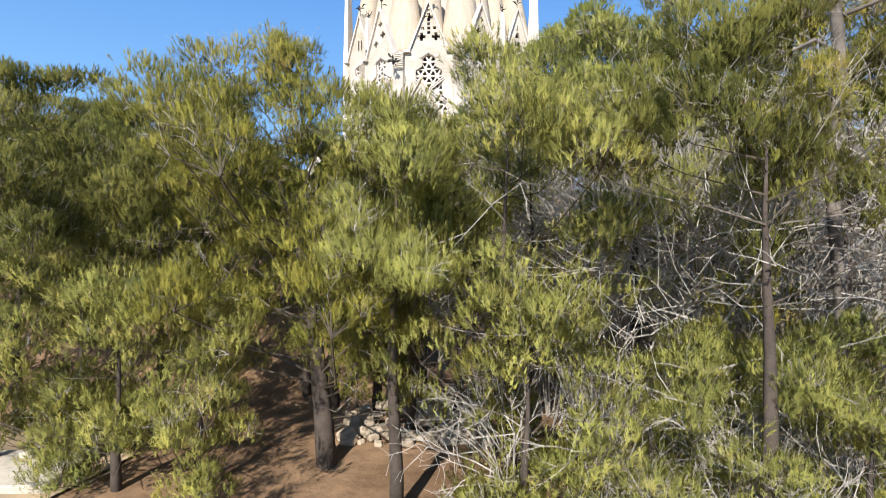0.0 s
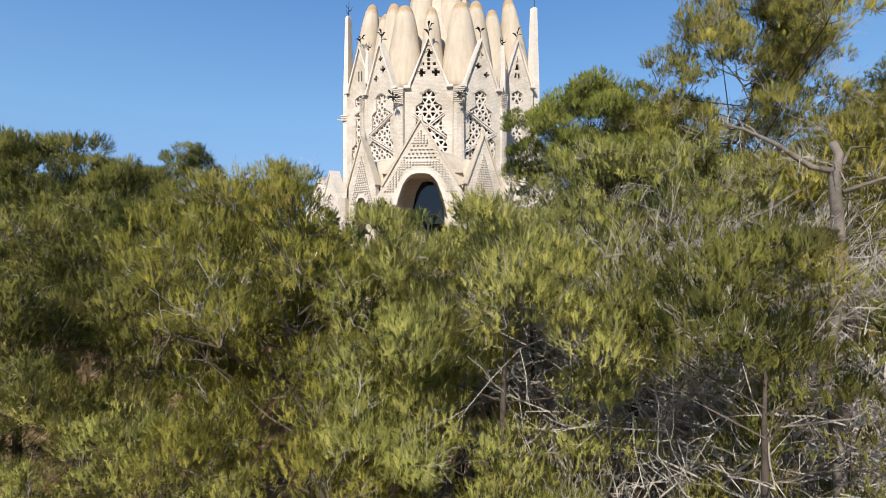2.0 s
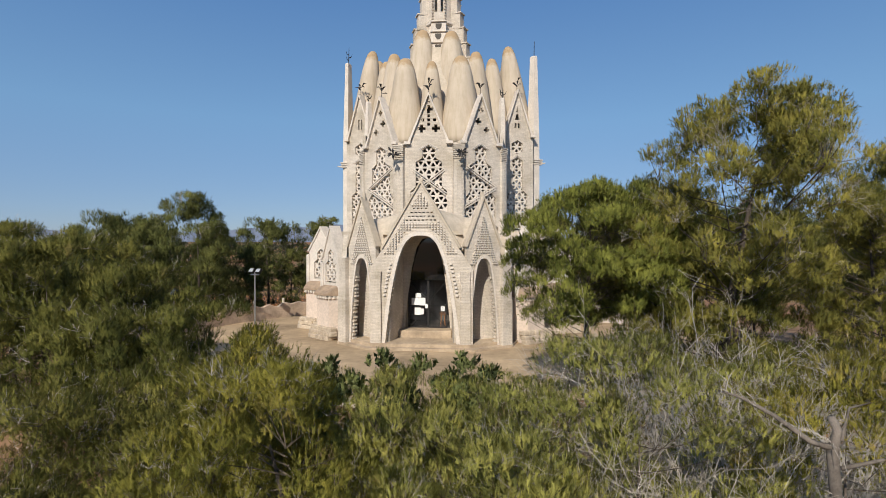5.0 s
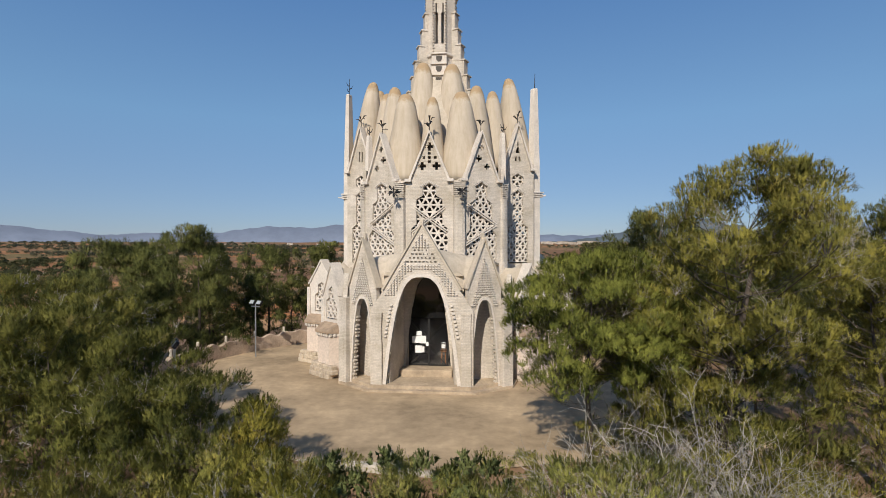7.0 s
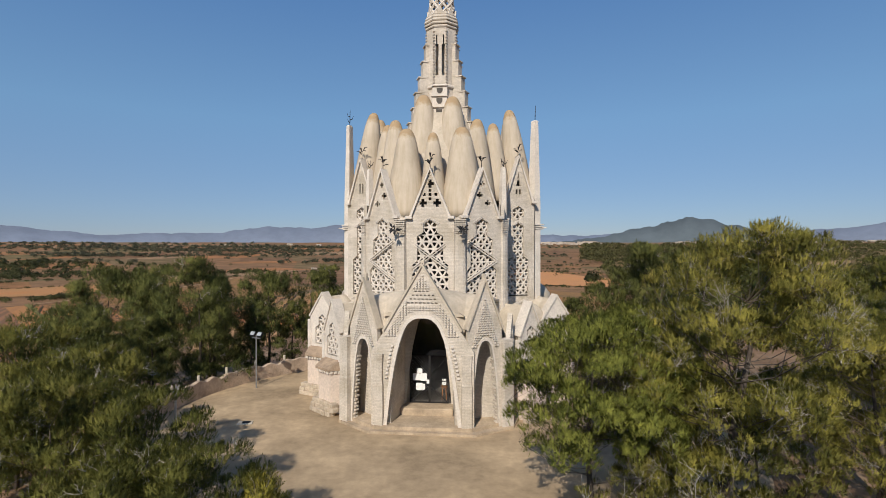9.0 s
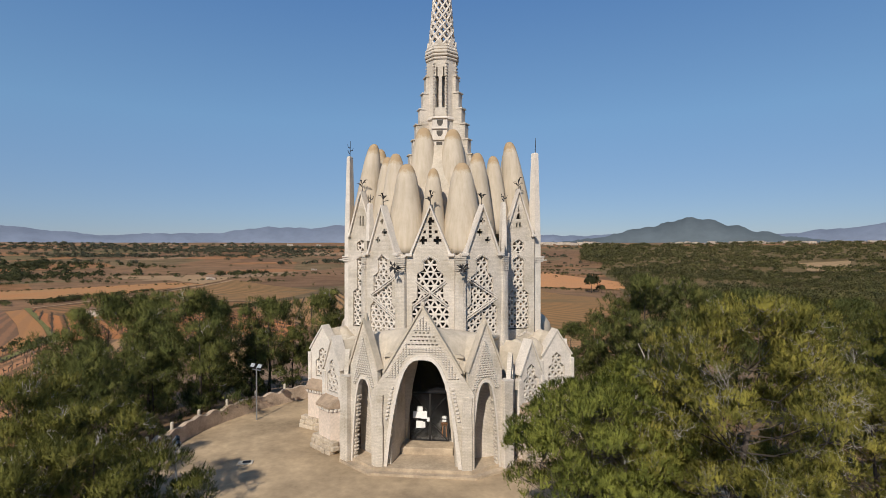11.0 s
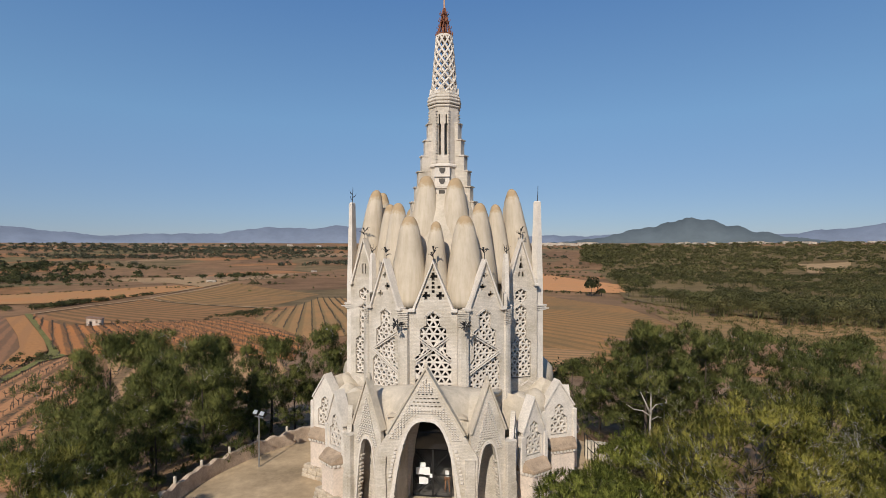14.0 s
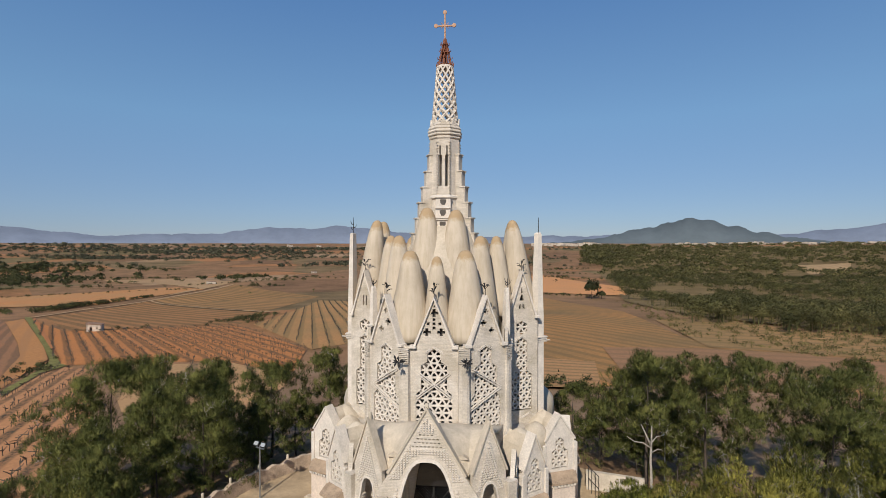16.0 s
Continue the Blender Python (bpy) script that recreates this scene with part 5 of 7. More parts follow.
# ---- trees ----
def mesh_arrays(name, co, mat, per=3, soft=None):
    """A mesh of loose faces with per corners each, from an array of corners. soft: a normal for each corner, for foliage that rounds its light clump by clump."""
    co = np.ascontiguousarray(co, dtype=np.float32).reshape(-1, 3)
    n = len(co) // per
    me = bpy.data.meshes.new(name)
    me.vertices.add(n * per)
    me.vertices.foreach_set("co", co.ravel())
    me.loops.add(n * per)
    me.loops.foreach_set("vertex_index", np.arange(n * per, dtype=np.int32))
    me.polygons.add(n)
    me.polygons.foreach_set("loop_start", np.arange(0, n * per, per, dtype=np.int32))
    me.update(calc_edges=True)
    if soft is not None:
        me.attributes.new("custom_normal", "FLOAT_VECTOR", "POINT").data.foreach_set("vector", np.ascontiguousarray(soft, dtype=np.float32).ravel())
    me.materials.append(mat)
    return me


def unit(a):
    return a / np.maximum(1e-6, np.linalg.norm(a, axis=-1, keepdims=True))


def needles(rng, centres, radii, tufts, per_tuft, length, width, flat, axis):
    """Puffs of brush-like shoots that radiate from each clump, ringed with slim needles: one triangle a needle."""
    n = len(centres)
    d = unit(rng.normal(size=(n, tufts, 3)))
    sky = unit(axis + np.array([0, 0, 0.5]))[:, None, :]
    d = np.where((d * sky).sum(-1, keepdims=True) < -0.35, -d, d)
    rad = 0.35 + 0.65 * rng.random((n, tufts, 1)) ** 0.45
    off = d * rad * radii[:, None, None]
    off[..., 2] *= flat
    base = centres[:, None, :] + off
    grow = unit(d * 0.38 + sky * 0.25 + np.array([0, 0, 0.75]) + rng.normal(size=d.shape) * 0.22)
    nd = unit(grow[:, :, None, :] + rng.normal(size=(n, tufts, per_tuft, 3)) * 0.50)
    # each needle turns its flat side out of the shoot and out of the clump
    out = unit(nd - grow[:, :, None, :] * (nd * grow[:, :, None, :]).sum(-1, keepdims=True))
    face_to = unit(out * 0.30 + d[:, :, None, :] + (axis * 0.35)[:, None, None, :] + np.array([0, 0, 0.25]))
    side = unit(np.cross(face_to, nd) + rng.normal(size=nd.shape) * 0.18)
    ln = length * (0.6 + 0.6 * rng.random((n, tufts, per_tuft, 1)))
    root = base[:, :, None, :] + grow[:, :, None, :] * (length * 1.5 * (rng.random((n, tufts, per_tuft, 1)) - 0.35))
    w = width * (0.7 + 0.6 * rng.random((n, tufts, per_tuft, 1)))
    a, b, c = root - side * w * 0.5, root + side * w * 0.5, root + nd * ln
    turned = (np.cross(b - a, c - a) * face_to).sum(-1, keepdims=True) < 0
    tri = np.stack([np.where(turned, b, a), np.where(turned, a, b), c], axis=3)
    soft = np.repeat(face_to[:, :, :, None, :], 3, axis=3)
    return tri.reshape(-1, 3), base.reshape(-1, 3), grow.reshape(-1, 3), soft.reshape(-1, 3)


def bars(starts, ends, r0, r1):
    """Three-sided slim bars, as quads."""
    starts, ends = np.asarray(starts, float), np.asarray(ends, float)
    d = unit(ends - starts)
    s = unit(np.cross(d, np.array([0.31, 0.42, 0.85])))
    t = np.cross(d, s)
    r0 = np.broadcast_to(np.asarray(r0, float).reshape(-1, 1), (len(starts), 1))
    r1 = np.broadcast_to(np.asarray(r1, float).reshape(-1, 1), (len(starts), 1))
    ring = [s * math.cos(a) + t * math.sin(a) for a in (0, 2.094, 4.189)]
    q = []
    for i in range(3):
        a, b = ring[i], ring[(i + 1) % 3]
        q.append(np.stack([starts + a * r0, starts + b * r0, ends + b * r1, ends + a * r1], axis=1))
    return np.concatenate(q, axis=0).reshape(-1, 3)


def stuff_part(name, me, parent):
    """Uncountable needles or twigs of a tree as one part."""
    ob = new(name, me)
    ob.parent = parent
    ob["kind"] = "stuff"
    return ob


def fork(rng, st, dr, ln, w, splits, twist):
    """Bare wood that forks at each level, as quads for mesh_arrays."""
    quads = []
    for k in splits:
        mid = st + dr * ln * 0.5 + rng.normal(size=st.shape) * ln * 0.05
        d2 = unit(dr + rng.normal(size=st.shape) * 0.25)
        en = mid + d2 * ln * 0.5
        quads += [bars(st, mid, w, w * 0.8), bars(mid, en, w * 0.8, w * 0.5)]
        if k:
            s0 = np.repeat(mid, k, axis=0)
            st = s0 + (np.repeat(en, k, axis=0) - s0) * (0.3 + 0.7 * rng.random((len(s0), 1)))
            dr = unit(np.repeat(d2, k, axis=0) + rng.normal(size=st.shape) * twist)
            ln = np.repeat(ln, k, axis=0) * (0.5 + 0.25 * rng.random((len(st), 1)))
            w *= 0.58
    return quads


def pine(seed, height, radius, crown_from, clumps, tufts, per_tuft, length, width, mat, label, lean=(0.0, 0.0), clump=0.4, shape="round",
         dead=0.25, squash=0.75, name="pine_tree", stout=1.0, per_bough=7, bare=0):
    """A pine: tapered trunk, limbs, bare twigs and a crown of needle clumps. Stands at the origin."""
    rng = np.random.default_rng(seed)
    tree = thing(name, Matrix.Identity(4), label, "tree")
    knots = [np.array([lean[0] * q ** 1.5 + 0.05 * height * (q - q * q) * math.sin(seed + 5 * q), lean[1] * q ** 1.5 + 0.05 * height * (q - q * q) * math.cos(seed * 1.7 + 4 * q), height * 0.80 * q]) for q in np.linspace(0, 1, 8)]
    bm = bmesh.new()
    rt = (0.009 * height + 0.035) * stout
    tube(bm, [(k[0], k[1], k[2] - (0.3 if i == 0 else 0)) for i, k in enumerate(knots)], rt * 1.15, rt * 0.12, 9)
    smooth(part("trunk", bm, M_BARK, tree))
    # boughs inside an uneven envelope, each carrying several clumps
    boughs = max(12, int(clumps / (9 if shape == "umbrella" else per_bough)))
    even = (rng.permutation(boughs) + rng.random(boughs)) / boughs
    q = even ** (0.75 if shape != "cone" else 1.25)
    if shape == "umbrella":
        q = even ** 0.6
    az = np.arange(boughs) * 2.39996 + rng.random(boughs) * 0.8
    lob = 1 + 0.20 * np.sin(2 * az + seed) + 0.15 * np.sin(3 * az + 2.1 * seed + 3 * q) + 0.10 * np.sin(5 * az + seed * 0.7 - 5 * q)
    if shape == "cone":
        env = (1 - q) ** 0.7 * 1.05 + 0.1
    elif shape == "spindle":
        env = np.minimum(1.0, 0.5 + 2.2 * q) * (1 - q) ** 0.55 * 1.15
    elif shape == "umbrella":
        env = np.sqrt(np.maximum(0.03, 1 - (q * 1.0) ** 2.6))
    else:
        env = np.sqrt(np.maximum(0.04, 1 - (1.75 * q - 0.8) ** 2)) * 1.02
    rb = radius * env * lob * (0.12 + 0.88 * rng.random(boughs) ** 0.5)
    if shape == "umbrella":
        rb = radius * env * (1 + 0.35 * (lob - 1)) * (0.15 + 0.85 * rng.random(boughs) ** 0.35)
    zb = crown_from + (height - crown_from) * (q * 0.95 + 0.04 * rng.normal(size=boughs)) - 0.07 * rb
    azb, own = az, rng.integers(0, boughs, clumps)
    # clumps lie over the upper side of each bough, which swells like a plume
    dome = unit(rng.normal(size=(clumps, 3)))
    dome[:, 2] = np.where(dome[:, 2] < -0.25, -dome[:, 2], dome[:, 2])
    swell = (0.20 * radius + 0.14) * (0.65 + 0.7 * rng.random(boughs))[own][:, None] * (0.45 + 0.55 * rng.random((clumps, 1)) ** 0.5)
    off = dome * swell * (np.array([1.05, 1.05, 0.60]) if shape == "umbrella" else np.array([0.80, 0.80, 1.15]))
    cx, cy = rb[own] * np.cos(az[own]) + off[:, 0], rb[own] * np.sin(az[own]) + off[:, 1]
    z = np.clip(zb[own] + off[:, 2], crown_from * 0.9, height)
    if shape == "umbrella":
        # rounded puffs set over a low dome
        puffs = clumps // 14
        k = (np.arange(puffs) + 0.5) / puffs
        lift = 1.0 - 1.36 * k
        ring = np.sqrt(1 - lift ** 2) * (1 + 1.1 * np.minimum(lift, 0))
        turn = np.arange(puffs) * 2.39996 + 0.25 * rng.normal(size=puffs)
        billow = 0.90 + 0.06 * np.sin(5 * turn + 6 * lift) - 0.14 * rng.random(puffs)
        mine = rng.integers(0, puffs, clumps)
        size = (0.17 + 0.10 * rng.random(puffs))[mine] * radius
        core = crown_from + 0.30 * (height - crown_from)
        pz = core + np.where(lift > 0, (height - core) * lift * billow, (core - crown_from) * lift * 2.2)
        cx = (radius * ring * billow * np.cos(turn))[mine] + size * dome[:, 0]
        cy = (radius * ring * billow * np.sin(turn))[mine] + size * dome[:, 1]
        z = pz[mine] + 0.72 * size * dome[:, 2]
        dome = unit(np.stack([cx, cy, 1.6 * (z - core)], axis=1) * 0.35 / radius + dome)
    rr, az = np.hypot(cx, cy), np.arctan2(cy, cx)
    qq = np.clip(z / height, 0, 1)
    cen = np.stack([lean[0] * qq ** 1.5 + cx, lean[1] * qq ** 1.5 + cy, z], axis=1)
    out = unit(np.stack([np.cos(az), np.sin(az), 0.25 + 0 * az], axis=1) * 0.6 + dome * 0.8)
    cr = clump * (0.45 + 0.65 * rng.random(clumps))
    tri, base, grow, soft = needles(rng, cen, cr, tufts, per_tuft, length, width, squash, out)
    inner = rng.random(clumps) < (0.4 if tufts > 20 else 0.1)
    deep = cen[inner] - out[inner] * clump * 0.9
    deep[:, :2] = deep[:, :2] * 0.78 + 0.22 * np.array(lean) * (qq[inner] ** 1.5)[:, None]
    tri2, _, _, soft2 = needles(rng, deep, cr[inner], max(4, tufts // 2), max(3, per_tuft // 3), length * 1.3, width * 2.6, squash, out[inner])
    stuff_part("crown", mesh_arrays("crown", np.concatenate([tri, tri2]), mat, 3, np.concatenate([soft, soft2])), tree)
    # limbs from the trunk to the boughs, and twigs from there to the clumps
    def on_trunk(h):
        q = np.clip(h / height, 0, 1) ** 1.5
        return np.stack([lean[0] * q, lean[1] * q, h], axis=1)

    heart = on_trunk(zb)
    heart[:, 0] += rb * np.cos(azb)
    heart[:, 1] += rb * np.sin(azb)
    root = on_trunk(np.clip(zb - 0.40 * rb - 0.1, 0.12 * height, 0.8 * height))
    mid = root * 0.5 + heart * 0.5 + rng.normal(size=heart.shape) * 0.05 * radius
    mid[:, 2] -= 0.08 * rb
    thick = (0.004 + 0.004 * rb)[:, None] * stout
    kl = rng.random(clumps) < 0.5
    limb = np.concatenate([bars(root, mid, thick, thick * 0.7), bars(mid, heart, thick * 0.7, thick * 0.4), bars(heart[own][kl], cen[kl], thick[own][kl] * 0.4, thick[own][kl] * 0.15)])
    pick = rng.random(len(base)) < 0.06
    ci = np.repeat(np.arange(clumps), tufts)
    tw = bars(cen[ci][pick], base[pick], 0.0045, 0.002)
    stuff_part("branchwork", mesh_arrays("branchwork", np.concatenate([limb, tw]), M_TWIG, 4), tree)
    root = heart[own]
    if dead:
        sprays = max(6, int(clumps * dead * 1.1))
        pickc = rng.integers(0, clumps, sprays)
        st = np.repeat(cen[pickc] * 0.8 + root[pickc] * 0.2, 4, axis=0)
        dr = unit(np.repeat(out[pickc], 4, axis=0) * 0.7 + rng.normal(size=st.shape) * 0.55 + np.array([0, 0, 0.55]))
        ln = clump * (0.5 + 0.8 * rng.random((len(st), 1)))
        w = 0.0016 + length * (0.024 if length < 0.09 else 0.042)
        quads = []
        for k in range(3):
            en = st + dr * ln * 0.36
            quads.append(bars(st, en, w * (1.4 - 0.4 * k), w * (1.0 - 0.35 * k)))
            d2 = unit(dr + rng.normal(size=st.shape) * 0.7)
            quads.append(bars(en, en + d2 * ln * 0.28, w * 0.7, w * 0.3))
            dr, st = unit(dr + rng.normal(size=st.shape) * 0.42), en
        new("twig_spray", mesh_arrays("twig_spray", np.concatenate(quads), M_PALETWIG, 4)).parent = tree
    if bare:
        # dead grey boughs that stand out between the plumes
        own2 = rng.choice(np.flatnonzero(zb < crown_from + 0.68 * (height - crown_from)), bare)
        st = heart[own2] * 0.9 + on_trunk(zb[own2]) * 0.1
        aim = np.stack([np.cos(azb[own2]), np.sin(azb[own2]), np.full(bare, 0.9)], axis=1)
        quads = fork(rng, st, unit(aim + 0.3 * rng.normal(size=aim.shape)), np.full((bare, 1), 0.66), 0.0095, (4, 3, 2, 0), 0.5)
        new("dead_bough", mesh_arrays("dead_bough", np.concatenate(quads), M_DEADWOOD, 4)).parent = tree
    return tree


def plant(tree, x, y, turn=0, size=1.0, sink=0.05):
    """Stands a tree on the ground."""
    tree.matrix_world = pose(x, y, ground_z(x, y) - sink, 0, 0, turn) @ Matrix.Diagonal((size, size, size, 1))
    return tree


def replant(tree, x, y, turn, size=1.0):
    t = copy_thing(tree, pose(x, y, ground_z(x, y) - 0.05, 0, 0, turn))
    t.scale = (size, size, size)
    return t


def dead_shrub(seed, height, radius, stems, label, name="dead_shrub", twist=0.65):
    """A leafless grey shrub: stems that fork three times."""
    rng = np.random.default_rng(seed)
    shrub = thing(name, Matrix.Identity(4), label, "shrub")
    az = rng.random(stems) * 2 * math.pi
    st = np.stack([0.12 * radius * np.cos(az), 0.12 * radius * np.sin(az), np.full(stems, -0.1)], axis=1)
    dr = unit(np.stack([radius * np.cos(az), radius * np.sin(az), np.full(stems, height * 0.9)], axis=1) + rng.normal(size=st.shape) * 0.2 * radius)
    ln = np.full((stems, 1), 0.55 * math.hypot(height, radius * 0.6))
    w = 0.009 + 0.0024 * height
    quads, stems_q = [], []
    for level in range(5):
        mid = st + dr * ln * 0.5 + rng.normal(size=st.shape) * ln * 0.05
        d2 = unit(dr + rng.normal(size=st.shape) * 0.22)
        en = mid + d2 * ln * 0.5
        (stems_q if level < 2 else quads).extend((bars(st, mid, w, w * 0.8), bars(mid, en, w * 0.8, w * 0.55)))
        k = (3, 3, 3, 2, 0)[level]
        if k:
            q = 0.35 + 0.65 * rng.random((len(st) * k, 1))
            s0 = np.repeat(mid, k, axis=0)
            st = s0 + (np.repeat(en, k, axis=0) - s0) * q
            dr = unit(np.repeat(d2, k, axis=0) + rng.normal(size=st.shape) * twist)
            ln = np.repeat(ln, k, axis=0) * (0.45 + 0.25 * rng.random((len(st), 1)))
            w *= 0.62
    stuff_part("branchwork", mesh_arrays("branchwork", np.concatenate(stems_q), M_DEADWOOD, 4), shrub)
    stuff_part("twig_spray", mesh_arrays("twig_spray", np.concatenate(quads), M_PALETWIG, 4), shrub)
    return shrub


AP = "wind-blown Aleppo pine with olive-green needles and bare grey twigs"
HALF = "half-dead pine with sparse brownish needles and many bare twigs"
LOW = "low bushy young pine with yellow-green needles"
# the thicket in front of the drone
mid_near = dict(per_bough=12, tufts=26, per_tuft=14, length=0.068, width=0.0088)
near = dict(per_bough=12, tufts=30, per_tuft=22, length=0.058, width=0.0054)
plant(pine(11, 5.42, 2.2, 1.1, 560, mat=M_PINE_MID, label=AP, clump=0.30, lean=(-0.9, 0.4), dead=0.35, stout=1.5, **near), -1.5, 6.9)
plant(pine(12, 4.9, 1.5, 1.6, 210, mat=M_PINE, label=AP, clump=0.30, lean=(0.2, 0.1), **near), -0.5, 7.9, 40)
plant(pine(43, 4.45, 1.05, 1.55, 150, mat=M_PINE, label=AP, clump=0.27, dead=0.4, **near), -0.5, 5.6, 200)
plant(pine(13, 4.9, 1.5, 1.7, 210, mat=M_PINE, label=AP, clump=0.29, **near), 0.7, 5.7, 80)
t14 = plant(pine(14, 5.7, 1.9, 2.7, 270, mat=M_PINE, label=AP, clump=0.31, dead=0.6, **near), 2.5, 6.7, 10)
plant(pine(15, 5.8, 1.6, 1.9, 140, mat=M_PINE_DRY, label=HALF, clump=0.30, dead=1.5, **near), 4.2, 5.5, 10)
n6 = plant(pine(16, 4.8, 2.4, 0.5, 310, mat=M_PINE_SHADED, label=AP, clump=0.34, **mid_near), -6.4, 8.0, 10)
n8 = plant(pine(17, 4.8, 2.0, 1.2, 170, mat=M_PINE_DRY, label=HALF, clump=0.34, dead=0.6, **mid_near), 5.6, 8.9, 10)
n2 = plant(pine(18, 4.5, 1.6, 1.2, 190, mat=M_PINE, label=AP, clump=0.30, dead=0.2, **mid_near), -0.7, 9.6, 120)
replant(t14, 1.3, 7.9, 150, 0.86)
replant(n2, 0.6, 9.6, 200, 0.98)
replant(n2, -2.6, 9.8, 300, 1.0)
replant(n2, -4.7, 10.3, 75, 0.92)
replant(n8, 6.7, 9.4, 130, 1.0)
replant(n8, 9.0, 9.3, 230, 1.05)
replant(n6, -9.4, 9.0, 140, 0.98)
replant(n6, -4.6, 8.6, 250, 0.92)
replant(n6, -5.9, 6.9, 30, 0.80)
low = dict(tufts=28, per_tuft=18, length=0.056, width=0.0058)
b1 = plant(pine(41, 2.4, 1.2, 0.1, 115, mat=M_PINE, label=LOW, clump=0.26, dead=0.25, **low), 0.75, 4.75)
replant(b1, 1.75, 4.45, 100, 0.85)
replant(b1, 2.8, 5.2, 160, 0.75)
replant(b1, 3.1, 3.8, 240, 0.78)
replant(b1, 2.9, 4.7, 80, 0.85)
replant(b1, 3.9, 5.0, 10, 0.9)
replant(b1, -3.9, 6.3, 60, 1.05)
replant(b1, -2.9, 6.2, 150, 1.0)
replant(b1, -4.7, 6.9, 300, 1.1)
plant(pine(42, 4.45, 1.3, 2.6, 125, mat=M_PINE_SHADED, label=AP, clump=0.27, dead=0.6, **near), 2.45, 4.0, 30)
GREY = "leafless bleached shrub with tangled grey twigs"
for i, (x, y, h, r, n) in enumerate(((1.0, 5.3, 2.0, 0.9, 16), (2.1, 4.5, 1.5, 0.9, 20), (2.9, 4.2, 1.6, 0.9, 18), (1.7, 8.6, 4.3, 1.4, 26), (2.8, 8.4, 4.5, 1.5, 30), (4.9, 6.6, 4.8, 1.3, 22), (3.9, 7.6, 5.4, 1.6, 30), (2.2, 7.5, 4.6, 1.3, 22), (4.7, 5.0, 4.4, 1.1, 13), (4.3, 9.4, 4.8, 1.5, 28), (4.7, 8.0, 5.2, 1.5, 28), (5.6, 7.4, 5.0, 1.4, 26), (3.4, 6.5, 4.7, 1.3, 20), (5.0, 10.3, 4.6, 1.4, 26))):
    plant(dead_shrub(60 + i, h, r, n, GREY), x, y)


M_OLDWOOD = plain("weathered_trunk", (0.17, 0.145, 0.12), 0.95, 0, 7, 0.35, 0.01)


def dead_tree():
    """A broken grey trunk with two long bare boughs."""
    t = thing("dead_tree", Matrix.Identity(4), "broken dead pine trunk with long bare grey boughs", "tree")
    bm = bmesh.new()
    tube(bm, [(0, 0, -0.3), (0.05, 0.02, 1.2), (0.0, 0, 2.3), (-0.08, 0.03, 3.4), (-0.03, 0, 4.4), (-0.06, 0.02, 5.0), (-0.02, 0.03, 5.18), (-0.05, 0.05, 5.30)], 0.075, 0.035, 9)
    for v in bm.verts:
        v.co += Vector((noise.noise(v.co * 5), noise.noise(v.co * 5 + Vector((9, 0, 0))), 0.8 * noise.noise(v.co * 9))) * 0.022
    smooth(part("trunk", bm, M_OLDWOOD, t))
    for pts, r in (([(-0.03, 0, 5.02), (-0.25, 0.05, 5.08), (-0.55, 0.1, 5.30), (-0.8, 0.15, 5.44), (-1.0, 0.2, 5.50)], 0.034), ([(0, 0, 4.85), (0.35, -0.1, 4.98), (0.8, -0.2, 5.2)], 0.022),
                   ([(-0.03, 0, 4.5), (-0.4, -0.2, 4.55), (-0.7, -0.3, 4.4), (-0.95, -0.35, 4.45)], 0.022), ([(0, 0, 5.1), (0.3, 0.3, 5.3), (0.9, 0.5, 5.35)], 0.016)):
        bm = bmesh.new()
        tube(bm, pts, r, r * 0.25, 7)
        smooth(part("bough", bm, M_OLDWOOD, t))
    rng = np.random.default_rng(5)
    q = []
    for k in range(54):
        f = rng.random()
        st = np.array([[-1.0 * f, 0.2 * f, 5.05 + 0.48 * f]]) if k % 2 else np.array([[-0.95 * f, -0.35 * f, 4.5]])
        d = unit(rng.normal(size=(1, 3)) + np.array([[-0.5, 0, 0.1]]))
        m1 = st + d * rng.uniform(0.05, 0.16)
        e1 = m1 + unit(d + rng.normal(size=(1, 3)) * 0.7) * 0.14
        e2 = m1 + unit(d + rng.normal(size=(1, 3)) * 0.9) * 0.11
        q += [bars(st, m1, 0.0055, 0.004), bars(m1, e1, 0.004, 0.0015), bars(m1, e2, 0.0035, 0.0015)]
    stuff_part("twig_spray", mesh_arrays("twig_spray", np.concatenate(q), M_DEADWOOD, 4), t)
    return t


plant(dead_tree(), 3.67, 4.85, 0, 1.03)
# the middle distance
mid = dict(tufts=26, per_tuft=12, length=0.084, width=0.0130)
u1 = plant(pine(21, 6.2, 2.28, 2.0, 760, mat=M_PINE_BRIGHT, label="bright green umbrella pine with a dense rounded crown", clump=0.27, dead=0.05, shape="umbrella", **mid), 3.85, 13.8, 10)
replant(u1, 6.3, 16.6, 140, 0.96)
t1 = plant(pine(25, 8.55, 2.6, 2.3, 800, mat=M_PINE_TALL, label=AP, lean=(-1.2, 0), clump=0.32, dead=0.35, per_bough=13, bare=44, stout=1.6, **mid), 6.7, 13.0, 190)
replant(t1, 13.9, 16.7, 150, 0.93)
replant(t1, 11.2, 13.4, 250, 0.72)
l1 = plant(pine(23, 4.8, 2.4, 0.5, 250, mat=M_PINE_SHADED, label=AP, clump=0.38, dead=0.2, tufts=22, per_tuft=12, length=0.115, width=0.0150), -9.7, 12.9, 10)
replant(l1, -12.8, 12.8, 120, 1.0)
replant(l1, -10.9, 16.4, 220, 0.90)
replant(l1, -14.0, 17.2, 300, 1.05)
replant(l1, -7.3, 11.6, 60, 0.85)
replant(l1, -5.7, 12.3, 20, 0.78)
replant(l1, -7.9, 13.9, 20, 0.78)
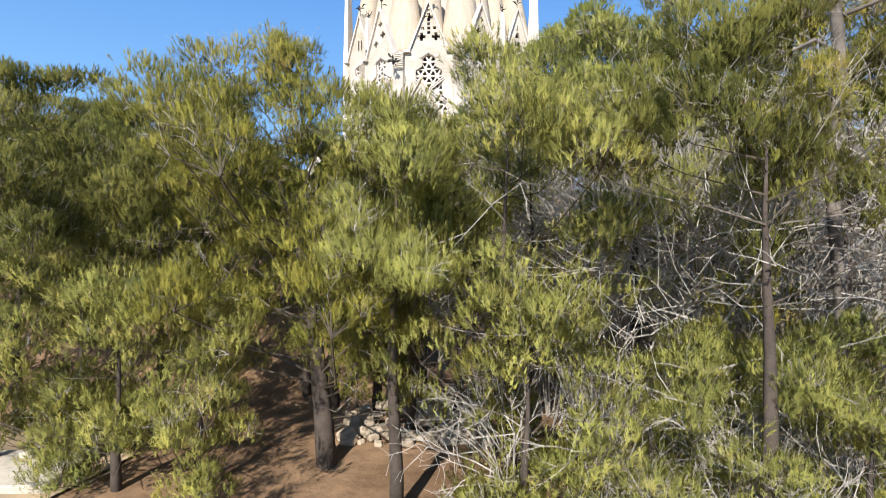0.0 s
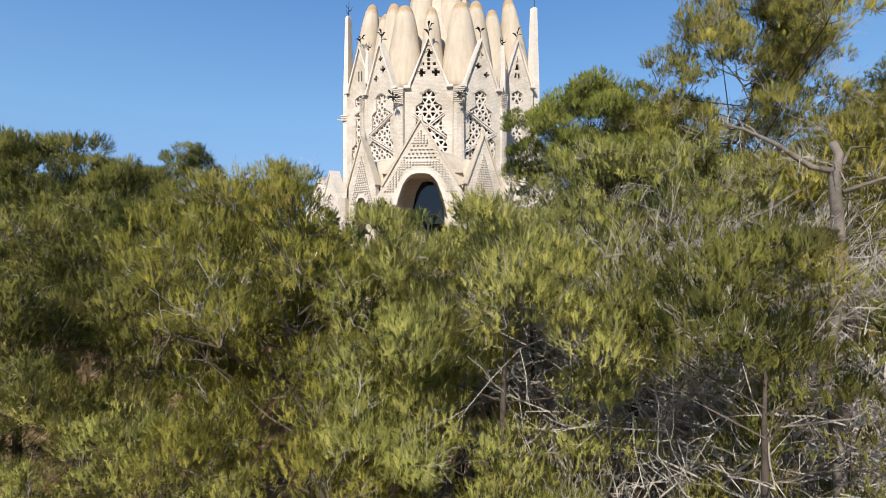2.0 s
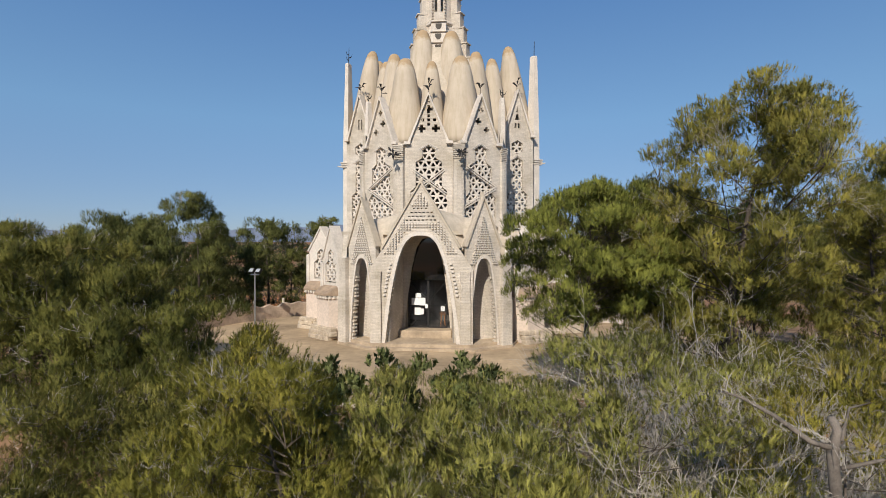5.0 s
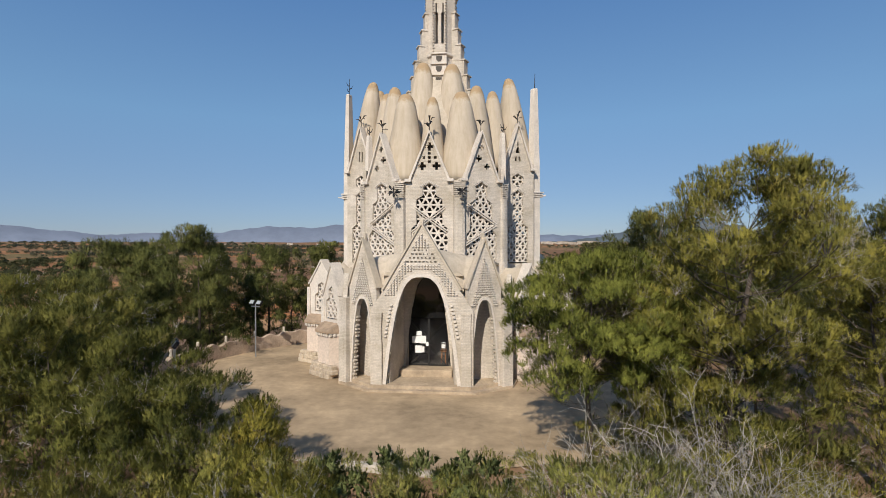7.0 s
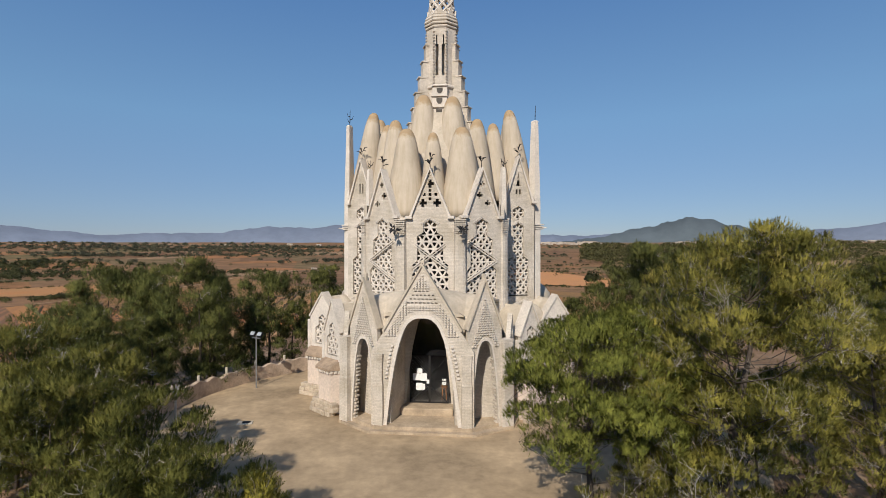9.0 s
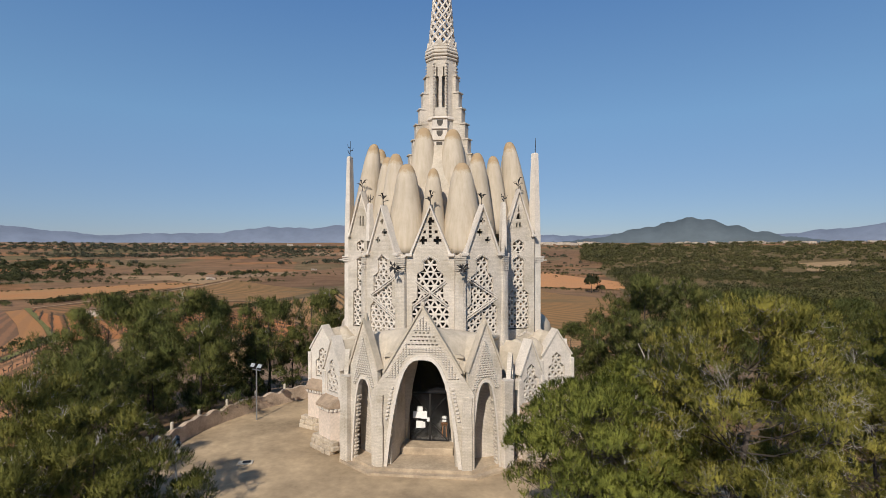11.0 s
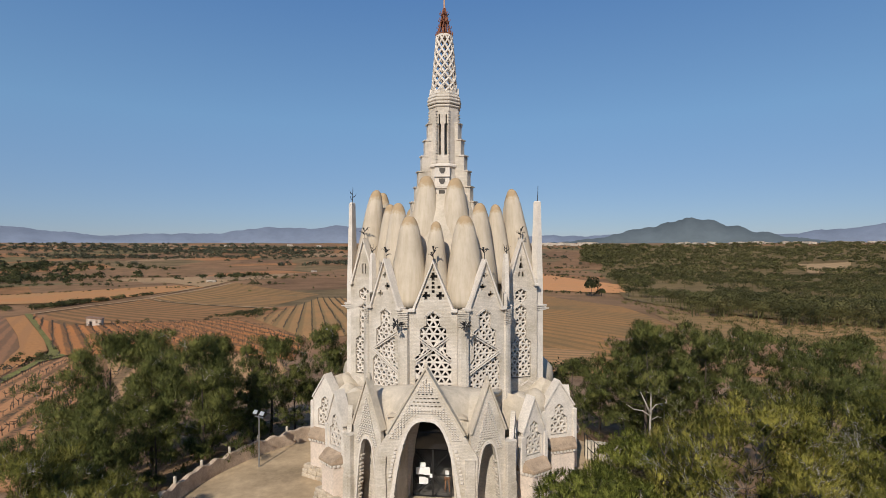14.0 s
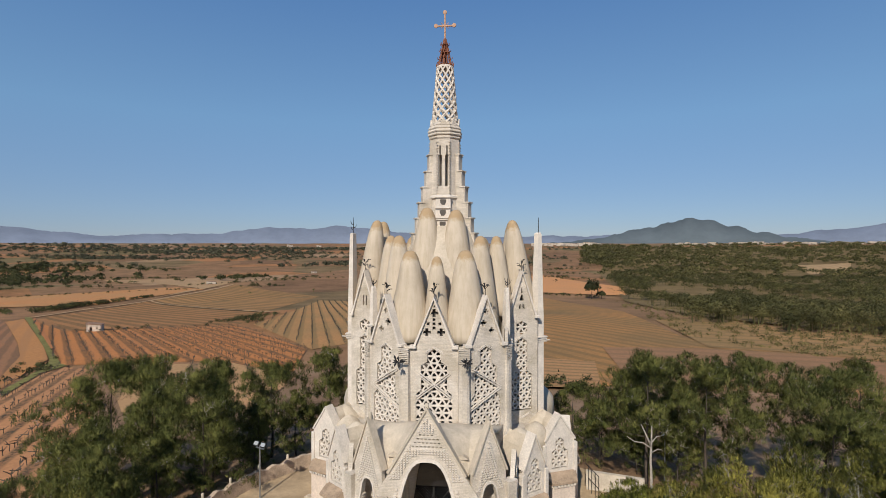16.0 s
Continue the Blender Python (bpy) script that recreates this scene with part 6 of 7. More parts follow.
replant(l1, 6.9, 11.3, 200, 0.78)
replant(l1, 5.4, 13.3, 90, 0.62)
replant(l1, 8.2, 13.9, 90, 0.85)
replant(n8, 4.3, 10.9, 300, 0.70)
replant(n2, 2.0, 11.6, 140, 0.62)
plant(pine(24, 3.75, 1.3, 0.3, 160, mat=M_PINE_MID, label=AP, clump=0.32, shape="cone", dead=0.3, **mid), -4.2, 11.8, 10)
BROAD = "tall evergreen shrub with upright grey-green leaves"
e1 = plant(pine(51, 5.15, 0.60, 2.6, 64, tufts=5, per_tuft=13, length=0.085, width=0.034, mat=M_SHRUB, label=BROAD, clump=0.16, dead=0, name="evergreen_shrub"), -1.15, 9.0)
replant(e1, -1.9, 9.3, 120, 0.96)
replant(e1, -0.35, 9.35, 220, 0.97)
replant(e1, -2.5, 9.6, 20, 0.9)
replant(e1, 0.25, 9.1, 300, 0.99)
replant(e1, 0.85, 9.3, 60, 0.93)
# behind the wall and round the church
def bare_trunk():
    """A bleached trunk that forks into three bare limbs."""
    t = thing("bare_tree", Matrix.Identity(4), "bleached bare pine trunk with forking limbs among green pines", "tree")
    bm = bmesh.new()
    tube(bm, [(0, 0, -0.4), (0.06, 0, 2.0), (-0.02, 0, 4.2), (0.05, 0, 5.6), (0.1, 0.05, 7.3)], 0.14, 0.05, 9)
    smooth(part("trunk", bm, M_DEADWOOD, t))
    for pts, r in (([(0.0, 0, 5.2), (-0.35, 0, 6.0), (-0.75, 0.1, 6.9)], 0.10), ([(0.0, 0, 5.0), (-0.6, 0.1, 5.4), (-1.3, 0.1, 5.5), (-1.9, 0.2, 5.9)], 0.07),
                   ([(0.02, 0, 5.4), (0.5, 0.1, 5.9), (1.1, 0.1, 6.0)], 0.06), ([(0.0, 0, 4.6), (0.5, -0.2, 5.0), (0.9, -0.2, 4.9)], 0.045)):
        bm = bmesh.new()
        tube(bm, pts, r, r * 0.3, 7)
        smooth(part("bough", bm, M_DEADWOOD, t))
    return t


plant(bare_trunk(), 10.5, 27.2, 0, 0.63)
far = dict(per_bough=13, tufts=18, per_tuft=8, length=0.150, width=0.022)
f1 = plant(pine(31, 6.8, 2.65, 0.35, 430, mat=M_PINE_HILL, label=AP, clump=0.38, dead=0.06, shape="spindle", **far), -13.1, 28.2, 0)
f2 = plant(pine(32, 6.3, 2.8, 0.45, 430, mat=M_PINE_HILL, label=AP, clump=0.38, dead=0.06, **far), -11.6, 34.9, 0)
for x, y, turn, s in ((-8.4, 38, 40, 0.98), (-19.3, 35, 90, 1.14), (-15.4, 22.8, 130, 0.74), (-16.8, 30, 200, 0.92), (-15.6, 36, 260, 1.0), (-14.3, 25.8, 20, 0.62), (-13.9, 31.2, 80, 0.70), (-11.4, 31.9, 140, 0.62), (-9.8, 34.2, 200, 0.6), (-14.9, 22.0, 310, 0.6), (-14.6, 19.3, 250, 0.55)):
    replant(f1, x, y, turn, s)
for x, y, turn, s in ((-21.6, 34, 40, 1.30), (-20.2, 29, 90, 0.72), (-17.8, 25.6, 130, 0.85), (-18.5, 20.5, 10, 0.82)):
    replant(f2, x, y, turn, s)
for a in (-113, -50):
    replant(f1, -0.5 + 14.9 * math.sin(radians(a)), 22.9 + 14.9 * math.cos(radians(a)), a * 7, 0.44)
f3 = plant(pine(33, 7.6, 3.0, 2.5, 430, mat=M_PINE_HILL, label="tall pine with a bare pale trunk and high crown", clump=0.38, dead=0.1, **far), 11.0, 29.0, 40)
for x, y, turn, s in ((18.3, 33, 90, 1.06), (22.6, 31.5, 130, 1.08), (15.0, 30.5, 10, 0.98), (27.5, 35, 210, 1.1), (20.2, 27.5, 280, 0.95), (12.8, 33.5, 60, 0.9), (24.5, 27, 10, 0.95)):
    replant(f3, x, y, turn, s)
for x, y, turn, s in ((9.6, 33.0, 20, 0.5), (11.4, 31.6, 100, 0.45), (13.4, 30.6, 200, 0.5), (10.4, 35.5, 300, 0.6), (12.6, 33.0, 50, 0.5), (15.5, 33.5, 150, 0.55), (13.6, 37, 170, 0.75), (8.9, 37, 10, 0.72), (18, 45, 190, 0.9), (18, 21, 20, 0.95), (25.5, 29.5, 120, 0.95)):
    replant(f2, x, y, turn, s)


# ---- the plain: vineyards, woods, houses ----
def field(label, outline, soil, soil2, row, along, spacing, share=0.25, step=9.0, lift=0.12):
    angle = math.atan2(along[1], along[0])
    return draped("field", outline, field_material("field_soil", soil, soil2, row, angle, spacing, share), lift, label, step)


M_TRACK = plain("dusty_track", (0.42, 0.27, 0.145), 0.95, 0, 0.3, 0.2)
VINE = (0.075, 0.06, 0.038)
F_A = [(-174.8, 223.6), (-109.6, 153.0), (-58.9, 151.2), (-25.7, 98.2), (-21.9, 76.3), (-39.8, 87.8), (-65.1, 88.5), (-105, 137)]
F_G = [(-62.0, 72.0), (-64.0, 87.5), (-56.2, 84.0), (-36.4, 54.3), (-30.8, 40.9), (-24.2, 30.0), (-34, 32), (-52.0, 58.0)]
F_J = [(-56.0, 86.4), (-34.3, 85.0), (-20.2, 72.0), (-20.0, 54.0), (-34.6, 56.3)]
F_D = [(-56.7, 156.7), (-73.6, 312.8), (-35.5, 286.5), (-8.6, 120.4), (-24.7, 98.2)]
field("rows of leafless vines in orange soil", F_A, (0.52, 0.205, 0.066), (0.43, 0.185, 0.070), VINE, (46, -62), 2.7)
field("vine rows in pale orange earth", F_G, (0.475, 0.226, 0.100), (0.396, 0.207, 0.105), VINE, (-12, 28), 2.7, 0.22, 5.0)
field("tan earth with sparse dark vine rows", F_J, (0.475, 0.268, 0.126), (0.396, 0.244, 0.116), VINE, (-12, 28), 4.0, 0.2, 5.0)
field("brown vineyard with fine rows", [(-183.5, 242.2), (-190.5, 338.8), (-75.6, 220.1), (-60.6, 158.0), (-111.3, 156.1)], (0.37, 0.180, 0.072), (0.29, 0.150, 0.062), (0.13, 0.085, 0.040), (115, -119), 5.2, 0.42)
field("brown vineyard with fine rows", [(-191.1, 346.2), (-203.5, 515.3), (-86.0, 365.5), (-77.7, 230.6)], (0.38, 0.200, 0.080), (0.30, 0.170, 0.068), (0.15, 0.098, 0.046), (113, -116), 7.0, 0.42)
field("orange plot with greenish rows", F_D, (0.44, 0.225, 0.090), (0.33, 0.20, 0.085), (0.22, 0.15, 0.065), (-24, 96), 3.2, 0.30)
field("bare orange ploughland", [(-318.4, 378.8), (-277.7, 412.4), (-236.1, 466.3), (-201.9, 448.1), (-208.5, 316.7), (-253.6, 301.7)], (0.502, 0.220, 0.079), (0.436, 0.232, 0.100), (0.370, 0.207, 0.095), (60, 40), 9.0, 0.3, 16, 0.4)
field("pale stubble field", [(-402.7, 624.1), (-322.0, 673.3), (-213.5, 542.6), (-195.5, 350.2), (-214, 460)], (0.436, 0.281, 0.147), (0.383, 0.244, 0.126), (0.290, 0.183, 0.095), (50, 30), 12.0, 0.3, 16, 0.4)
field("reddish brown vineyard", [(-250.0, 252.0), (-188.1, 226.6), (-180.0, 216.6), (-100.9, 124.8), (-81.6, 101.4), (-66.2, 78.5), (-59.0, 69.9), (-90, 75), (-150, 140)], (0.317, 0.152, 0.074), (0.264, 0.146, 0.079), (0.145, 0.091, 0.053), (46, -62), 2.7, 0.4)
field("bare red earth strip", [(-186.2, 240.3), (-174.8, 224.5), (-105, 138), (-65.1, 89.5), (-65.8, 90.3), (-87.3, 117.5)], (0.488, 0.183, 0.068), (0.436, 0.183, 0.074), (0.396, 0.171, 0.074), (46, -62), 6.0, 0.3, 9, 0.3)
field("bright orange ploughed slope", [(129.7, 709.2), (152.7, 457.1), (132.5, 379.3), (101.7, 390.0), (68.1, 404.3), (60, 560)], (0.607, 0.275, 0.105), (0.554, 0.268, 0.116), (0.475, 0.244, 0.116), (60, -10), 8.0, 0.25, 18, 0.5)
field("wide brown field with faint furrows", [(71.2, 386.5), (67.4, 198.4), (53.8, 119.0), (63.2, 109.0), (87.5, 104.7), (110, 100), (95, 68), (55.5, 66.3), (15.6, 66.7), (-2, 90), (5, 250), (30, 386)], (0.42, 0.205, 0.072), (0.235, 0.150, 0.066), (0.19, 0.12, 0.055), (-30, 60), 4.2, 0.3)
field("orange plot with close rows", [(5.7, 88.8), (23.9, 83.7), (19.3, 64.9), (4.8, 62.8)], (0.436, 0.232, 0.105), (0.370, 0.207, 0.095), (0.198, 0.140, 0.063), (18, -4), 2.4, 0.3, 6, 0.3)
field("dry olive grass below the scrub", [(63.8, 160.0), (86.3, 172.0), (92.0, 136.0), (112.0, 132.0), (82.0, 92.0), (68.3, 99.0), (51.9, 103.0)], (0.35, 0.205, 0.088), (0.265, 0.168, 0.072), (0.20, 0.135, 0.060), (60, -10), 7.0, 0.2, 8, 0.22)
field("dull pinkish fallow strip", [(30.0, 100.0), (50.0, 101.0), (67.5, 97.0), (80.0, 90.0), (62.0, 70.2), (24.0, 67.0)], (0.33, 0.175, 0.090), (0.27, 0.155, 0.080), (0.23, 0.135, 0.070), (60, -6), 5.0, 0.25, 8, 0.26)
field("pale clearing in the woods", [(620.0, 925.0), (765.0, 990.0), (585.0, 757.0), (495.0, 712.0)], (0.436, 0.281, 0.147), (0.370, 0.244, 0.126), (0.330, 0.220, 0.105), (30, 60), 14.0, 0.3, 25, 1.2)
field("bare orange ploughed strip", [(-180.0, 216.6), (-184.9, 232.7), (-86.8, 114.3), (-71.5, 95.1), (-65.8, 83.0), (-59.0, 69.9), (-66.2, 78.5), (-81.6, 101.4), (-100.9, 124.8)], (0.46, 0.21, 0.075), (0.40, 0.20, 0.085), (0.36, 0.18, 0.08), (46, -62), 5.0, 0.3, 7.0, 0.22)
draped("verge", [(-192.4, 242.2), (-187.8, 240.3), (-87.3, 117.5), (-65.0, 89.2), (-62.6, 87.5), (-62.1, 81.4), (-54.9, 65.1), (-57.6, 68.3), (-64.1, 82.7), (-69.8, 93.2), (-86.8, 114.3)], M_GRASS, 0.26, "green grassy verge between the vineyards", 7.0)
draped("farm_track", [(-188.3, 240.3), (-186.0, 240.3), (-194.0, 291.0), (-188.0, 343.0), (-189.6, 402.2), (-201.0, 507.1), (-204.0, 507.1), (-192.8, 402.2), (-191.0, 343.0), (-197.0, 291.0)], M_TRACK, 0.35, "pale farm track along the hedge", 12.0)
draped("farm_track", [(-189.0, 341.0), (-72.5, 221.6), (-73.5, 219.6), (-187.5, 337.5)], M_TRACK, 0.36, "pale farm track between the fields", 12.0)


def vine_rows(outline, along, spacing, gap, seed, size=0.6):
    """Leafless vines in rows: a stub and three canes each."""
    rng = np.random.default_rng(seed)
    d = Vector(along).normalized()
    n = Vector((-d.y, d.x))
    us = [Vector(p).dot(d) for p in outline]
    vs = [Vector(p).dot(n) for p in outline]
    st, en = [], []
    k = math.floor(min(vs) / spacing)
    while k * spacing < max(vs):
        u = min(us)
        while u < max(us):
            p = d * (u + rng.normal() * 0.12) + n * (k * spacing + rng.normal() * 0.08)
            if inside((p.x, p.y), outline) and rng.random() < 0.9:
                z = ground_z(p.x, p.y) + 0.15
                h = size * (0.7 + 0.6 * rng.random())
                st.append((p.x, p.y, z))
                en.append((p.x + 0.05 * rng.normal(), p.y + 0.05 * rng.normal(), z + h))
                for j in range(3):
                    st.append((p.x, p.y, z + h * 0.7))
                    en.append((p.x + d.x * rng.normal() * 0.4, p.y + d.y * rng.normal() * 0.4, z + h * (0.8 + 0.7 * rng.random())))
            u += gap
        k += 1
    ob = new("vines", mesh_arrays("vines", bars(st, en, 0.045, 0.025), M_TWIG, 4))
    return tagged(ob, "leafless vines in long straight rows", "vines", kind="stuff")


vine_rows(F_A, (46, -62), 2.7, 1.2, 1)
vine_rows(F_G, (-12, 28), 2.7, 1.1, 2)
vine_rows(F_J, (-12, 28), 4.0, 1.1, 3)
vine_rows(F_D, (-24, 96), 3.2, 1.5, 4)


def woods(name, spots, leaves, label, seed, mat=None, category="trees", fine=1.0, low=False):
    """Far trees, each a ragged crown of leaf clumps over a stem."""
    rng = np.random.default_rng(seed)
    spots = np.asarray(spots, float)
    n = len(spots)
    d = unit(rng.normal(size=(n, leaves, 3)))
    d[..., 2] = np.where(d[..., 2] < -0.35, -d[..., 2] * 0.6, d[..., 2])
    r = spots[:, 3][:, None, None]
    h = spots[:, 4][:, None, None]
    az = np.arctan2(d[..., 1:2], d[..., 0:1])
    lump = 0.35 + 0.24 * np.sin(3 * az + 7 * rng.random((n, 1, 1))) + 0.62 * rng.random((n, leaves, 1)) ** 0.6
    c = spots[:, None, :3] + d * np.concatenate([r * lump, r * lump, h * (0.5 if low else 0.36) * lump], axis=2)
    c[..., 2] += (spots[:, 4] * (0.42 if low else 0.64))[:, None]
    nd = unit(d * 1.0 + rng.normal(size=d.shape) * 0.8 + np.array([0, 0, 0.3]))
    s = unit(np.cross(nd, rng.normal(size=d.shape)))
    t = np.cross(nd, s)
    e = fine * r * (0.16 + 0.15 * rng.random((n, leaves, 1)))
    quad = np.stack([c - s * e, c - t * e * 0.7, c + s * e * 1.1, c + t * e * 0.8], axis=2).reshape(-1, 3)
    soft = np.repeat(unit(d + nd * 0.5 + np.array([0, 0, 0.25]))[:, :, None, :], 4, axis=2).reshape(-1, 3)
    stem = bars(spots[:, :3] - np.array([0, 0, 0.3]), spots[:, :3] + np.stack([0 * spots[:, 4], 0 * spots[:, 4], spots[:, 4] * 0.6], axis=1), 0.16, 0.08)
    me = mesh_arrays(name, np.concatenate([quad, stem]), mat or M_WOODS, 4, np.concatenate([soft, np.tile((0.0, -0.8, 0.6), (len(stem), 1))]))
    return tagged(new(name, me), label, category, kind="stuff")


def spot(x, y, r, h):
    return (x, y, ground_z(x, y) - 0.1, r, h)


rng = random.Random(4)
# pine woods on the right of the valley
edge = ((0.265, 960), (0.30, 640), (0.345, 300), (0.40, 205), (0.47, 160), (0.60, 138), (0.72, 128), (0.86, 122))
floor_edge = [(k * y * 1.12, y * 1.12) for k, y in edge if k >= 0.3]
draped("woodland_floor", floor_edge + [(1750, 2050), (620, 2050)], plain("woodland_litter", (0.180, 0.122, 0.050), 0.97, 0, 0.05, 0.35), 0.5, "brown and olive litter under the pine woods", 60.0)
spots = []
while len(spots) < 4300:
    k = rng.uniform(0.262, 0.92)
    near_y = lerp_table(edge, k)
    near_y *= 1.06 + 0.34 * noise.noise(Vector((k * 22, 3, 0))) + 0.08 * noise.noise(Vector((k * 60, 8, 0)))
    y = near_y * math.exp(rng.random() ** 1.1 * math.log(2100 / near_y))
    x = k * y
    if inside((x, y), [(620.0, 925.0), (765.0, 990.0), (585.0, 757.0), (495.0, 712.0)]):
        continue
    if 0.30 < k < 0.52 and 190 < y < 420 and noise.noise(Vector((x * 0.02, y * 0.02, 1))) > -0.05:
        continue
    if noise.noise(Vector((x * 0.011, y * 0.008, 5))) > 0.22 and rng.random() < 0.85:
        continue
    if y < near_y * 1.3 and rng.random() < 0.55:
        continue
    s = rng.uniform(0.7, 1.35)
    spots.append(spot(x, y, s * (1.9 + y * 0.0036), s * (4.4 + y * 0.005)))
woods("pine_woods", [k for k in spots if k[1] < 260], 260, "dense dark green pine woods across the valley", 5, fine=0.30)
woods("pine_woods", [k for k in spots if 260 <= k[1] < 600], 130, "dense dark green pine woods across the valley", 25, fine=0.42)
woods("pine_woods", [k for k in spots if k[1] >= 600], 50, "dense dark green pine woods across the valley", 15, fine=0.8)
# a plantation of young pines in front of the woods
YOUNG = [(141.3, 207.7), (256.9, 306.2), (300.0, 290.0), (150.0, 128.0), (107.2, 130.0), (96.0, 136.0)]
spots = []
while len(spots) < 620:
    x, y = rng.uniform(95, 300), rng.uniform(128, 306)
    if inside((x, y), YOUNG):
        spots.append(spot(x, y, rng.uniform(0.8, 1.4), rng.uniform(1.8, 3.2)))
woods("young_pines", spots, 60, "plantation of low young green pines", 26, M_WOODS, "trees", 0.5, True)
# scrub along the near edge of the woods
spots = []
for i in range(1100):
    k = rng.uniform(0.31, 0.88)
    y = lerp_table(edge, k) * rng.uniform(0.74, 1.6)
    spots.append(spot(k * y, y, rng.uniform(0.4, 1.2), rng.uniform(0.7, 1.8)))
woods("scrub", spots, 34, "low dry scrub at the edge of the woods", 6, M_SCRUB, "scrub", 0.6, True)
# dark woods and hedges on the left of the plain
spots = []
for cx, cy, sx, sy, n in ((-480, 560, 55, 60, 170), (-640, 800, 90, 80, 190), (-1000, 1700, 260, 140, 220), (-650, 1500, 230, 60, 260), (-780, 1150, 160, 40, 150), (-500, 1900, 300, 50, 160), (-100, 1900, 250, 40, 90), (-1300, 2100, 260, 160, 120), (-400, 1250, 130, 40, 60), (-180, 1000, 90, 30, 50), (150, 1300, 120, 60, 60), (-250, 620, 25, 12, 26), (120, 1000, 90, 40, 50)):
    for i in range(n):
        x, y = cx + rng.gauss(0, sx), cy + rng.gauss(0, sy)
        s = rng.uniform(0.7, 1.3)
        spots.append(spot(x, y, s * (2.0 + y * 0.003), s * (4.5 + y * 0.003)))
woods("dark_copses", [k for k in spots if k[1] < 900], 60, "dark copses scattered over the plain", 7, M_COPSE, low=True)
woods("far_copses", [k for k in spots if k[1] >= 900], 60, "copses far out on the plain, greyed for haze", 17, M_COPSE_FAR, low=True)
spots = []
for (x0, y0), (x1, y1), n, r in (((-210, 272), (-214, 308), 60, 1.8), ((-214, 308), (-207, 335), 40, 1.6), ((-207, 335), (-206, 378), 30, 1.4), ((-70, 166), (-69, 190), 40, 0.8), ((-69, 190), (-64, 204), 20, 0.8), ((-560, 690), (-460, 570), 60, 4.0), ((-700, 930), (-590, 745), 60, 5.0), ((-77, 222), (-58, 160), 26, 0.9), ((-260, 300), (-215, 262), 22, 1.8), ((-320, 372), (-205, 452), 40, 1.0), ((-250, 470), (-190, 560), 30, 1.3), ((-62, 158), (-110, 155), 8, 0.7),
                                 ((-64, 70), (-52, 55), 14, 0.8), ((-72, 96), (-62, 74), 16, 0.7), ((60, 395), (108, 372), 30, 1.2), ((-3, 62), (30, 70), 30, 0.9), ((-420, 640), (-300, 690), 40, 2.0)):
    for i in range(n):
        q = rng.random()
        s = rng.uniform(0.6, 1.4)
        spots.append(spot(x0 + (x1 - x0) * q + rng.gauss(0, 1.5), y0 + (y1 - y0) * q + rng.gauss(0, 1.5), r * s, r * s * 1.7))
for i in range(70):
    a, y = rng.uniform(-0.9, 0.35), math.exp(rng.uniform(math.log(330), math.log(2400)))
    spots.append(spot(a * y, y, rng.uniform(0.8, 1.6) * (1 + y * 0.0012), rng.uniform(2, 4) * (1 + y * 0.0008)))
# field hedges that run across the plain
for i in range(34):
    a, y = rng.uniform(-0.9, 0.30), math.exp(rng.uniform(math.log(430), math.log(2500)))
    long, slant = rng.uniform(0.05, 0.16) * y, rng.uniform(-0.25, 0.25)
    n = rng.randint(10, 22)
    for k in range(n):
        u = (k / n - 0.5) * long + rng.gauss(0, 2)
        s = rng.uniform(0.6, 1.4)
        spots.append(spot(a * y + u, y + slant * u + rng.gauss(0, 4), s * (1.2 + y * 0.0016), s * (2.2 + y * 0.0022)))
woods("hedgerows", [k for k in spots if k[1] < 900], 60, "dark hedges and single bushes between fields", 8, M_COPSE, fine=0.7, low=True)
woods("far_hedgerows", [k for k in spots if k[1] >= 900], 50, "hedges far out on the plain, greyed for haze", 18, M_COPSE_FAR, fine=0.85, low=True)


def lone_tree(x, y, r, h, seed):
    t = thing("roadside_tree", pose(x, y, ground_z(x, y)), "single dark green tree standing in a field", "tree")
    part("trunk", tube(bmesh.new(), [(0, 0, -0.3), (0, 0, h * 0.5)], 0.25, 0.12, 7), M_BARK, t)
    ob = woods("crown", [(0, 0, -0.12 * h, r, h * 1.1)], 620, "", seed, M_COPSE, fine=0.6)
    del ob["kind"], ob["category"]
    ob.parent = t


lone_tree(100.7, 358, 5.2, 13.5, 3)
lone_tree(108.5, 362, 3.2, 5.5, 4)


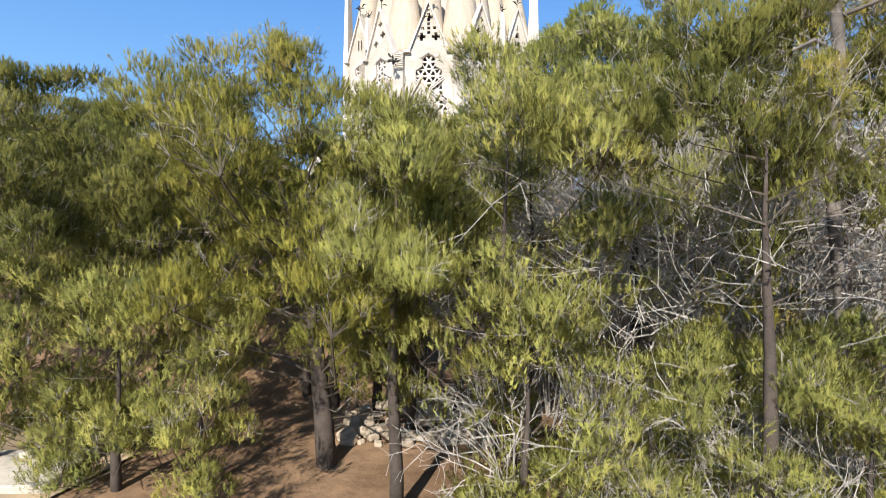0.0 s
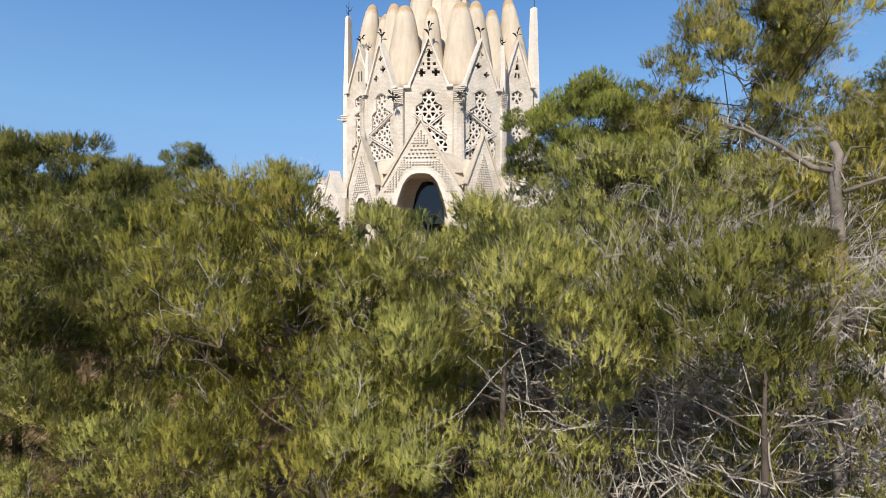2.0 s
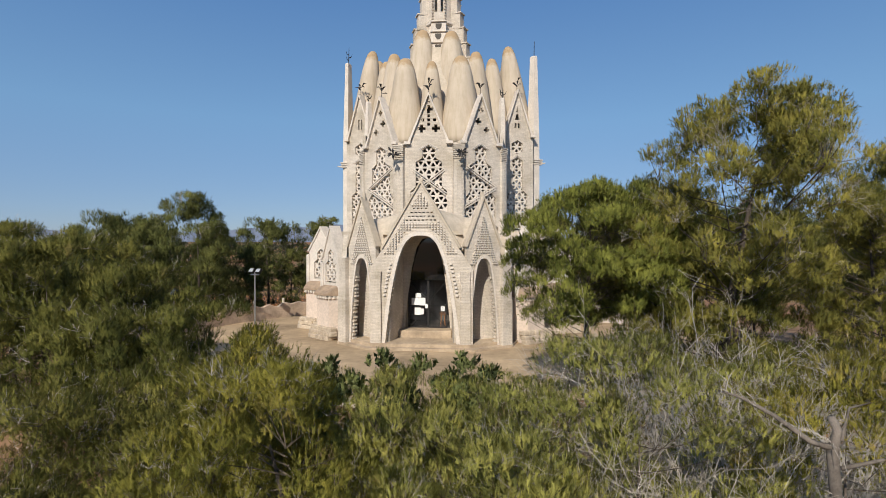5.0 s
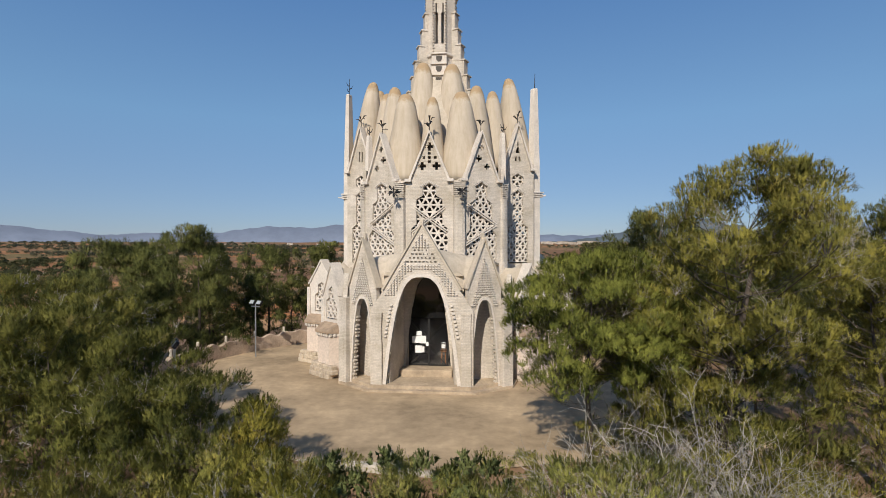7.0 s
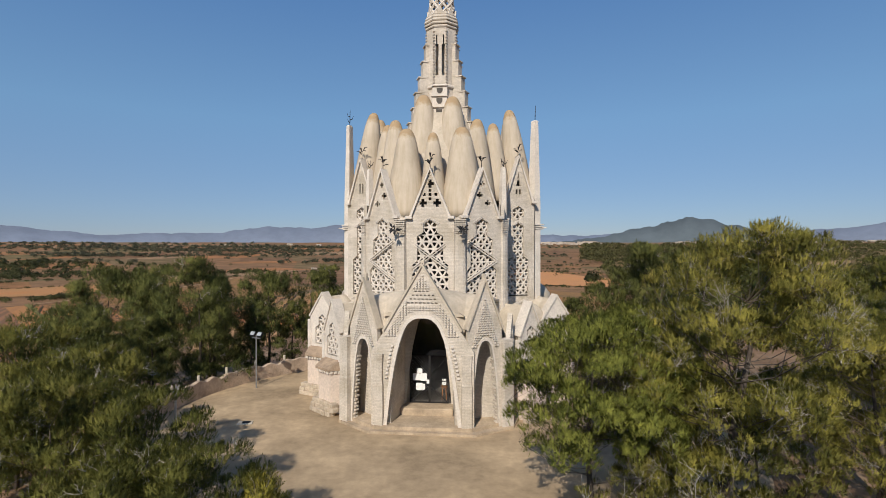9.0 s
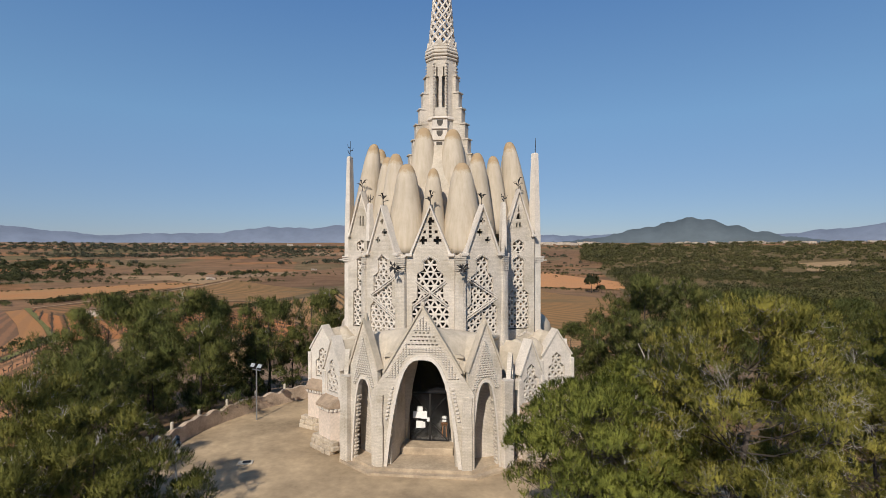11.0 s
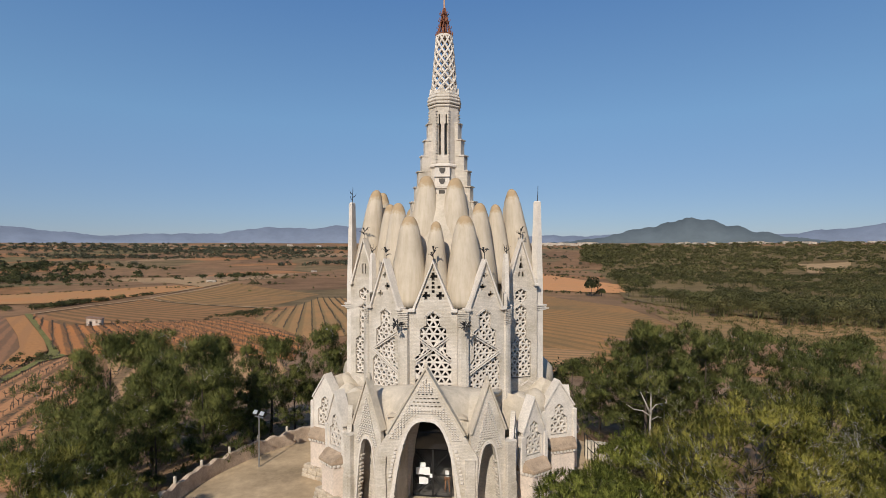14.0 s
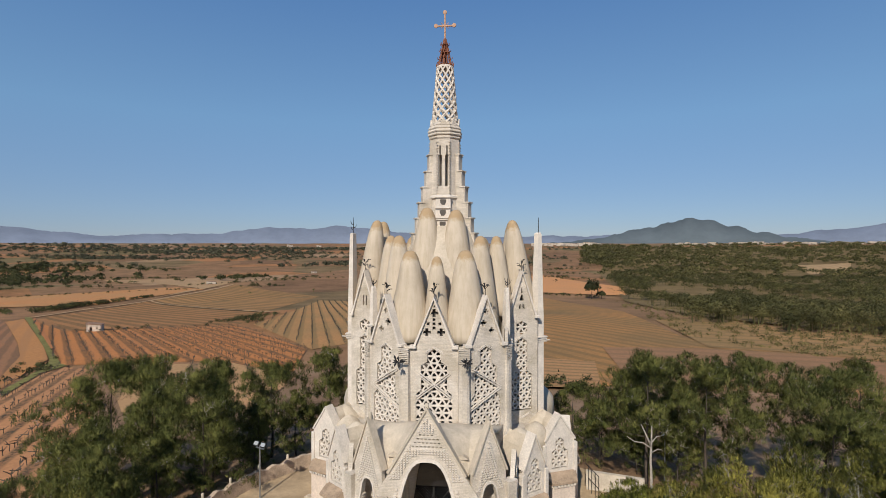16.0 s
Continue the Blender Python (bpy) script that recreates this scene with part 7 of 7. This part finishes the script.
def farm_hut(x, y, turn, w, d, h, label, name="farm_hut", group=""):
    """A small rendered house with a low pitched roof, a door and a window."""
    t = thing(name, pose(x, y, ground_z(x, y) - 0.1, 0, 0, turn), label, "house", group)
    bm = bmesh.new()
    hw, hd = w / 2, d / 2
    hole_wall(bm, Matrix.Translation((0, -hd, 0)), [(-hw, 0), (hw, 0), (hw, h * 0.8), (-hw, h)], [[(-hw * 0.55, 0.2), (-hw * 0.2, 0.2), (-hw * 0.2, h * 0.62), (-hw * 0.55, h * 0.62)], [(hw * 0.3, h * 0.35), (hw * 0.55, h * 0.35), (hw * 0.55, h * 0.6), (hw * 0.3, h * 0.6)]], 0.3)
    prism(bm, Matrix.Translation((0, hd - 0.3, 0)), [(-hw, 0), (hw, 0), (hw, h * 0.8), (-hw, h)], 0.3)
    prism(bm, pose(-hw, hd, 0, 0, 0, -90), [(0, 0), (d, 0), (d, h), (0, h)], 0.3)
    prism(bm, pose(hw, -hd, 0, 0, 0, 90), [(0, 0), (d, 0), (d, h * 0.8), (0, h * 0.8)], 0.3)
    bmesh.ops.recalc_face_normals(bm, faces=bm.faces)
    part("wall", bm, M_PALEHOUSE, t)
    bm = bmesh.new()
    prism(bm, Matrix.Translation((0, -hd - 0.2, 0)), [(-hw - 0.2, h + 0.02), (hw + 0.2, h * 0.8 + 0.0), (hw + 0.2, h * 0.8 + 0.22), (-hw - 0.2, h + 0.24)], d + 0.4)
    part("roof", bm, M_ROOF, t)
    return t


M_PALEHOUSE = plain("pale_house_render", (0.56, 0.475, 0.385), 0.9, 0, 0.6, 0.2)
M_ROOF = plain("clay_roof", (0.27, 0.17, 0.115), 0.9, 0, 1.0, 0.25)
farm_hut(-100.2, 151.5, 20, 3.7, 3.0, 2.5, "small pale stone hut among the vines")
h0 = farm_hut(-225, 512, 15, 8, 5, 3.2, "low white farm building on the plain", "farmhouse", "farm buildings")
for x, y, turn, s in ((-190, 777, 40, 0.9), (-690, 2380, 10, 3.0), (-420, 1700, 70, 2.0), (-900, 2200, 30, 2.5), (-540, 2300, 0, 2.4), (-60, 1500, 20, 2.0)):
    b = copy_thing(h0, pose(x, y, ground_z(x, y) - 0.1, 0, 0, turn))
    b.scale = (s, s, s)
# the town along the foot of the hill
town = farm_hut(690, 2650, 5, 26, 16, 12, "pale town house below the wooded hill", "town_house", "town houses")
for i in range(150):
    k = rng.choice((rng.uniform(0.17, 0.30), rng.uniform(0.43, 0.86), rng.uniform(0.55, 0.95)))
    y = rng.uniform(2300, 2750)
    b = copy_thing(town, pose(k * y, y, ground_z(k * y, y) + 3, 0, 0, rng.uniform(-40, 40)))
    s = rng.uniform(0.35, 0.95)
    b.scale = (s * rng.uniform(0.8, 1.9), s, s * rng.uniform(0.7, 1.2))
